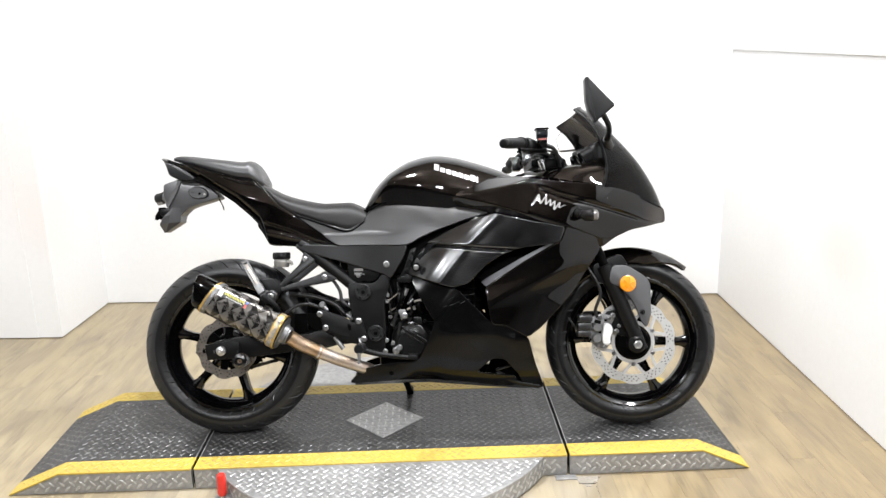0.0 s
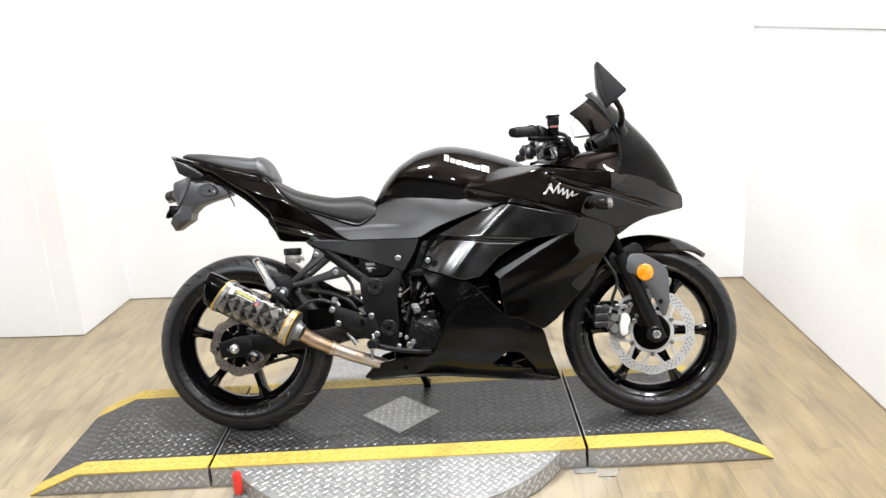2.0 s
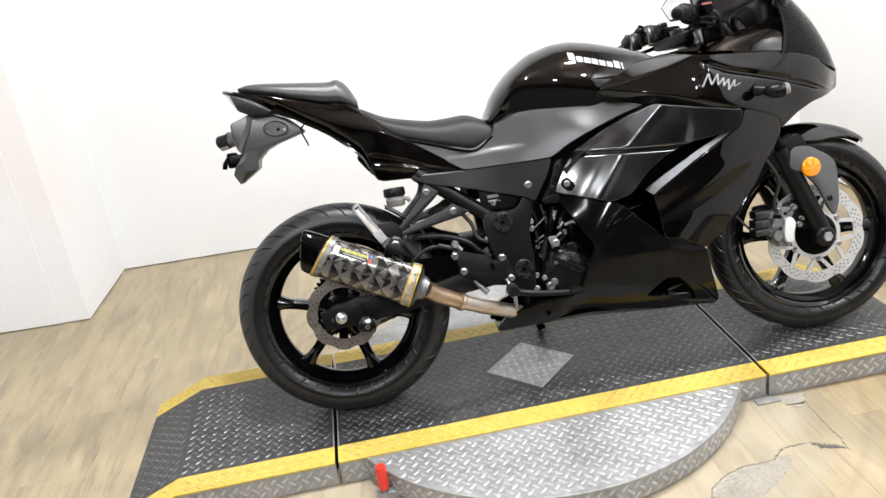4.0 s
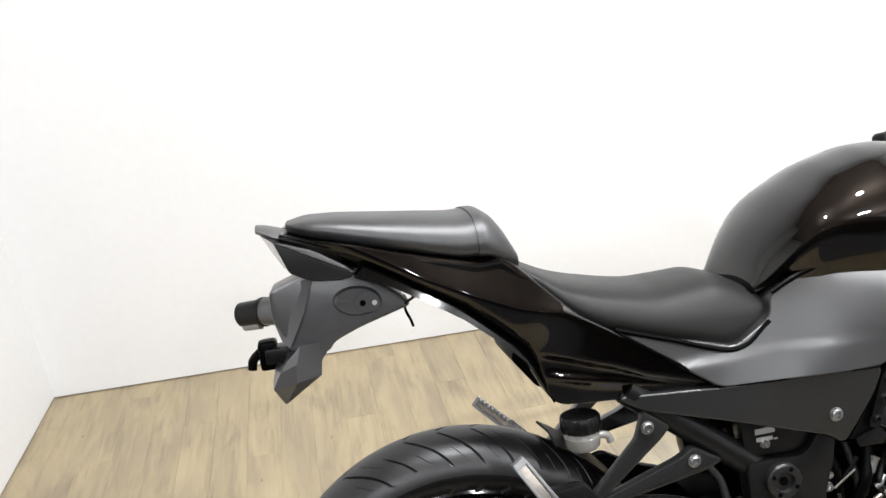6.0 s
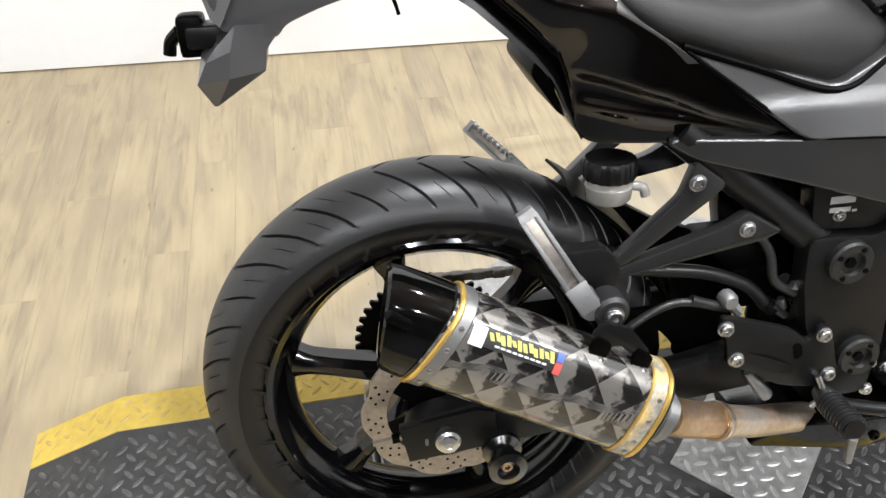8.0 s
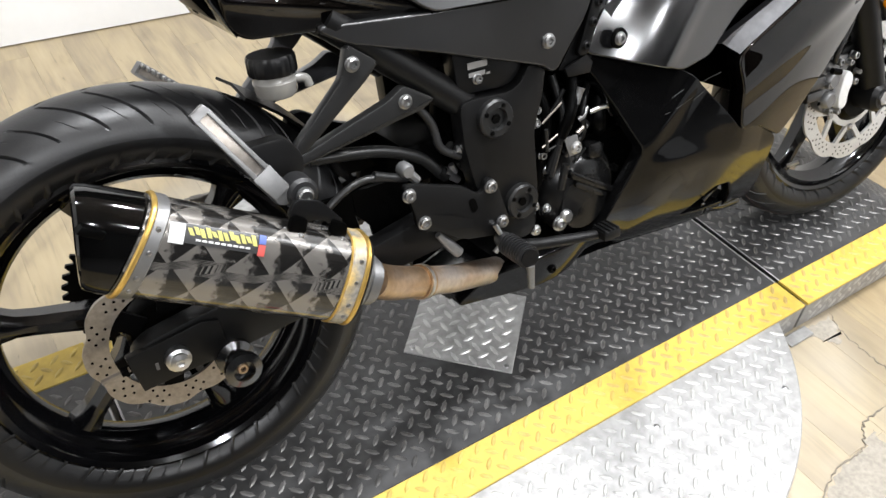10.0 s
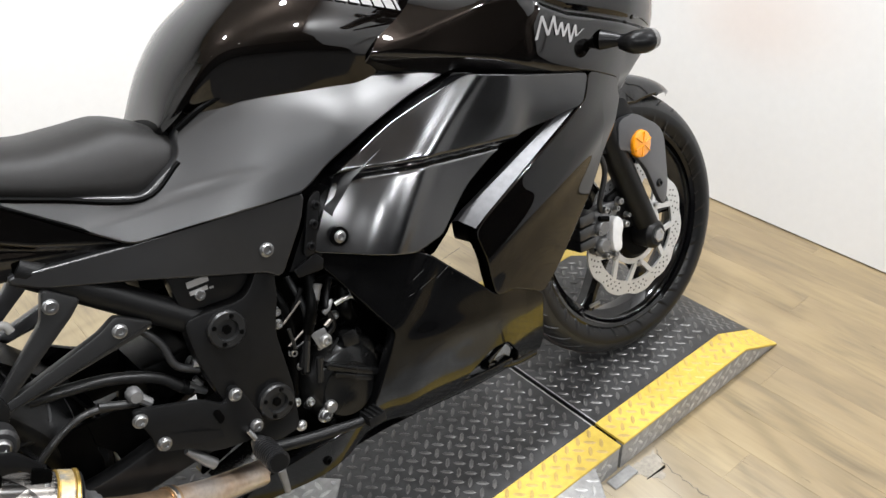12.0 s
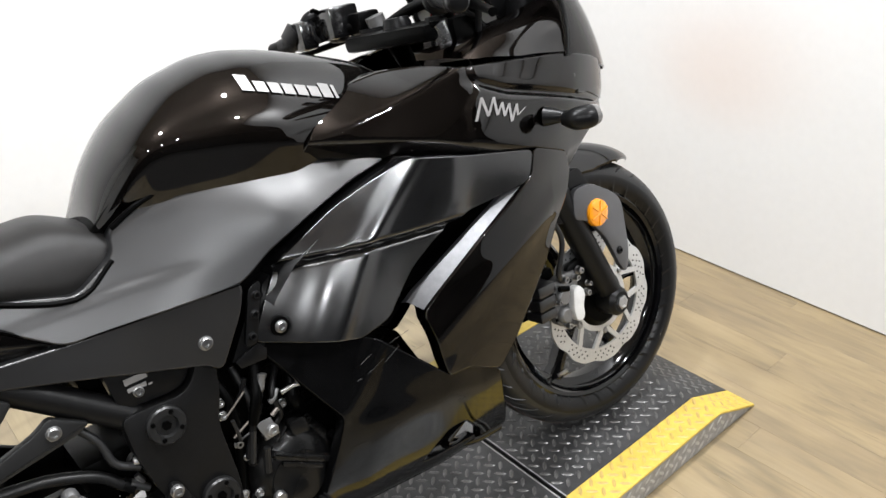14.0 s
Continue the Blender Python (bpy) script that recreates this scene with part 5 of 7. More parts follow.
rings = []
for k in range(61):
    x = -0.212 + 0.552 * k / 60
    zt, zc, zl, w = (lerp(t, x) for t in (TANK_TOP, TANK_MID, TANK_LOW, TANK_WIDE))
    half = [(w - 0.02, zl - 0.01), (w - 0.012, zl + 0.25 * (zc - zl)), (w - 0.004, zl + 0.75 * (zc - zl)), (w - 0.0005, zc - 0.003), (w - 0.0012, zc + 0.0035)]
    for j in range(1, 15):
        a = math.pi / 2 * j / 15
        half.append((w * math.cos(a) ** (2 / TANK_POW), zc + 0.004 + (zt - zc - 0.004) * math.sin(a) ** (2 / TANK_POW)))
    ring = [(x, -y, z) for y, z in half] + [(x, 0, zt)] + [(x, y, z) for y, z in reversed(half)]
    rings.append(ring)
# soften along the length
arr = np.array(rings)
for _ in range(3):
    arr[1:-1] = 0.25 * arr[:-2] + 0.5 * arr[1:-1] + 0.25 * arr[2:]
tank = part("fuel_tank", loft([[tuple(p) for p in r] for r in arr]), METALLIC, bike, "dark metallic fuel tank with silver lettering", angle=50)


def blocks(name, cells, wide, mat, parent, lift=0.0012):
    """Flat shapes that follow a body panel: each cell an (x, z) outline."""
    bm = bmesh.new()
    for cell in cells:
        bm.faces.new([bm.verts.new((x, -(wide(x, z) + lift), z)) for x, z in cell])
    for fc in bm.faces:
        if fc.normal.y > 0:
            fc.normal_flip()
    return part(name, bm, mat, parent)


cells = []
K0, K1 = Vector((0.034, 0.921)), Vector((0.196, 0.868))
for k, tall in enumerate((0.0235, 0.0155, 0.0155, 0.0155, 0.0155, 0.0155, 0.0215, 0.0205)):
    a, b = K0.lerp(K1, k / 8 + 0.004), K0.lerp(K1, (k + (1 if k < 7 else 0.45)) / 8 - 0.018)
    drop, rise = Vector((-0.0015, -tall)), Vector((0, tall - 0.0235))
    cells.append([a + rise, b + rise, b + rise + drop, a + rise + drop])


def tank_skin(x, z):
    """Half width of the softened tank at a height."""
    i = int(np.clip(np.searchsorted(arr[:, 0, 0], x), 1, len(arr) - 1))
    f = (x - arr[i - 1, 0, 0]) / (arr[i, 0, 0] - arr[i - 1, 0, 0])
    ring = arr[i - 1] * (1 - f) + arr[i] * f
    m = len(ring) // 2
    return float(np.interp(z, ring[:m + 1, 2], -ring[:m + 1, 1]))


for c in cells:
    blocks("badge_shape", [[(p.x, p.y) for p in c]], tank_skin, SILVER, tank, 0.0032)

# -- seats --
def saddle(name, table, mat, label, n=48, power=3.2, flat=0.82):
    """Cushion: rows of x, half width, side edge height, top height."""
    xs = [r[0] for r in table]
    rings = []
    for k in range(n + 1):
        x = xs[0] + (xs[-1] - xs[0]) * k / n
        w, zl, zt = (float(np.interp(x, xs, [r[i] for r in table])) for i in (1, 2, 3))
        half = [(w * 0.9, zl - 0.006), (w, zl + 0.003)]
        for j in range(1, 12):
            a = math.pi / 2 * j / 12
            half.append((w * math.cos(a) ** (2 / power), zl + 0.004 + (zt - zl - 0.004) * math.sin(a) ** (2 / power * 1.25)))
        rings.append([(x, -y, z) for y, z in half] + [(x, 0, zt + 0.001)] + [(x, y, z) for y, z in reversed(half)])
    arr = np.array(rings)
    for _ in range(2):
        arr[1:-1] = 0.25 * arr[:-2] + 0.5 * arr[1:-1] + 0.25 * arr[2:]
    return part(name, loft([[tuple(p) for p in r] for r in arr]), mat, bike, label, angle=60)


seat = saddle("rider_seat", [(-0.585, 0.045, 0.868, 0.874), (-0.56, 0.075, 0.855, 0.868), (-0.53, 0.095, 0.83, 0.852), (-0.495, 0.105, 0.79, 0.833), (-0.456, 0.110, 0.765, 0.820), (-0.40, 0.112, 0.744, 0.806), (-0.357, 0.112, 0.728, 0.798),
                             (-0.30, 0.110, 0.71, 0.799), (-0.262, 0.107, 0.698, 0.801), (-0.23, 0.103, 0.709, 0.788), (-0.20, 0.098, 0.720, 0.771), (-0.182, 0.093, 0.727, 0.757), (-0.172, 0.086, 0.732, 0.746), (-0.165, 0.07, 0.735, 0.738)], VINYL, "black vinyl rider seat")
pillion = saddle("passenger_seat", [(-0.873, 0.035, 0.966, 0.970), (-0.862, 0.055, 0.962, 0.973), (-0.845, 0.07, 0.957, 0.976), (-0.80, 0.082, 0.944, 0.973), (-0.75, 0.09, 0.929, 0.966), (-0.69, 0.096, 0.911, 0.958), (-0.635, 0.1, 0.897, 0.950),
                                    (-0.60, 0.098, 0.896, 0.950), (-0.583, 0.09, 0.885, 0.938), (-0.568, 0.08, 0.876, 0.915), (-0.558, 0.07, 0.868, 0.885)], LITVINYL, "black vinyl passenger seat")

saddle("seat_panel", [(-0.614, 0.1010, 0.895, 0.9520), (-0.60, 0.1005, 0.894, 0.9525), (-0.583, 0.0925, 0.884, 0.9405), (-0.568, 0.0825, 0.875, 0.9175), (-0.555, 0.0722, 0.867, 0.888)], LITVINYL, "padded front panel of the passenger seat", n=20)

# -- tail --
TAIL = [(-0.889, 0.960), (-0.843, 0.944), (-0.788, 0.931), (-0.732, 0.912), (-0.661, 0.892), (-0.605, 0.876), (-0.583, 0.884), (-0.534, 0.830), (-0.495, 0.788), (-0.426, 0.742), (-0.361, 0.691), (-0.290, 0.638),
        (-0.362, 0.645), (-0.451, 0.655), (-0.529, 0.659), (-0.545, 0.684), (-0.566, 0.733), (-0.601, 0.769), (-0.646, 0.809), (-0.698, 0.841), (-0.766, 0.889), (-0.83, 0.93)]
TAIL_W = [(-0.889, 0.962, 0.078), (-0.84, 0.944, 0.088), (-0.74, 0.91, 0.098), (-0.6, 0.88, 0.104), (-0.53, 0.83, 0.113), (-0.426, 0.742, 0.116), (-0.36, 0.69, 0.118), (-0.29, 0.64, 0.119), (-0.45, 0.657, 0.117), (-0.53, 0.66, 0.115),
          (-0.56, 0.74, 0.104), (-0.65, 0.81, 0.097), (-0.76, 0.888, 0.09), (-0.47, 0.71, 0.121), (-0.545, 0.80, 0.114)]


def soft_ramp(d, soft):
    """0 below a line, rising evenly above it."""
    return soft * np.logaddexp(0, d / soft)


def edge_step(d, soft):
    """0 to 1 across a line."""
    return 1 / (1 + np.exp(-np.clip(d / soft, -40, 40)))


def tail_ridge(x, z):
    """An upper facet that leans in above a crease, a bevelled lower edge, and a long recess with a rib."""
    line = np.interp(x, [-0.86, -0.80, -0.732, -0.681, -0.638, -0.571, -0.513, -0.458, -0.40], [0.956, 0.927, 0.889, 0.862, 0.841, 0.811, 0.795, 0.763, 0.722])
    fade = edge_step(-0.47 - x, 0.03)
    facets = (0.009 - 0.50 * soft_ramp(z - line, 0.0022) - 0.16 * soft_ramp(line - z, 0.0022)) * fade
    top = np.interp(x, [-0.56, -0.544, -0.514, -0.453, -0.401, -0.30], [0.737, 0.733, 0.725, 0.704, 0.680, 0.648])
    sunk = -0.008 * edge_step(top - z, 0.0020) * edge_step(x + 0.545, 0.004)
    rib = np.interp(x, [-0.55, -0.388, -0.30], [0.704, 0.667, 0.644])
    low = np.interp(x, [-0.86, -0.83, -0.766, -0.698, -0.646, -0.601, -0.566, -0.545], [0.95, 0.93, 0.889, 0.841, 0.809, 0.769, 0.733, 0.684])
    bevel = -1.0 * soft_ramp(0.020 - 0.76 * (z - low), 0.0025) * edge_step(-0.548 - x, 0.003)
    return facets + sunk + bevel + 0.0035 * np.exp(-((z - rib) / 0.0075) ** 2) * edge_step(x + 0.54, 0.004)


tail_cowl = panel("tail_cowl", TAIL, TAIL_W, METALLIC, bike, "dark metallic tail cowl", edge=0.0035, depth=0.03, step=0.0033, cut=0.008, sides=(-1, 1), crease=tail_ridge)
# deck between the cowls, under the seats
rings = []
for x, w, z in ((-0.916, 0.03, 0.967), (-0.906, 0.055, 0.965), (-0.889, 0.076, 0.958), (-0.84, 0.086, 0.940), (-0.74, 0.095, 0.908), (-0.62, 0.102, 0.876), (-0.585, 0.1, 0.876), (-0.53, 0.1, 0.826), (-0.45, 0.1, 0.75), (-0.3, 0.1, 0.66)):
    d = 0.005 if x < -0.87 else 0.02
    rings.append([(x, -w, z), (x, -w * 0.6, z + 0.004), (x, 0, z + 0.006), (x, w * 0.6, z + 0.004), (x, w, z), (x, w * 0.8, z - d), (x, -w * 0.8, z - d)])
part("tail_deck", loft(rings), COVER, bike, "satin black tail deck")
rings = [[(-0.891, -0.077, 0.951), (-0.874, -0.077, 0.912)], [(-0.909, -0.04, 0.960), (-0.884, -0.04, 0.910)], [(-0.914, 0.0, 0.962), (-0.887, 0, 0.909)], [(-0.909, 0.04, 0.960), (-0.884, 0.04, 0.910)], [(-0.891, 0.077, 0.951), (-0.874, 0.077, 0.912)]]
bm = bmesh.new()
a = [[bm.verts.new(p) for p in r] + [bm.verts.new((r[1][0] + 0.008, r[1][1] * 0.96, r[1][2])), bm.verts.new((r[0][0] + 0.008, r[0][1] * 0.96, r[0][2]))] for r in rings]
for p, q in zip(a, a[1:]):
    for i in range(4):
        bm.faces.new((p[i], p[(i + 1) % 4], q[(i + 1) % 4], q[i]))
bm.faces.new(a[0]), bm.faces.new(a[-1])
bmesh.ops.recalc_face_normals(bm, faces=bm.faces[:])
part("tail_lamp", bm, LENS, bike, "clear tail lamp")
UNDER = [(-0.892, 0.954), (-0.84, 0.934), (-0.805, 0.910), (-0.785, 0.893), (-0.80, 0.886), (-0.850, 0.892), (-0.876, 0.906)]
part("tail_side", prism(eased(UNDER, 0.003), -0.0795, 0.0795, 0.003), COVER, bike, "grey plastic tail end")
rings = []
for x, z in ((-0.79, 0.889), (-0.74, 0.866), (-0.698, 0.839), (-0.648, 0.804), (-0.603, 0.764), (-0.568, 0.728), (-0.548, 0.685), (-0.535, 0.66)):
    rings.append([(x, -0.094, z), (x + 0.006, -0.05, z - 0.004), (x + 0.006, 0.05, z - 0.004), (x, 0.094, z), (x + 0.022, 0.08, z + 0.018), (x + 0.022, -0.08, z + 0.018)])
part("undertail", loft(rings), LOWPLASTIC, bike, "glossy undertail liner")
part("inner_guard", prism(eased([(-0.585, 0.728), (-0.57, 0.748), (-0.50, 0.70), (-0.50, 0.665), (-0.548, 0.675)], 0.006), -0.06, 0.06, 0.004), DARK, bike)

# plate holder with its stub lamp and connector
BRACKET = [(-0.912, 0.878), (-0.846, 0.900), (-0.80, 0.890), (-0.757, 0.872), (-0.712, 0.827), (-0.754, 0.816), (-0.792, 0.806), (-0.832, 0.791), (-0.84, 0.778), (-0.898, 0.790), (-0.899, 0.809), (-0.913, 0.839)]
holder = part("plate_holder", prism(eased(BRACKET, 0.005), -0.036, 0.036, 0.004), SATIN, bike, "grey plastic number plate holder")
# web that folds outwards from the rear edge, and the blade below it
part("holder_web", loft([[(-0.846, -0.040, 0.892), (-0.912, -0.026, 0.874), (-0.912, 0.0, 0.874), (-0.846, 0.0, 0.892)], [(-0.868, -0.044, 0.841), (-0.913, -0.026, 0.836), (-0.913, 0.0, 0.838), (-0.862, 0.0, 0.845)],
                         [(-0.894, -0.045, 0.796), (-0.904, -0.034, 0.803), (-0.904, 0.0, 0.803), (-0.875, 0.0, 0.799)]]), SATIN, holder)
blade = part("holder_blade", loft([[(-0.832, -0.030, 0.793), (-0.832, 0.030, 0.793), (-0.899, 0.030, 0.806), (-0.905, 0.0, 0.778), (-0.902, -0.040, 0.776), (-0.880, -0.045, 0.797)],
                                   [(-0.853, -0.034, 0.768), (-0.853, 0.034, 0.768), (-0.901, 0.034, 0.772), (-0.922, 0.0, 0.765), (-0.914, -0.046, 0.762), (-0.888, -0.048, 0.772)],
                                   [(-0.857, -0.032, 0.746), (-0.857, 0.032, 0.746), (-0.928, 0.032, 0.741), (-0.93, 0.0, 0.74), (-0.927, -0.040, 0.739), (-0.893, -0.046, 0.744)],
                                   [(-0.909, -0.022, 0.712), (-0.909, 0.022, 0.712), (-0.916, 0.022, 0.712), (-0.917, 0.0, 0.711), (-0.916, -0.024, 0.711), (-0.912, -0.026, 0.711)]]), SATIN, holder, angle=15)
pad = part("lamp_pad", lathe([(0.036, 0.004), (0.034, -0.003), (0.030, -0.006), (0.0, -0.006)], 40, m=Matrix.Translation((-0.790, -0.037, 0.846)) @ pose(0, 0, 0, 0, 8) @ Matrix.Diagonal((1.0, 1, 0.62, 1))), SATIN, holder)
part("lamp_boss", lathe([(0.0195, -0.004), (0.0185, -0.0085), (0.0, -0.0085)], 32, m=Matrix.Translation((-0.776, -0.037, 0.843)) @ pose(0, 0, 0, 0, 8) @ Matrix.Diagonal((1.0, 1, 0.8, 1))), SATIN, pad)
part("boss_hole", lathe([(0.0, 0.0), (0.0038, 0.0), (0.0038, 0.002)], 14, m=Matrix.Translation((-0.766, -0.0468, 0.841))), BADGE_WHITE, pad)
part("boss_hole", lathe([(0.0, 0.0), (0.0045, 0.0), (0.0045, 0.002)], 14, m=Matrix.Translation((-0.783, -0.0468, 0.843))), DARK, pad)
stub = part("plate_lamp", tube([(-0.901, 0.02, 0.842), (-0.928, 0.038, 0.839)], [0.023, 0.021], segs=20), SATIN, holder)
part("lamp_collar", tube([(-0.926, 0.037, 0.839), (-0.932, 0.041, 0.839)], 0.0225, segs=20), PLASTIC, stub)
part("lamp_head", tube([(-0.931, 0.040, 0.839), (-0.964, 0.062, 0.836)], [0.02, 0.019], segs=20), PLASTIC, stub)
part("lamp_lens", tube([(-0.936, 0.036, 0.821), (-0.962, 0.056, 0.818)], [0.007, 0.007], segs=10), MILKY, stub)
part("plug_mount", box(-0.933, -0.893, -0.02, 0.02, 0.770, 0.793, 0.004), PLASTIC, holder)
plug = part("cable_plug", box(-0.944, -0.916, -0.005, 0.03, 0.758, 0.801, 0.006), DARK, holder, "black cable connector")
part("plug_clip", tube([(-0.942, 0.01, 0.785), (-0.955, 0.02, 0.772), (-0.959, 0.02, 0.758)], 0.007, segs=8), DARK, plug)
part("loose_wire", tube([(-0.700, -0.06, 0.846), (-0.712, -0.062, 0.842), (-0.722, -0.03, 0.828), (-0.720, -0.005, 0.812), (-0.715, 0.0, 0.798), (-0.712, 0.0, 0.786)], 0.0022, segs=8), DARK, bike)

# -- side covers --
SIDE = [(-0.192, 0.765), (-0.152, 0.786), (-0.105, 0.797), (-0.06, 0.795), (0.075, 0.773), (0.214, 0.749), (0.150, 0.734), (0.052, 0.701), (-0.012, 0.676), (-0.052, 0.653), (-0.070, 0.648), (-0.188, 0.651), (-0.297, 0.652), (-0.355, 0.694), (-0.435, 0.752), (-0.36, 0.728), (-0.262, 0.699), (-0.2, 0.733)]
SIDE_W = [(-0.2, 0.76, 0.105), (-0.1, 0.79, 0.114), (0.075, 0.77, 0.132), (0.21, 0.748, 0.164), (0.1, 0.70, 0.162), (0.0, 0.66, 0.160), (-0.06, 0.645, 0.159), (-0.18, 0.65, 0.148), (-0.3, 0.652, 0.131), (-0.43, 0.748, 0.114), (-0.26, 0.70, 0.120), (-0.1, 0.70, 0.144), (0.02, 0.72, 0.152)]


def side_lean(x, z):
    """Leans in a little more towards the tank; a short crease below the seat's nose."""
    short = 0.004 * edge_step(np.interp(x, [-0.26, -0.20, -0.10], [0.690, 0.694, 0.690]) - z, 0.003) * edge_step(-0.11 - x, 0.02)
    return -0.12 * soft_ramp(z - np.interp(x, [-0.2, -0.1, 0.08, 0.2], [0.75, 0.772, 0.752, 0.73]), 0.006) + short


panel("side_cover", SIDE, SIDE_W, COVER, bike, "satin black plastic side cover", edge=0.0035, depth=0.03, step=0.0075, cut=0.008, sides=(-1, 1), crease=side_lean)
# dark tubes in place of the shaded gaps round the side cover
for s_ in (-1, 1):
    for pts, r in (([(-0.440, 0.115, 0.757), (-0.36, 0.117, 0.729), (-0.264, 0.1205, 0.698), (-0.205, 0.114, 0.729)], 0.0038), ([(-0.436, 0.116, 0.752), (-0.356, 0.122, 0.694), (-0.297, 0.1305, 0.651)], 0.0026),
                   ([(-0.192, 0.104, 0.768), (-0.152, 0.109, 0.788), (-0.105, 0.113, 0.799), (-0.06, 0.117, 0.797), (0.075, 0.131, 0.775)], 0.0042), ([(-0.30, 0.1305, 0.6505), (-0.188, 0.147, 0.649), (-0.066, 0.1585, 0.646)], 0.0022)):
        part("joint_seal", tube([(x, s_ * w, z) for x, w, z in pts], r, segs=8), DARK, bike)
LOWSIDE = [(-0.445, 0.655), (-0.30, 0.647), (-0.188, 0.647), (-0.064, 0.644), (-0.078, 0.606), (-0.122, 0.537), (-0.138, 0.552), (-0.30, 0.603), (-0.41, 0.634)]
panel("lower_cover", LOWSIDE, [(-0.44, 0.655, 0.116), (-0.3, 0.648, 0.131), (-0.188, 0.647, 0.147), (-0.062, 0.645, 0.159), (-0.12, 0.535, 0.146), (-0.3, 0.6, 0.131), (-0.2, 0.6, 0.142), (-0.13, 0.59, 0.149)], COVER, bike, "satin black lower side cover", edge=0.0035, depth=0.03, step=0.0075, cut=0.006, sides=(-1, 1))
bolt(-0.134, 0.1485, 0.583, 0.0085)
part("frame_cover", prism(eased([(-0.27, 0.60), (-0.15, 0.565), (-0.165, 0.535), (-0.185, 0.525), (-0.262, 0.53)], 0.008), -0.118, -0.09, 0.003), PLASTIC, bike, "black plastic frame infill")
for k, (x, z, w, h) in enumerate(((-0.246, 0.562, 0.031, 0.009), (-0.245, 0.551, 0.026, 0.006), (-0.217, 0.550, 0.006, 0.003))):
    part("sticker_bar", box(x, x + w, -0.1195, -0.1185, z, z + h, 0), SILVER, bike)
bolt(-0.232, 0.119, 0.547, 0.006)
# dark sheets added to close the view through the body
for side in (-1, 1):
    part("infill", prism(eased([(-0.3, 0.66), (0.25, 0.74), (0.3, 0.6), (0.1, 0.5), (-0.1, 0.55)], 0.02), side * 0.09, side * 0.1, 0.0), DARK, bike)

# -- cowling --
COWL_W = [(0.08, 0.78, 0.150), (0.10, 0.70, 0.16), (0.20, 0.80, 0.178), (0.30, 0.80, 0.205), (0.36, 0.80, 0.218), (0.471, 0.747, 0.222), (0.47, 0.815, 0.212), (0.593, 0.776, 0.208), (0.60, 0.70, 0.188), (0.431, 0.642, 0.225),
          (0.30, 0.70, 0.215), (0.20, 0.72, 0.19), (0.25, 0.55, 0.205), (0.175, 0.521, 0.19), (0.208, 0.381, 0.20), (0.33, 0.45, 0.202), (0.45, 0.50, 0.192), (0.34, 0.34, 0.180), (0.75, 0.72, 0.122), (0.83, 0.72, 0.03), (0.70, 0.78, 0.166), (0.80, 0.76, 0.078)]
UPPER = [(0.080, 0.770), (0.101, 0.806), (0.140, 0.837), (0.178, 0.852), (0.212, 0.862), (0.27, 0.868), (0.32, 0.864), (0.345, 0.850), (0.37, 0.847), (0.47, 0.836), (0.579, 0.824), (0.66, 0.805), (0.76, 0.775), (0.826, 0.748), (0.834, 0.704), (0.806, 0.702), (0.746, 0.690), (0.686, 0.681), (0.630, 0.658),
         (0.578, 0.622), (0.560, 0.660), (0.458, 0.696), (0.327, 0.722), (0.206, 0.747), (0.147, 0.758)]


def upper_fold(x, z):
    """The fold up to the shoulder, the tucked band along the lower edge, the badge's facet and the step that runs to the nose."""
    fold = np.interp(x, [0.08, 0.098, 0.154, 0.221, 0.282, 0.320, 0.345], [0.801, 0.804, 0.810, 0.824, 0.836, 0.846, 0.853])
    lean = np.interp(x, [0.08, 0.15, 0.2, 0.27, 0.334], [0.5, 1.1, 1.7, 2.4, 2.8])
    shoulder = -lean * soft_ramp(z - fold, 0.0018) * edge_step(0.352 - x, 0.004)
    tuck = np.interp(x, [0.10, 0.193, 0.282, 0.381, 0.5, 0.571], [0.803, 0.781, 0.755, 0.718, 0.676, 0.648])
    band = -0.9 * soft_ramp(tuck - z, 0.0012) * edge_step(0.57 - x, 0.01)
    step = np.interp(x, [0.36, 0.433, 0.554, 0.62, 0.72, 0.8], [0.829, 0.797, 0.762, 0.742, 0.712, 0.70])
    groove = -0.009 * np.exp(-((z - step) / 0.008) ** 2) * edge_step(x - 0.375, 0.008) * edge_step(0.75 - x, 0.02)
    facet = 0.0035 * edge_step(x - np.interp(z, [0.72, 0.789, 0.81], [0.336, 0.345, 0.37]), 0.0018) * edge_step(z - tuck - 0.004, 0.003)
    return shoulder + band + groove + facet


upper_cowl = panel("upper_cowl", UPPER, COWL_W, METALLIC, bike, "dark metallic upper cowling", edge=0.003, depth=0.03, step=0.0036, cut=0.008, sides=(-1, 1), crease=upper_fold)
cowl_fn = spline_over(COWL_W)
lens_out = [(0.605, 0.752), (0.64, 0.748), (0.74, 0.712), (0.80, 0.704), (0.83, 0.715), (0.79, 0.73), (0.70, 0.752), (0.63, 0.772)]
panel("headlamp_lens", lens_out, [(x, z, float(cowl_fn(x, z)) + 0.003) for x, z in lens_out] + [(0.70, 0.735, float(cowl_fn(0.70, 0.735)) + 0.004)], GLASSBLACK, upper_cowl, edge=0.0035, depth=0.01, step=0.0075, cut=0.004)
bolt(0.593, 0.207, 0.784, 0.006, 0.004, parent=upper_cowl)
bolt(0.60, 0.178, 0.668, 0.006, 0.004, parent=upper_cowl)
cells = []
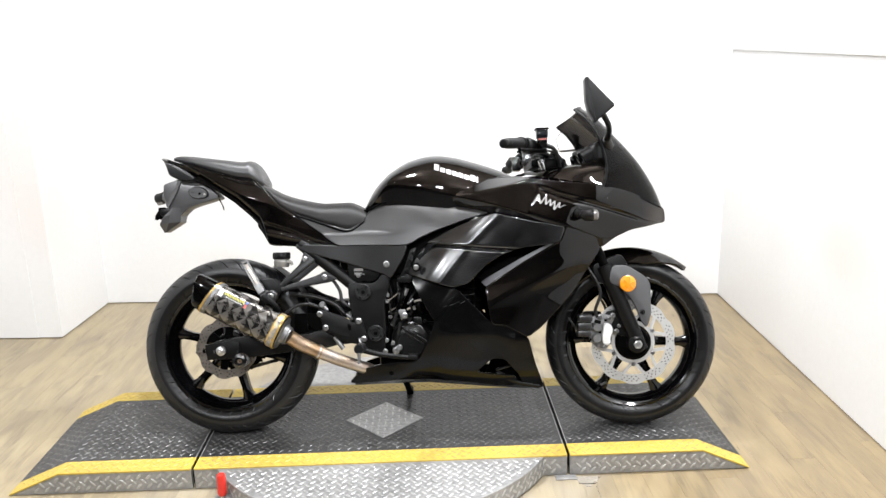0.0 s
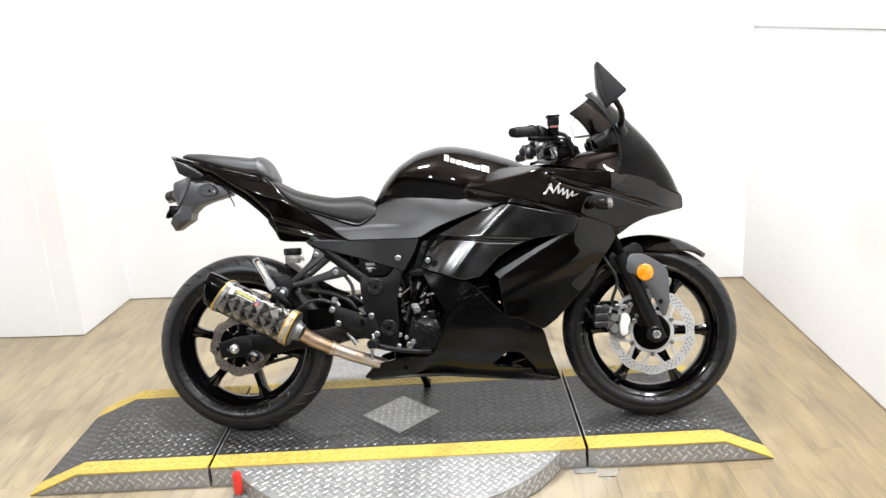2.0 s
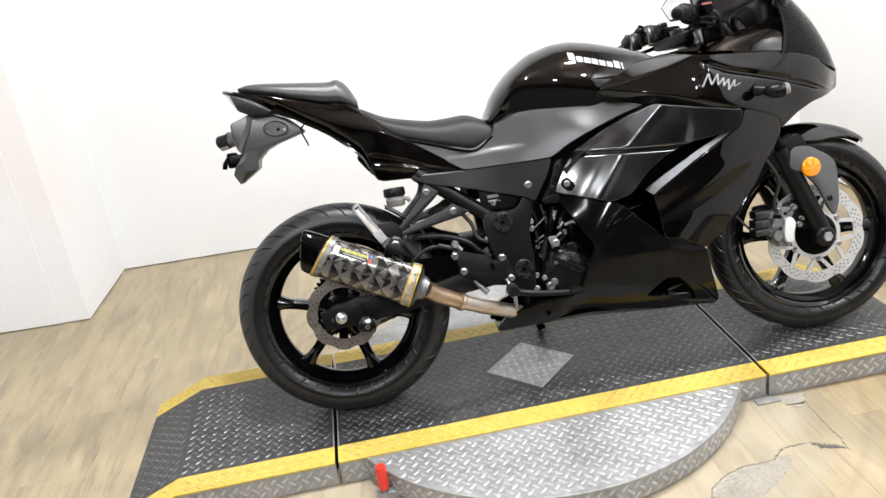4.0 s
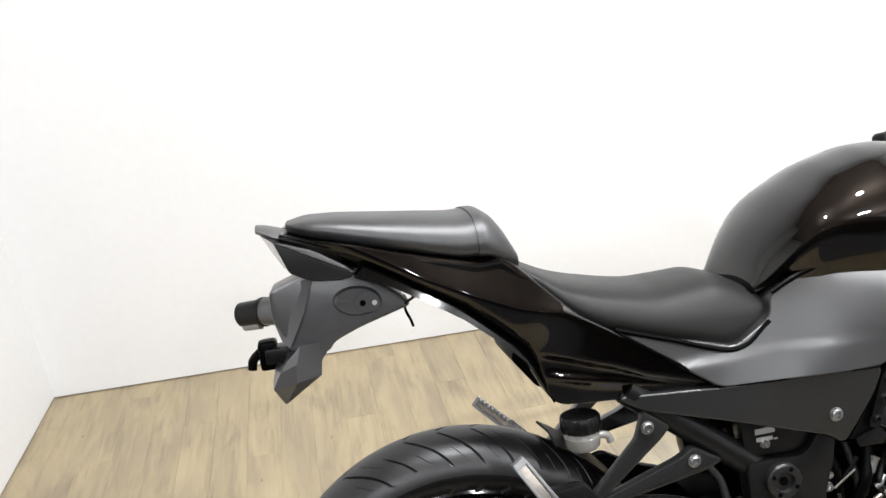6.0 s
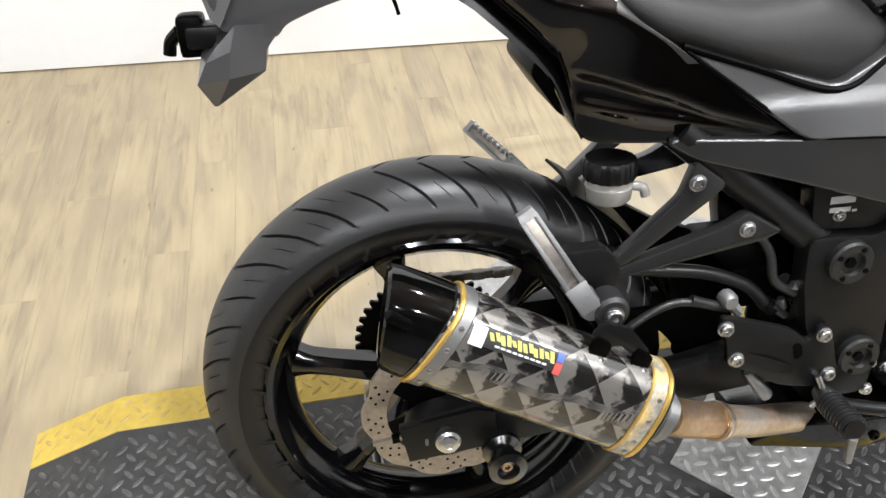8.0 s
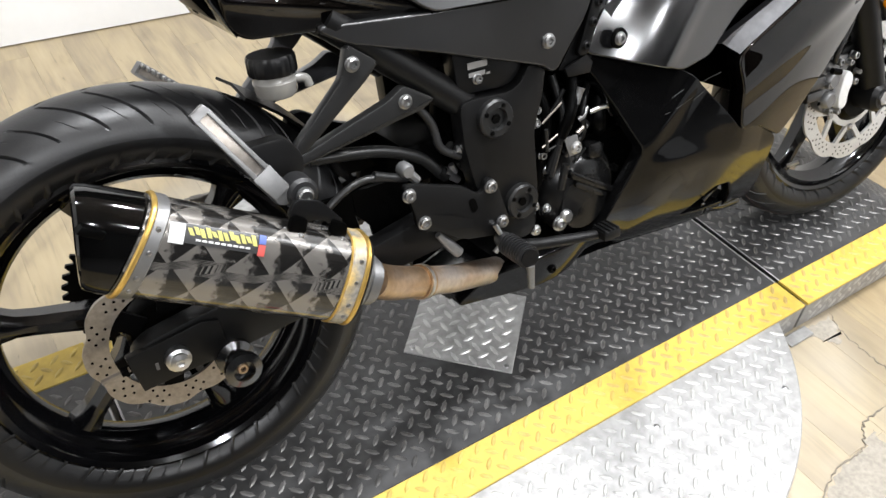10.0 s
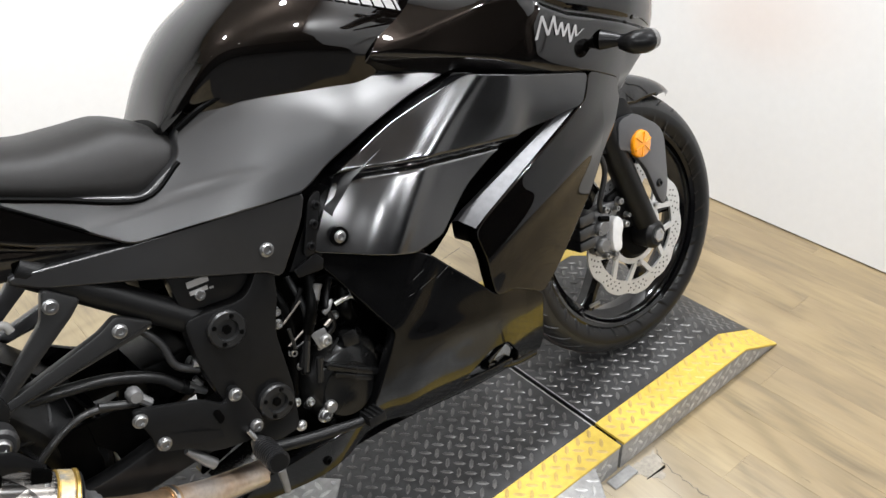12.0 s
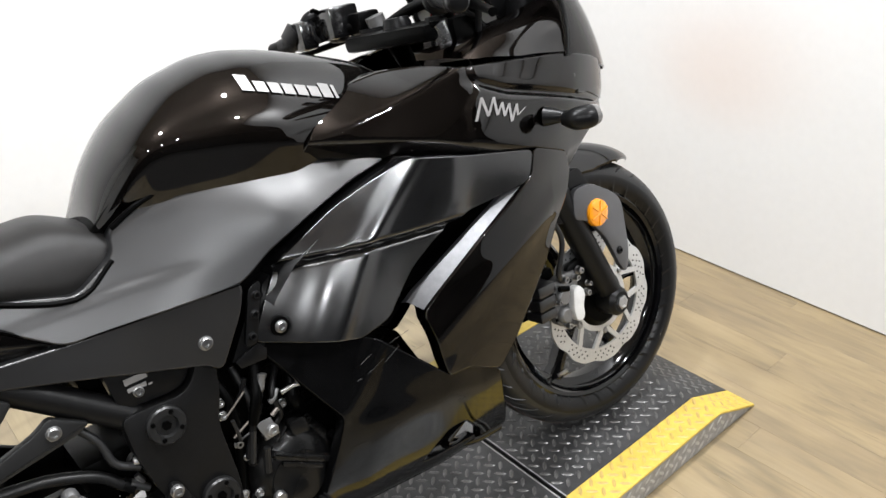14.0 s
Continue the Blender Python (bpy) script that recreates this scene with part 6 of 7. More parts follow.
scrawl = [(0.352, 0.766), (0.372, 0.799), (0.376, 0.768), (0.396, 0.794), (0.394, 0.765), (0.410, 0.782), (0.408, 0.760), (0.424, 0.777), (0.420, 0.748), (0.440, 0.772), (0.436, 0.754), (0.456, 0.762)]
for (x0, z0), (x1, z1) in zip(scrawl, scrawl[1:]):
    cells.append([(x0 - 0.0028, z0), (x0 + 0.0028, z0), (x1 + 0.0028, z1), (x1 - 0.0028, z1)])
blocks("cowl_badge", cells, lambda x, z: float(cowl_fn(x, z)) + 0.0035, SILVER, upper_cowl, 0.0015)

INNER_W = [(-0.06, 0.543, 0.168), (-0.032, 0.571, 0.172), (0.0, 0.657, 0.164), (0.04, 0.53, 0.186), (0.1, 0.70, 0.169), (0.206, 0.74, 0.186), (0.15, 0.6, 0.186), (0.3, 0.65, 0.200), (0.05, 0.60, 0.181), (0.327, 0.717, 0.214), (0.443, 0.648, 0.222), (0.455, 0.69, 0.2235), (0.316, 0.63, 0.197), (0.249, 0.608, 0.191), (0.17, 0.55, 0.184)]
INNER = [(0.225, 0.741), (0.160, 0.721), (0.100, 0.698), (0.005, 0.652), (-0.030, 0.605), (-0.064, 0.552), (0.080, 0.505), (0.135, 0.515), (0.166, 0.546), (0.196, 0.576), (0.249, 0.608), (0.316, 0.630), (0.436, 0.643), (0.4535, 0.690), (0.327, 0.716)]


def inner_fold(x, z):
    """Upper leaf set over the lower one, each with long waves that run up towards the front."""
    line = np.interp(x, [0.0, 0.014, 0.112, 0.206, 0.288, 0.33], [0.648, 0.647, 0.638, 0.629, 0.622, 0.618])
    leaf = (0.007 * edge_step(z - line, 0.0022) - 0.012 * np.exp(-((z - line + 0.004) / 0.0045) ** 2)) * edge_step(0.31 - x, 0.01)
    ridge = np.interp(z, [0.50, 0.64, 0.74], [-0.015, 0.090, 0.200])
    wave = 0.004 - 0.44 * soft_ramp(ridge - x, 0.014) + 0.24 * soft_ramp(ridge - x - 0.045, 0.010) + 0.004 * np.exp(-((x - ridge - 0.045) / 0.02) ** 2) * edge_step(0.29 - x, 0.03)
    return leaf + wave


inner_cowl = panel("inner_cowl", INNER, INNER_W, GLOSSPLASTIC, bike, "shiny black inner cowling panel", edge=0.003, depth=0.03, step=0.0034, cut=0.006, sides=(-1, 1), crease=inner_fold)
# flat dark disc in place of the shaded hollow round the bolt
part("bolt_recess", lathe([(0.0, -0.001), (0.014, -0.001), (0.015, 0.002)], 24, m=Matrix.Translation((-0.034, -0.1775, 0.571))), DARK, inner_cowl)
bolt(-0.034, 0.178, 0.571, 0.0075, 0.006, parent=inner_cowl)
MID = [(0.460, 0.691), (0.562, 0.655), (0.572, 0.615), (0.528, 0.552), (0.482, 0.478), (0.432, 0.425), (0.375, 0.366), (0.330, 0.333), (0.255, 0.376), (0.212, 0.379), (0.195, 0.495), (0.215, 0.512), (0.33, 0.585), (0.445, 0.647)]


def mid_fold(x, z):
    return 0.006 * np.exp(-((z - np.interp(x, [0.2, 0.5], [0.45, 0.58])) / 0.03) ** 2)


mid_cowl = panel("middle_cowl", MID, [(x, z, w + 0.002) for x, z, w in COWL_W], METALLIC, bike, "dark metallic middle cowling", edge=0.003, depth=0.025, step=0.006, cut=0.006, sides=(-1, 1), crease=mid_fold)
# black sheets added behind the duct slots, in place of their dark depth
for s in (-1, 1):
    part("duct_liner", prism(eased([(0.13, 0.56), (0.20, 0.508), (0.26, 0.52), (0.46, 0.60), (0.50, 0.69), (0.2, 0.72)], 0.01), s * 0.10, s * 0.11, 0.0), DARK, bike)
# black sheets added on the far side, blocking the view through the openings
part("far_liner", prism(eased([(0.05, 0.72), (0.5, 0.72), (0.5, 0.58), (0.34, 0.43), (0.15, 0.39), (0.03, 0.5)], 0.01), 0.115, 0.12), DARK, bike, "black sheet added inside the far cowling")
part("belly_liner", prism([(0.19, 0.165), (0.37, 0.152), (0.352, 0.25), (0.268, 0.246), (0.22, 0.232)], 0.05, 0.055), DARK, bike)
# lip of the air duct: a face that turns inwards from the slot's front edge
for s in (-1, 1):
    bm = bmesh.new()
    edge_line = [(0.446, 0.648, 0.221), (0.40, 0.624, 0.220), (0.33, 0.585, 0.215), (0.265, 0.544, 0.206), (0.217, 0.514, 0.199), (0.197, 0.499, 0.195)]
    outer = [(x - 0.0022, z + 0.0034, w) for x, z, w in edge_line]
    inner = [(x - 0.004 - 0.012 * f, z + 0.006 + 0.012 * f, w - 0.009 - 0.015 * f) for (x, z, w), f in zip(edge_line, (0, 0.3, 0.55, 0.8, 1.0, 1.0))]
    low = [(x + 0.002, z - 0.006, w - 0.02) for x, z, w in inner]
    rows = [[bm.verts.new((x, s * w, z)) for x, z, w in r] for r in (outer, inner, low)]
    for r0, r1 in zip(rows, rows[1:]):
        for i in range(5):
            bm.faces.new((r0[i], r0[i + 1], r1[i + 1], r1[i]))
    bmesh.ops.recalc_face_normals(bm, faces=bm.faces[:])
    lip = part("duct_lip", bm, LITLIP, mid_cowl, "dark lip of the air duct, paled for the light on it")
LOW_W = [(-0.06, 0.543, 0.15), (-0.02, 0.48, 0.168), (0.04, 0.53, 0.178), (0.208, 0.381, 0.20), (0.026, 0.389, 0.172), (0.12, 0.45, 0.196), (0.30, 0.36, 0.184), (0.378, 0.142, 0.082), (-0.25, 0.175, 0.09), (-0.127, 0.218, 0.138), (0.0, 0.2, 0.126), (0.2, 0.2, 0.120), (0.15, 0.3, 0.157), (0.1, 0.34, 0.172)]
LOWER = [(-0.063, 0.545), (0.085, 0.500), (0.105, 0.488), (0.212, 0.376), (0.255, 0.372), (0.330, 0.328), (0.352, 0.245), (0.390, 0.145), (0.322, 0.150), (0.303, 0.202), (0.254, 0.258), (0.214, 0.262), (0.185, 0.240), (0.156, 0.213), (0.172, 0.206), (0.25, 0.196), (0.290, 0.192), (0.300, 0.156), (0.231, 0.160), (0.077, 0.184), (-0.046, 0.208), (-0.132, 0.192), (-0.272, 0.180), (-0.228, 0.226), (-0.129, 0.250), (-0.052, 0.250), (-0.028, 0.265), (0.010, 0.345), (0.025, 0.388), (-0.022, 0.470)]


def low_fold(x, z):
    """The lower half stands proud of the upper one, with a ledge between."""
    line = np.interp(x, [0.02, 0.028, 0.098, 0.178, 0.221, 0.29], [0.385, 0.383, 0.364, 0.351, 0.352, 0.33])
    ledge = 0.011 * edge_step(line - z, 0.009) * edge_step(x - 0.03, 0.012)
    wave = 0.007 * np.exp(-((x - 0.07 - 0.9 * (z - 0.44)) / 0.03) ** 2) * edge_step(z - line, 0.01)
    under = np.interp(x, [-0.27, -0.132, -0.046, 0.077, 0.231, 0.39], [0.18, 0.192, 0.208, 0.184, 0.16, 0.145])
    tilt = -0.13 * soft_ramp(z - line - 0.01, 0.006)
    return ledge + wave + tilt - (0.34 * soft_ramp(under + 0.060 - z, 0.012) + 0.6 * soft_ramp(under + 0.012 - z, 0.004)) * edge_step(x + 0.06, 0.02)


lower_cowl = panel("lower_cowl", LOWER, LOW_W, LOWPLASTIC, bike, "scuffed shiny black lower cowling", edge=0.003, depth=0.02, step=0.004, cut=0.006, sides=(-1, 1), crease=low_fold)
bolt(-0.127, 0.139, 0.218, 0.006, 0.004, DARK)
# pale scratches on the upper part of the lower cowling
low_fn = spline_over(LOW_W)
random.seed(23)
for k in range(6):
    x0, z0 = random.uniform(0.035, 0.13), random.uniform(0.405, 0.478)
    run, rise, thick = random.uniform(0.008, 0.040), random.uniform(0.15, 0.75), random.uniform(0.0003, 0.0006)
    cuts = [(x0 + run * f, z0 + run * rise * f) for f in (0, 0.5, 1)]
    cells = [[(a[0], a[1] + thick), (b[0], b[1] + thick), (b[0], b[1] - thick * 0.3), (a[0], a[1] - thick * 0.3)] for a, b in zip(cuts, cuts[1:])]
    blocks("scratch", cells, lambda x, z: float(low_fn(x, z)) + float(low_fold(np.array(x), np.array(z))), SCRATCH, lower_cowl, 0.0012)
part("belly_strut", tube([(0.225, -0.118, 0.215), (0.30, -0.10, 0.232), (0.36, -0.09, 0.228)], 0.006), GLOSS, lower_cowl)
part("belly_strut", tube([(0.225, -0.108, 0.205), (0.30, -0.088, 0.168), (0.375, -0.07, 0.15)], 0.010), GLOSS, lower_cowl)
rings = []
for x, w, z in ((-0.26, 0.06, 0.17), (-0.13, 0.1, 0.178), (0.0, 0.1, 0.178), (0.2, 0.09, 0.158), (0.33, 0.075, 0.146), (0.378, 0.06, 0.145)):
    rings.append([(x, -w, z + 0.01), (x, -w * 0.6, z - 0.008), (x, 0, z - 0.012), (x, w * 0.6, z - 0.008), (x, w, z + 0.01), (x, 0, z + 0.015)])
part("belly_pan", loft(rings), GLOSSPLASTIC, bike, "black belly pan")
# black strip between side cover and inner panel
STRIP = [(0.232, 0.748, 0.17), (0.165, 0.722, 0.16), (0.09, 0.690, 0.15), (0.0, 0.642, 0.14), (-0.045, 0.615, 0.132), (-0.07, 0.575, 0.128), (-0.10, 0.53, 0.126)]
STRIP2 = [(0.25, 0.738, 0.18), (0.17, 0.712, 0.17), (0.10, 0.683, 0.165), (0.02, 0.64, 0.158), (-0.02, 0.60, 0.15), (-0.04, 0.56, 0.142), (-0.06, 0.52, 0.135)]
bm = loft([[(x, -w, z), (x2, -w2, z2), (x2, -w2 + 0.06, z2), (x, -w + 0.06, z)] for (x, z, w), (x2, z2, w2) in zip(STRIP, STRIP2)])
part("vent_strip", bm, PLASTIC, bike, "black plastic vent strip")
tab = part("mount_tab", prism(eased([(-0.052, 0.632), (-0.03, 0.638), (-0.062, 0.548), (-0.082, 0.55)], 0.005), -0.146, -0.138, 0.002), PLASTIC, bike)
for x, z in ((-0.044, 0.618), (-0.054, 0.592), (-0.067, 0.562)):
    bolt(x, 0.146, z, 0.006, 0.004, PLASTIC, parent=tab)
part("mount_tab", prism([(-0.1, 0.535), (-0.062, 0.548), (-0.05, 0.535), (-0.055, 0.52), (-0.095, 0.522)], -0.142, -0.137, 0.001), PLASTIC, bike)


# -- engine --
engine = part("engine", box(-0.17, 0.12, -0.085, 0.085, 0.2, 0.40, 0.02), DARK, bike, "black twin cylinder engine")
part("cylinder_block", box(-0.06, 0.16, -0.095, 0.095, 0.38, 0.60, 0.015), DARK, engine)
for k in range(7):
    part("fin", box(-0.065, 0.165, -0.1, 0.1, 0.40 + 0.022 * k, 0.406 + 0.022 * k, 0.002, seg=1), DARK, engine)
mc = Matrix.Translation((-0.052, -0.085, 0.325))
cover = part("clutch_cover", lathe([(0.074, 0.0), (0.074, -0.02), (0.068, -0.030), (0.062, -0.036), (0.058, -0.040), (0.05, -0.046), (0.0, -0.049)], 48, m=mc), ENGINE, engine, "satin black round clutch cover")
part("cover_ridge", prism(eased([(-0.090, 0.376), (0.004, 0.320), (0.002, 0.308), (-0.088, 0.362)], 0.003), -0.141, -0.115, 0.003), ENGINE, cover)
part("cover_ridge", prism(eased([(-0.078, 0.354), (-0.013, 0.315), (-0.016, 0.307), (-0.080, 0.345)], 0.003), -0.139, -0.12, 0.002), ENGINE, cover)
part("cover_plate", lathe([(0.046, 0.0), (0.044, -0.006), (0.0, -0.008)], 36, m=Matrix.Translation((-0.058, -0.128, 0.312))), ENGINE, cover)
for a in range(0, 360, 45):
    x, z = -0.052 + 0.074 * math.cos(radians(a + 12)), 0.325 + 0.074 * math.sin(radians(a + 12))
    part("cover_bolt", bolt_bm(x, -0.112, z, 0.0055, 0.008), PLASTIC, cover)
bolt(-0.109, 0.135, 0.292, 0.010, 0.008, parent=engine)
bolt(-0.147, 0.125, 0.289, 0.007, 0.006, STEEL, parent=engine)
bolt(-0.142, 0.118, 0.325, 0.006, 0.005, STEEL, parent=engine)
part("oil_plug", lathe([(0.0, -0.01), (0.008, -0.01), (0.011, -0.006), (0.011, 0.0)], 8, m=Matrix.Translation((-0.098, -0.135, 0.302))), STEEL, engine)
# dark block added to fill the gap behind the cylinders
part("gearbox", box(-0.20, -0.05, -0.075, 0.075, 0.38, 0.58, 0.015), DARK, engine)
# hoses, cables and fittings between frame and cowling
HOSES = [([(-0.135, -0.10, 0.53), (-0.12, -0.12, 0.47), (-0.125, -0.115, 0.40), (-0.14, -0.11, 0.33)], 0.008, DARK), ([(-0.10, -0.11, 0.52), (-0.095, -0.13, 0.45), (-0.12, -0.125, 0.38)], 0.006, PLASTIC),
         ([(-0.07, -0.12, 0.51), (-0.085, -0.135, 0.47), (-0.10, -0.13, 0.43)], 0.009, DARK), ([(-0.03, -0.11, 0.50), (-0.06, -0.13, 0.46), (-0.055, -0.125, 0.42), (-0.09, -0.12, 0.40)], 0.005, PLASTIC),
         ([(-0.02, -0.12, 0.47), (-0.03, -0.13, 0.44), (-0.02, -0.12, 0.42)], 0.012, DARK), ([(-0.145, -0.105, 0.45), (-0.11, -0.12, 0.47), (-0.09, -0.125, 0.50)], 0.004, PLASTIC),
         ([(0.0, -0.13, 0.44), (-0.02, -0.138, 0.46), (-0.045, -0.13, 0.455)], 0.004, STEEL)]
for pts, r, mt in HOSES:
    part("hose", tube(pts, r, segs=12), mt, engine)
part("cable_ferrule", tube([(-0.067, -0.135, 0.499), (-0.070, -0.135, 0.492), (-0.076, -0.135, 0.477)], [0.0075, 0.0062, 0.0058], segs=12), ALU, engine, "grey metal cable ferrule")
part("cable_sheath", tube([(-0.076, -0.135, 0.478), (-0.083, -0.135, 0.464), (-0.091, -0.135, 0.446)], 0.0055, segs=10), HANGER, engine)
for f in (0.62, 0.74, 0.86, 0.98):
    x, z = -0.076 - 0.015 * f, 0.478 - 0.032 * f
    part("sheath_ring", tube([(x, -0.135, z), (x - 0.0012, -0.135, z - 0.0026)], 0.0068, segs=10), PLASTIC, engine)
for p, q, r, mt in (((-0.092, 0.444), (-0.133, 0.422), 0.0018, WORNSTEEL), ((-0.084, 0.427), (-0.125, 0.414), 0.0020, HANGER), ((-0.099, 0.484), (-0.132, 0.459), 0.0016, WORNSTEEL), ((-0.077, 0.418), (-0.089, 0.395), 0.0024, WORNSTEEL), ((-0.055, 0.401), (-0.070, 0.382), 0.0018, HANGER), ((-0.128, 0.450), (-0.124, 0.414), 0.0030, HANGER), ((-0.104, 0.420), (-0.118, 0.372), 0.0050, HANGER), ((-0.092, 0.385), (-0.100, 0.345), 0.0060, HANGER)):
    part("control_rod", tube([(p[0], -0.132, p[1]), (q[0], -0.128, q[1])], r, segs=8), mt, engine)
part("hook", tube([(-0.067, -0.13, 0.449), (-0.060, -0.132, 0.453), (-0.049, -0.13, 0.464)], [0.0045, 0.0045, 0.0025], segs=8), ALU, engine)
part("hook", tube([(-0.070, -0.131, 0.428), (-0.058, -0.131, 0.435)], 0.0038, segs=8), WORNSTEEL, engine)
part("sensor_box", prism(eased([(-0.050, 0.404), (-0.022, 0.404), (-0.018, 0.376), (-0.048, 0.380)], 0.004), -0.134, -0.105, 0.003), ENGINE, engine, "black sensor housing")
part("cable_bracket", prism([(-0.1, 0.43), (-0.075, 0.43), (-0.068, 0.40), (-0.09, 0.398)], -0.138, -0.135, 0.001), ALU, engine)
bolt(-0.078, 0.138, 0.41, 0.008, 0.006, STEEL, parent=engine)
for x, z in ((-0.134, 0.478), (-0.136, 0.458), (-0.126, 0.405), (-0.122, 0.381), (-0.045, 0.433), (-0.120, 0.315)):
    bolt(x, 0.118, z, 0.006, 0.006, STEEL, parent=engine)
part("throttle_body", tube([(-0.14, -0.05, 0.56), (-0.06, -0.05, 0.58)], 0.035), DARK, engine)
part("air_box", box(-0.30, -0.02, -0.085, 0.085, 0.56, 0.70, 0.02), DARK, bike, "black air box")
part("radiator", box(0.355, 0.385, -0.10, 0.10, 0.37, 0.60, 0.006), DARK, bike, "black radiator")
part("shock", tube([(-0.225, 0.0, 0.33), (-0.205, 0.0, 0.55)], 0.028), DARK, bike, "black rear shock absorber")
# rear brake hose, hydraulic cylinder and rubber hose behind the heel guard
part("brake_hose", tube([(-0.49, -0.118, 0.41), (-0.484, -0.12, 0.423), (-0.447, -0.12, 0.447), (-0.414, -0.12, 0.455), (-0.377, -0.12, 0.446)], 0.0050, segs=10), HANGER, bike, "black rear brake hose")
part("hose_end", tube([(-0.402, -0.12, 0.457), (-0.372, -0.12, 0.445), (-0.354, -0.12, 0.440)], 0.0062, segs=10), HANGER, bike)
part("banjo_fitting", lathe([(0.0, -0.012), (0.008, -0.012), (0.011, -0.006), (0.011, 0.006), (0.0, 0.006)], 10, m=Matrix.Translation((-0.356, -0.12, 0.452))), ALU, bike)
part("hose_union", tube([(-0.357, -0.122, 0.452), (-0.340, -0.122, 0.432)], [0.008, 0.0065], segs=8), ALU, bike, "grey metal hose union")
part("drain_hose", tube([(-0.47, -0.08, 0.486), (-0.425, -0.09, 0.484), (-0.368, -0.09, 0.472), (-0.315, -0.09, 0.447), (-0.286, -0.09, 0.416)], 0.0085, segs=12), HANGER, bike, "black rubber hose")
part("hose_joint", tube([(-0.288, -0.09, 0.421), (-0.276, -0.09, 0.408)], 0.0098, segs=10), FRAME, bike)
part("hose_nipple", tube([(-0.280, -0.092, 0.417), (-0.258, -0.092, 0.397)], [0.0075, 0.0055], segs=10), STEEL, bike, "bright metal hose nipple")
part("hose_nipple", tube([(-0.268, -0.092, 0.424), (-0.262, -0.092, 0.410)], 0.005, segs=8), STEEL, bike)
part("elbow", tube([(-0.268, -0.09, 0.452), (-0.256, -0.09, 0.437), (-0.246, -0.09, 0.418), (-0.234, -0.09, 0.404)], [0.008, 0.0095, 0.0095, 0.008], segs=12), HANGER, bike, "black rubber elbow")
for f in (0.25, 0.5, 0.75):
    part("elbow_band", tube([(-0.262 + 0.026 * f, -0.09, 0.443 - 0.036 * f), (-0.259 + 0.026 * f, -0.09, 0.439 - 0.036 * f)], 0.0108, segs=12), DARK, bike)
part("stay", prism(eased([(-0.230, 0.420), (-0.212, 0.410), (-0.196, 0.411), (-0.196, 0.398), (-0.214, 0.398), (-0.232, 0.408)], 0.002), -0.094, -0.090, 0.001), ALU, bike, "grey metal stay")
part("link_rod", tube([(-0.240, -0.10, 0.386), (-0.208, -0.10, 0.393)], 0.0032, segs=8), STEEL, bike)
part("cable", tube([(-0.335, -0.09, 0.55), (-0.30, -0.1, 0.50), (-0.29, -0.105, 0.46), (-0.262, -0.108, 0.44)], 0.006, segs=10), RUBBER, bike)
part("cable_joint", tube([(-0.268, -0.108, 0.452), (-0.248, -0.11, 0.446)], 0.006, segs=10), STEEL, bike)
part("linkage", box(-0.33, -0.25, -0.07, 0.07, 0.40, 0.46, 0.01), DARK, bike)
# black sheets added to darken the view past the swingarm, all but a gap
for line in ([(-0.46, 0.42), (-0.417, 0.42), (-0.4165, 0.384), (-0.413, 0.360), (-0.42, 0.33), (-0.46, 0.34)],
             [(-0.4165, 0.42), (-0.32, 0.42), (-0.32, 0.33), (-0.393, 0.345), (-0.395, 0.360), (-0.405, 0.373), (-0.4155, 0.385)]):
    part("arm_cover", prism(line, -0.0735, -0.066), DARK, bike, "black filler sheet with a gap")
for line in ([(-0.455, 0.50), (-0.43, 0.512), (-0.38, 0.480), (-0.325, 0.460), (-0.305, 0.435), (-0.30, 0.392), (-0.40, 0.392), (-0.43, 0.44)],
             [(-0.352, 0.394), (-0.30, 0.394), (-0.27, 0.30), (-0.35, 0.335)], [(-0.41, 0.366), (-0.351, 0.366), (-0.351, 0.338), (-0.40, 0.345)]):
    part("chain_guard", prism(eased(line, 0.008), 0.045, 0.062, 0.003), DARK, bike, "black plastic chain guard")
part("rear_hugger", loft([[(-0.70 + q * math.cos(radians(a)), y, 0.307 + q * math.sin(radians(a))) for q, y in ((0.322, -0.06), (0.327, 0.0), (0.322, 0.06), (0.318, 0.06), (0.323, 0.0), (0.318, -0.06))] for a in range(18, 62, 4)]), DARK, bike)


# -- front end --
def fork_x(z):
    return 0.715 - (z - 0.285) * 0.415


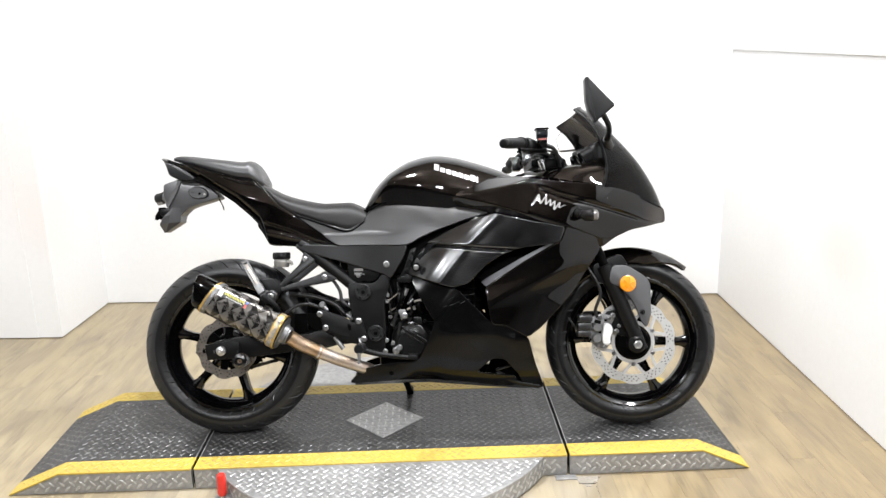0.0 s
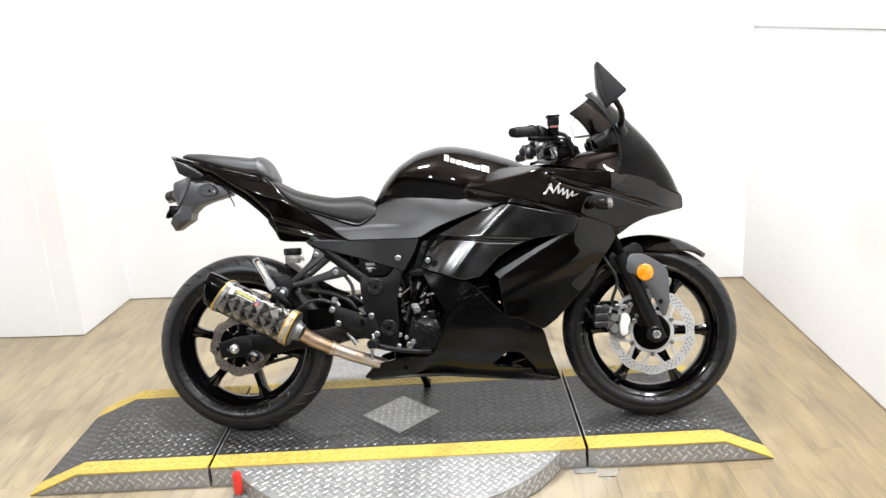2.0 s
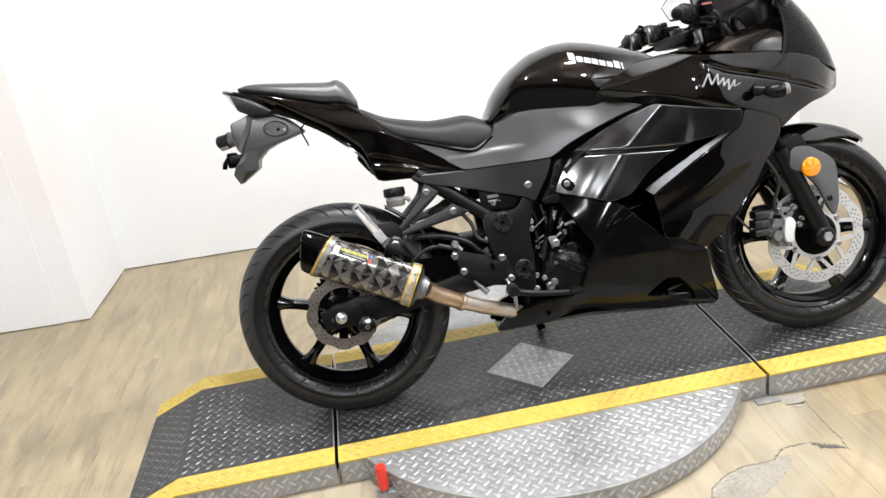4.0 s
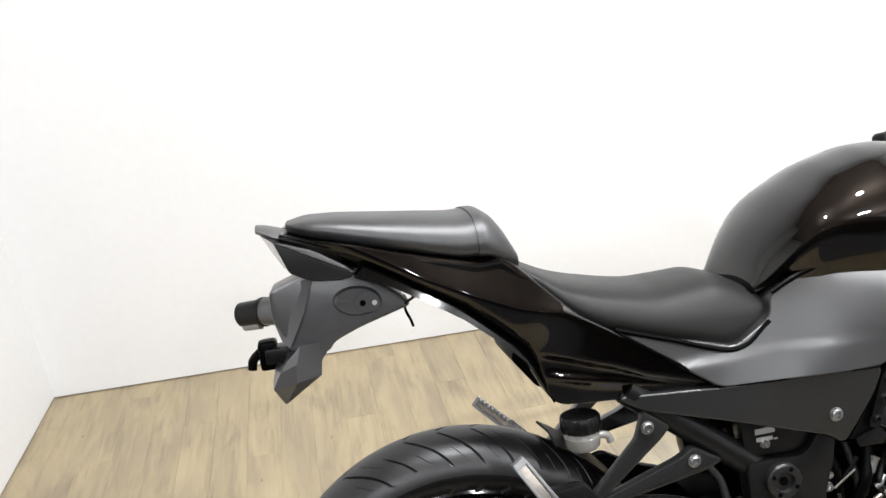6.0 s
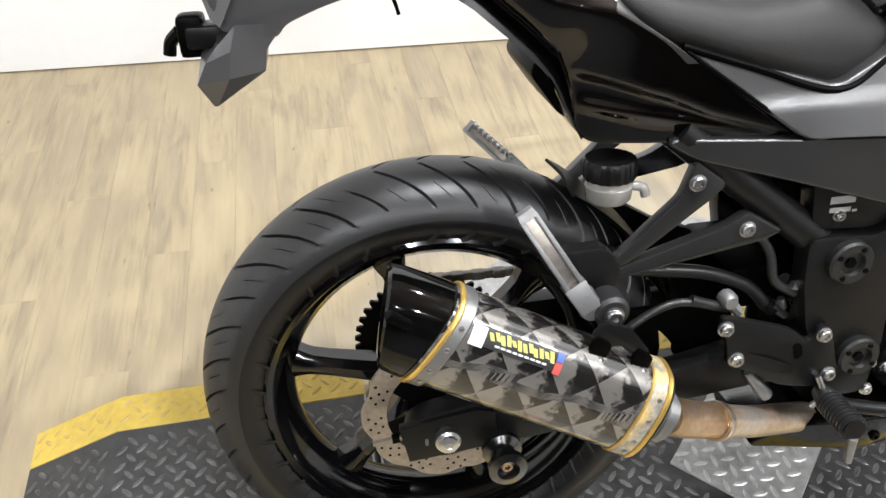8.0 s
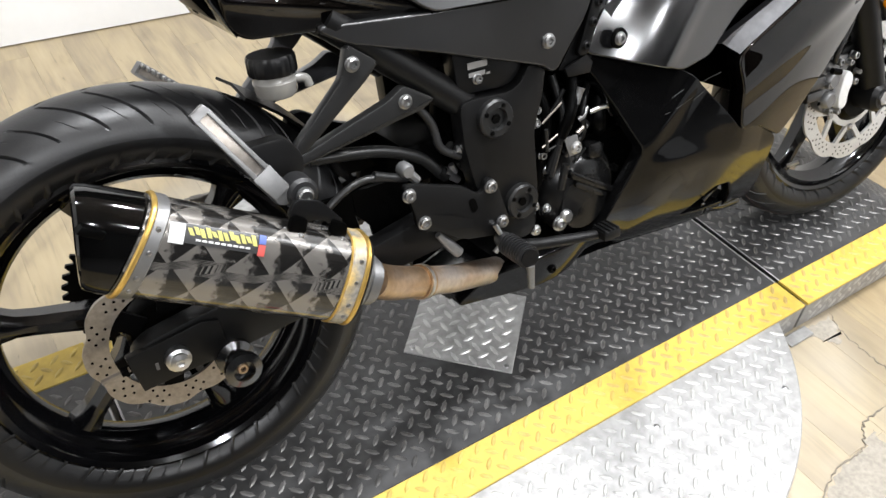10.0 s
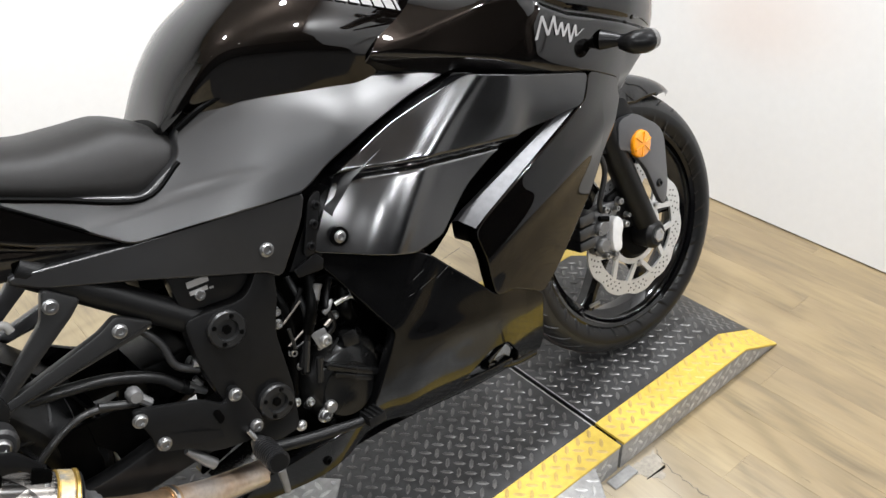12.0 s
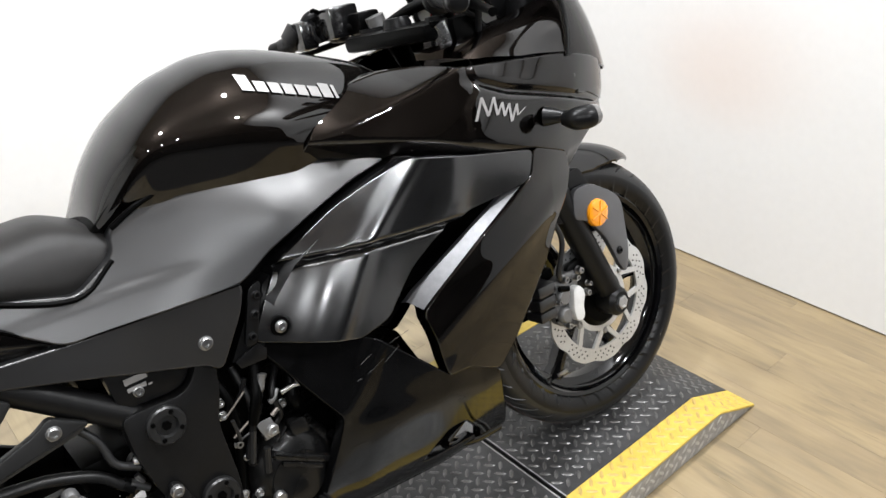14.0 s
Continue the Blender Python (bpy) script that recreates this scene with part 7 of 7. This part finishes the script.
for s in (-1, 1):
    leg = part("fork_leg", tube([(fork_x(0.27), s * 0.105, 0.27), (fork_x(0.33), s * 0.105, 0.33), (fork_x(0.56), s * 0.105, 0.56)], [0.024, 0.026, 0.0275], n=2, segs=24), FRAME, bike, "matt black lower fork leg")
    part("stanchion", tube([(fork_x(0.56), s * 0.105, 0.56), (fork_x(0.90), s * 0.105, 0.90)], 0.0185, segs=20), DARK, leg)
    part("axle_lug", lathe([(0.0, -0.03), (0.022, -0.03), (0.03, -0.022), (0.03, 0.02), (0.0, 0.02)], 28, m=Matrix.Translation((0.704, s * 0.105, 0.291))), FRAME, leg)
    m = Matrix.Translation((0.704, s * 0.135, 0.291)) @ (Matrix() if s < 0 else pose(0, 0, 0, 0, 0, 180))
    part("axle_end", lathe([(0.015, 0.001), (0.015, -0.004), (0.011, -0.005), (0.009, -0.002), (0.0, -0.002)], 6, m=m), STEEL, leg)
    G = [(0.622, 0.560), (0.672, 0.560), (0.735, 0.520), (0.752, 0.495), (0.752, 0.390), (0.737, 0.345), (0.722, 0.36), (0.690, 0.440), (0.648, 0.49), (0.612, 0.500)]
    guard = part("fork_guard", prism(eased(G, 0.01), s * 0.134, s * 0.120, 0.004), SATIN, bike, "satin grey fork guard")
    part("guard_bolt", bolt_bm(0.722, s * 0.134, 0.400, 0.007, 0.005), PLASTIC, guard)
    # reflector with ribs fanning out from its middle
    prof = [(0.0, -0.006), (0.022, -0.005), (0.0265, -0.003), (0.028, 0.0), (0.028, 0.006)]
    refl = part("side_reflector", lathe(prof, 40, m=Matrix.Translation((0.675, s * 0.137, 0.497)) @ (Matrix() if s < 0 else pose(0, 0, 0, 0, 0, 180))), AMBER, guard, "round amber side reflector")
    for k in range(6):
        a = radians(60 * k + 15)
        c, d = Vector((0.675, s * 0.1435, 0.497)), Vector((math.cos(a), 0, math.sin(a)))
        part("reflector_rib", tube([c + d * 0.004, c + d * 0.024], [0.0008, 0.0016], segs=6), AMBER, refl)

# front mudguard
def guard_ring(a, half, drop, lift=0.0):
    pts = []
    for k in range(13):
        f = -1 + 2 * k / 12
        q = 0.322 + lift - drop * abs(f) ** 2.6
        pts.append((0.70 + q * math.cos(radians(a)), half * f, 0.293 + q * math.sin(radians(a))))
    return pts + [(0.70 + (0.322 + lift - drop * abs(f) ** 2.6 - 0.005) * math.cos(radians(a)), half * f * 0.96, 0.293 + (0.322 + lift - drop * abs(f) ** 2.6 - 0.005) * math.sin(radians(a))) for f in [1 - 2 * k / 12 for k in range(13)]]


rings = []
for k in range(31):
    a = 51 + (163 - 51) * k / 30
    taper = min(1, (a - 50) / 16) ** 0.6
    drop = 0.012 + 0.04 * min(1, max(0, (a - 56) / 25)) * min(1, max(0.25, (165 - a) / 20))
    rings.append(guard_ring(a, 0.068 * max(0.18, taper), drop, 0.004 * math.sin(radians((a - 51) * 1.6))))
fender = part("front_mudguard", loft(rings), METALLIC, bike, "dark metallic front mudguard", angle=50)
fender.matrix_basis = FRONT_TURN
for s in (-1, 1):
    part("mudguard_stay", prism(eased([(0.56, 0.56), (0.66, 0.60), (0.69, 0.545), (0.61, 0.49), (0.575, 0.51)], 0.01), s * 0.118, s * 0.066, 0.004), PLASTIC, fender)
bolt(0.585, 0.10, 0.505, 0.008, parent=fender)

# front brake caliper
CAST = [(0.556, 0.384), (0.586, 0.394), (0.632, 0.388), (0.634, 0.372), (0.618, 0.352), (0.628, 0.310), (0.615, 0.282), (0.590, 0.274), (0.552, 0.296), (0.546, 0.330)]
cal = part("front_caliper", prism(eased(CAST, 0.008), -0.100, -0.080, 0.004), ALU, bike, "silver cast front brake caliper")
for z0, z1, dx in ((0.368, 0.392, 0.004), (0.341, 0.366, 0.0), (0.318, 0.339, -0.002)):
    part("pad_block", box(0.509 + dx, 0.556 + dx, -0.106, -0.062, z0, z1, 0.006), COVER, cal, "dark grey rounded pad block")
part("piston_housing", lathe([(0.0, -0.012), (0.013, -0.012), (0.017, -0.008), (0.018, 0.0)], 24, m=Matrix.Translation((0.574, -0.100, 0.350))), ALU, cal)
part("piston_housing", lathe([(0.0, -0.012), (0.013, -0.012), (0.017, -0.008), (0.018, 0.0)], 24, m=Matrix.Translation((0.572, -0.100, 0.312))), ALU, cal)
part("caliper_bridge", prism(eased([(0.596, 0.362), (0.612, 0.364), (0.625, 0.350), (0.625, 0.334), (0.616, 0.318), (0.617, 0.296), (0.607, 0.287), (0.592, 0.291), (0.588, 0.318), (0.592, 0.336)], 0.005), -0.116, -0.098, 0.004), BRIDGE, cal, "bright caliper plate")
part("caliper_back", box(0.535, 0.60, -0.062, -0.03, 0.30, 0.40, 0.01), DARK, cal)
for x, z, r in ((0.617, 0.377, 0.006), (0.629, 0.388, 0.007), (0.640, 0.335, 0.0065), (0.585, 0.384, 0.007), (0.574, 0.288, 0.006), (0.558, 0.345, 0.005), (0.60, 0.283, 0.006), (0.648, 0.352, 0.005)):
    bolt(x, 0.102, z, r, 0.012, parent=cal)
# small dark blocks stand in for the shade in the casting's hollows
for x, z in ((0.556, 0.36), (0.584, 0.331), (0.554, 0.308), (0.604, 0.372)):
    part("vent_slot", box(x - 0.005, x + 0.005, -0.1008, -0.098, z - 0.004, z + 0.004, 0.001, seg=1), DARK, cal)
part("banjo", tube([(0.565, -0.108, 0.372), (0.585, -0.112, 0.366)], 0.006, segs=10), DARK, cal)
part("caliper_mount", prism(eased([(0.60, 0.40), (0.66, 0.41), (0.70, 0.33), (0.67, 0.31), (0.63, 0.33)], 0.01), -0.096, -0.084, 0.003), FRAME, cal)
part("brake_hose", tube([(0.50, -0.09, 0.62), (0.56, -0.115, 0.53), (0.585, -0.118, 0.47), (0.568, -0.112, 0.41), (0.575, -0.105, 0.385)], 0.0055, segs=10), RUBBER, bike, "black front brake hose")
part("sensor_cable", tube([(0.48, -0.03, 0.39), (0.52, -0.06, 0.33), (0.55, -0.07, 0.315)], 0.004, segs=8), RUBBER, bike)

# windscreen, edge trim and dash
ROWS = [((0.826, 0.748), (0.585, 0.820, 0.214)), ((0.795, 0.815), (0.594, 0.850, 0.213)), ((0.752, 0.885), (0.597, 0.895, 0.210)), ((0.705, 0.945), (0.588, 0.945, 0.207)), ((0.655, 0.998), (0.568, 0.995, 0.204)), ((0.60, 1.055), (0.535, 1.042, 0.202)), ((0.540, 1.098), (0.497, 1.075, 0.200))]
grid = []
for level, ((xc, zc), (xs, zs, w)) in enumerate(ROWS):
    row = []
    for k in range(25):
        a = math.pi * (k / 24 - 0.5)
        f = abs(math.sin(a)) ** (2.7 + min(1.1, level * 0.5))
        row.append(Vector((xc + (xs - xc) * f, w * math.sin(a), zc + (zs - zc) * f)))
    grid.append(row)
bm = bmesh.new()
cols = [smooth_line([g[k] for g in grid], 4) for k in range(25)]
vs = [[bm.verts.new(p) for p in c] for c in cols]
for a, b in zip(vs, vs[1:]):
    for i in range(len(a) - 1):
        bm.faces.new((a[i], b[i], b[i + 1], a[i + 1]))
bmesh.ops.recalc_face_normals(bm, faces=bm.faces[:])
made = bmesh.ops.solidify(bm, geom=bm.faces[:], thickness=0.003)
screen = part("windscreen", bm, SMOKE, bike, "dark smoked windscreen", angle=60)
for k in (0, 24):
    edge = part("screen_trim", tube([g[k] for g in grid], 0.0035, segs=8), PLASTIC, screen)
part("screen_trim", tube([g for g in grid[-1]], 0.003, segs=8, n=2), PLASTIC, screen)
# inner cover on each side, from the shoulder of the cowl to the dash
for s in (-1, 1):
    bm = bmesh.new()
    rows = [[(0.335, 0.125, 0.872), (0.40, 0.19, 0.856), (0.48, 0.212, 0.842), (0.585, 0.212, 0.828)],
            [(0.345, 0.11, 0.884), (0.41, 0.155, 0.885), (0.49, 0.18, 0.888), (0.60, 0.195, 0.89)],
            [(0.36, 0.095, 0.880), (0.43, 0.12, 0.892), (0.52, 0.14, 0.905), (0.615, 0.16, 0.925)]]
    g = [[bm.verts.new((x, s * w, z)) for x, w, z in r] for r in rows]
    for r0, r1 in zip(g, g[1:]):
        for i in range(3):
            bm.faces.new((r0[i], r0[i + 1], r1[i + 1], r1[i]))
    bmesh.ops.recalc_face_normals(bm, faces=bm.faces[:])
    bmesh.ops.subdivide_edges(bm, edges=bm.edges[:], cuts=3, use_grid_fill=True, smooth=0.6)
    part("dash_cover", bm, METALLIC, bike, "glossy dash side cover", angle=60)
dash = part("instrument_housing", box(0.575, 0.66, -0.13, 0.13, 0.865, 0.985, 0.03, seg=3), PLASTIC, bike, "black instrument housing")
for y in (-0.055, 0.035, 0.11):
    q = 0.042 if y == 0.035 else 0.034
    m = Matrix.Translation((0.560, y, 0.922)) @ pose(0, 0, 0, 0, 0, -90) @ pose(0, 0, 0, 28)
    bez = part("gauge_bezel", lathe([(q + 0.006, 0.03), (q + 0.007, -0.012), (q + 0.001, -0.014), (q, -0.002)], 36, m=m), PLASTIC, dash)
    part("gauge_face", lathe([(0.0, -0.002), (q, -0.002), (q, 0.002)], 36, m=m), BADGE_WHITE, dash, "white gauge face")
    part("gauge_needle", box(-0.0015, 0.0015, -0.005, -0.0035, -0.004, q * 0.8, 0, None), BADGE_RED, dash).matrix_basis = m @ pose(0, 0, 0, 0, 50)
part("nose_filler", loft([[(0.60, -0.17, 0.70), (0.60, 0.17, 0.70), (0.60, 0.17, 0.83), (0.60, -0.17, 0.83)], [(0.75, -0.08, 0.70), (0.75, 0.08, 0.70), (0.75, 0.08, 0.775), (0.75, -0.08, 0.775)], [(0.83, -0.025, 0.71), (0.83, 0.025, 0.71), (0.83, 0.025, 0.745), (0.83, -0.025, 0.745)]]), GLASSBLACK, bike)

# bars: yoke, clip-ons, grips, levers, switchgear
part("top_yoke", box(0.36, 0.48, -0.13, 0.13, 0.895, 0.925, 0.012), DARK, bike, "black top yoke")
part("ignition_lock", lathe([(0.0, -0.012), (0.022, -0.012), (0.026, 0.0), (0.026, 0.03)], 24, m=Matrix.Translation((0.40, 0.0, 0.93)) @ pose(0, 0, 0, -90)), PLASTIC, bike)
BAR = {-1: [(0.415, 0.125, 0.935), (0.37, 0.17, 0.955), (0.325, 0.23, 0.965), (0.318, 0.243, 0.9645), (0.262, 0.345, 0.952), (0.249, 0.368, 0.949)],
       1: [(0.43, 0.125, 0.922), (0.405, 0.16, 0.940), (0.372, 0.21, 0.946), (0.366, 0.22, 0.945), (0.318, 0.295, 0.930), (0.304, 0.315, 0.927)]}
for s in (-1, 1):
    b0, b1, b2, g0, g1, e1 = (Vector((x, s * y, z)) for x, y, z in BAR[s])
    bar = part("handlebar", tube([b0, b1, b2, g1], 0.011, segs=16), DARK, bike, "black clip-on handlebar")
    part("grip", tube([g0, g0.lerp(g1, 0.06), g0.lerp(g1, 0.1), g1], [0.021, 0.021, 0.0165, 0.016], segs=20, n=2), RUBBER, bar, "black rubber grip")
    d = (g1 - g0).normalized()
    for k in range(9):
        c = g0.lerp(g1, 0.16 + k * 0.1)
        part("grip_rib", tube([c - d * 0.0025, c + d * 0.0025], 0.0172, segs=18), RUBBER, bar)
    part("bar_end", tube([g1, e1 - d * 0.004, e1], [0.0155, 0.0150, 0.011], segs=18, n=2), PLASTIC, bar, "bar end weight")
    # switch housing: two lobes, a seam ring, buttons
    h0, h1 = b2.lerp(b1, 0.15), b2.lerp(b1, 0.85)
    sw = part("switch_block", tube([h0, h0.lerp(h1, 0.2), h0.lerp(h1, 0.8), h1], [0.019, 0.0255, 0.0255, 0.02], segs=20, n=3), PLASTIC, bar, "black switch housing")
    part("seam", tube([h0.lerp(h1, 0.47), h0.lerp(h1, 0.53)], 0.0262, segs=20), DARK, sw)
    up = Vector((-0.75, 0, 0.66))
    for k, f in enumerate((0.25, 0.5, 0.75)):
        c = h0.lerp(h1, f) + up * 0.023
        part("button", tube([c, c + up * 0.006], 0.0055 if k else 0.007, segs=10), BADGE_RED if (s < 0 and k == 2) else DARK, sw)
    if s > 0:
        part("switch_box", box(0.362, 0.428, 0.158, 0.232, 0.925, 0.985, 0.008), GLOSSPLASTIC, sw, "black switch box")
        part("lever_clamp", box(0.325, 0.362, 0.215, 0.258, 0.915, 0.972, 0.010), GLOSSPLASTIC, sw, "glossy black lever clamp")
        part("clutch_adjuster", tube([(0.345, 0.235, 0.962), (0.362, 0.228, 0.975), (0.395, 0.205, 0.975)], [0.010, 0.013, 0.007], segs=12), PLASTIC, sw)
        part("cable_boot", tube([(0.318, 0.262, 0.940), (0.335, 0.248, 0.958)], [0.017, 0.021], segs=16), RUBBER, sw)
        part("choke_lever", tube([(0.372, 0.20, 0.972), (0.355, 0.195, 0.985), (0.345, 0.19, 0.985)], 0.004, segs=8), DARK, sw)
        part("perch_arm", box(0.40, 0.45, 0.12, 0.175, 0.925, 0.965, 0.008), DARK, sw)
    part("clamp", tube([(0.415, s * 0.105, 0.895), (0.415, s * 0.105, 0.932)], 0.025, segs=24), FRAME, bar)
    part("clamp_bolt", tube([(0.385, s * 0.125, 0.92), (0.376, s * 0.128, 0.92)], 0.006, segs=8), DARK, bar)
    l0 = b1 + Vector((0.03, 0, -0.005))
    lever = part("lever", tube([l0, l0.lerp(g1, 0.35) + Vector((0.035, 0, -0.012)), g1 + Vector((0.055, 0, -0.022)), e1 + Vector((0.05, s * 0.004, -0.022))], [0.009, 0.007, 0.006, 0.0065], segs=10), DARK, bar, "black control lever")
    part("lever_perch", tube([b1 + Vector((0.0, 0, 0.0)), b1 + Vector((0.032, 0, -0.004))], [0.016, 0.012], segs=14), DARK, lever)
    for k, (dx, dz) in enumerate(((0.02, 0.006), (0.028, -0.006), (0.012, -0.014))):
        part("cable", tube([b1 + Vector((dx, 0, dz)), b1 + Vector((dx + 0.045, s * -0.01, dz - 0.012)), Vector((0.46 + 0.012 * k, s * 0.13, 0.89)), Vector((0.47, s * 0.09, 0.82))], 0.0045, segs=8), RUBBER, bar)
mres = part("master_cylinder_reservoir", box(0.370, 0.408, -0.222, -0.182, 0.984, 1.010, 0.004), GLASSBLACK, bike, "dark translucent brake fluid reservoir box")
part("reservoir_lid", box(0.367, 0.411, -0.225, -0.179, 1.010, 1.016, 0.002, seg=1), DARK, mres)
part("warning_label", box(0.376, 0.402, -0.2262, -0.2252, 0.9755, 0.9805, 0), LABELRED, mres)
part("reservoir_foot", box(0.374, 0.405, -0.225, -0.185, 0.966, 0.984, 0.003, seg=1), DARK, mres)
part("master_cylinder", tube([(0.37, -0.17, 0.962), (0.392, -0.23, 0.962)], 0.013), DARK, mres)
part("fluid_hose", tube([(0.40, -0.19, 0.965), (0.43, -0.19, 0.95), (0.45, -0.16, 0.91), (0.46, -0.13, 0.86)], 0.006, segs=10), RUBBER, mres)
part("fork_cap", tube([(0.418, -0.118, 0.870), (0.412, -0.118, 0.884), (0.396, -0.118, 0.922)], [0.0205, 0.0205, 0.0195], segs=24), STEEL, bike, "silver fork top")
part("upper_bracket", box(0.405, 0.47, -0.15, -0.075, 0.875, 0.925, 0.010), DARK, bike)
part("loom", tube([(0.43, -0.09, 0.93), (0.455, -0.04, 0.955), (0.46, 0.03, 0.95), (0.44, 0.09, 0.93)], 0.011, segs=10), DARK, bike, "black cable loom")
part("fork_cap", tube([(0.43, 0.105, 0.93), (0.425, 0.105, 0.952)], 0.018, segs=20), ALU, bike)

# mirrors
M = [(0.502, 1.141), (0.511, 1.146), (0.594, 1.056), (0.531, 1.004), (0.510, 1.045), (0.503, 1.075)]
mir = part("mirror", prism(eased(M, 0.004), -0.345, -0.385, 0.005), PLASTIC, bike, "black angular rear-view mirror")
part("mirror_stalk", tube([(0.60, -0.195, 0.965), (0.60, -0.25, 0.99), (0.585, -0.31, 1.01), (0.555, -0.36, 1.04)], [0.012, 0.009, 0.009, 0.01], segs=12), PLASTIC, mir)
part("stalk_boot", tube([(0.61, -0.18, 0.955), (0.60, -0.215, 0.975)], [0.02, 0.013], segs=14), RUBBER, mir)
# far mirror: its glass faces rearwards
Q = [Vector(p) for p in ((0.531, 0.467, 1.060), (0.539, 0.427, 1.012), (0.587, 0.332, 1.006), (0.585, 0.352, 1.072), (0.548, 0.44, 1.088))]
mid = sum(Q, Vector()) / 5
facing = (Q[2] - Q[0]).cross(Q[1] - Q[0]).normalized()
if facing.x > 0:
    facing = -facing
mir = part("mirror", loft([[mid + (p - mid) * 1.05 for p in Q], [mid + (p - mid) * 1.1 - facing * 0.006 for p in Q], [mid + (p - mid) * 0.95 - facing * 0.03 for p in Q]]), PLASTIC, bike, "black angular rear-view mirror")
part("mirror_glass", loft([[mid + (p - mid) * 0.97 + facing * 0.0005 for p in Q], [mid + (p - mid) * 0.97 - facing * 0.002 for p in Q]]), MIRROR, mir, "mirror glass")
part("mirror_stalk", tube([(0.60, 0.195, 0.965), (0.61, 0.25, 0.99), (0.61, 0.31, 1.01), mid - facing * 0.02], [0.012, 0.009, 0.009, 0.01], segs=12), PLASTIC, mir)
part("stalk_boot", tube([(0.61, 0.18, 0.955), (0.60, 0.215, 0.975)], [0.02, 0.013], segs=14), RUBBER, mir)
for s in (-1, 1):
    # turn signals on the flanks
    ts = part("turn_signal", tube([(0.50, s * 0.222, 0.735), (0.515, s * 0.25, 0.731), (0.522, s * 0.265, 0.729)], [0.017, 0.0095, 0.010], segs=18), PLASTIC, bike, "black front turn signal with clear lens")
    part("signal_body", tube([(0.505, s * 0.258, 0.728), (0.512, s * 0.277, 0.727), (0.527, s * 0.288, 0.726), (0.538, s * 0.291, 0.726)], [0.010, 0.0185, 0.020, 0.019], segs=20), PLASTIC, ts)
    part("signal_lens", tube([(0.538, s * 0.291, 0.726), (0.548, s * 0.293, 0.726), (0.553, s * 0.294, 0.726)], [0.0188, 0.0165, 0.007], segs=20), SIGNAL, ts, "clear lens")
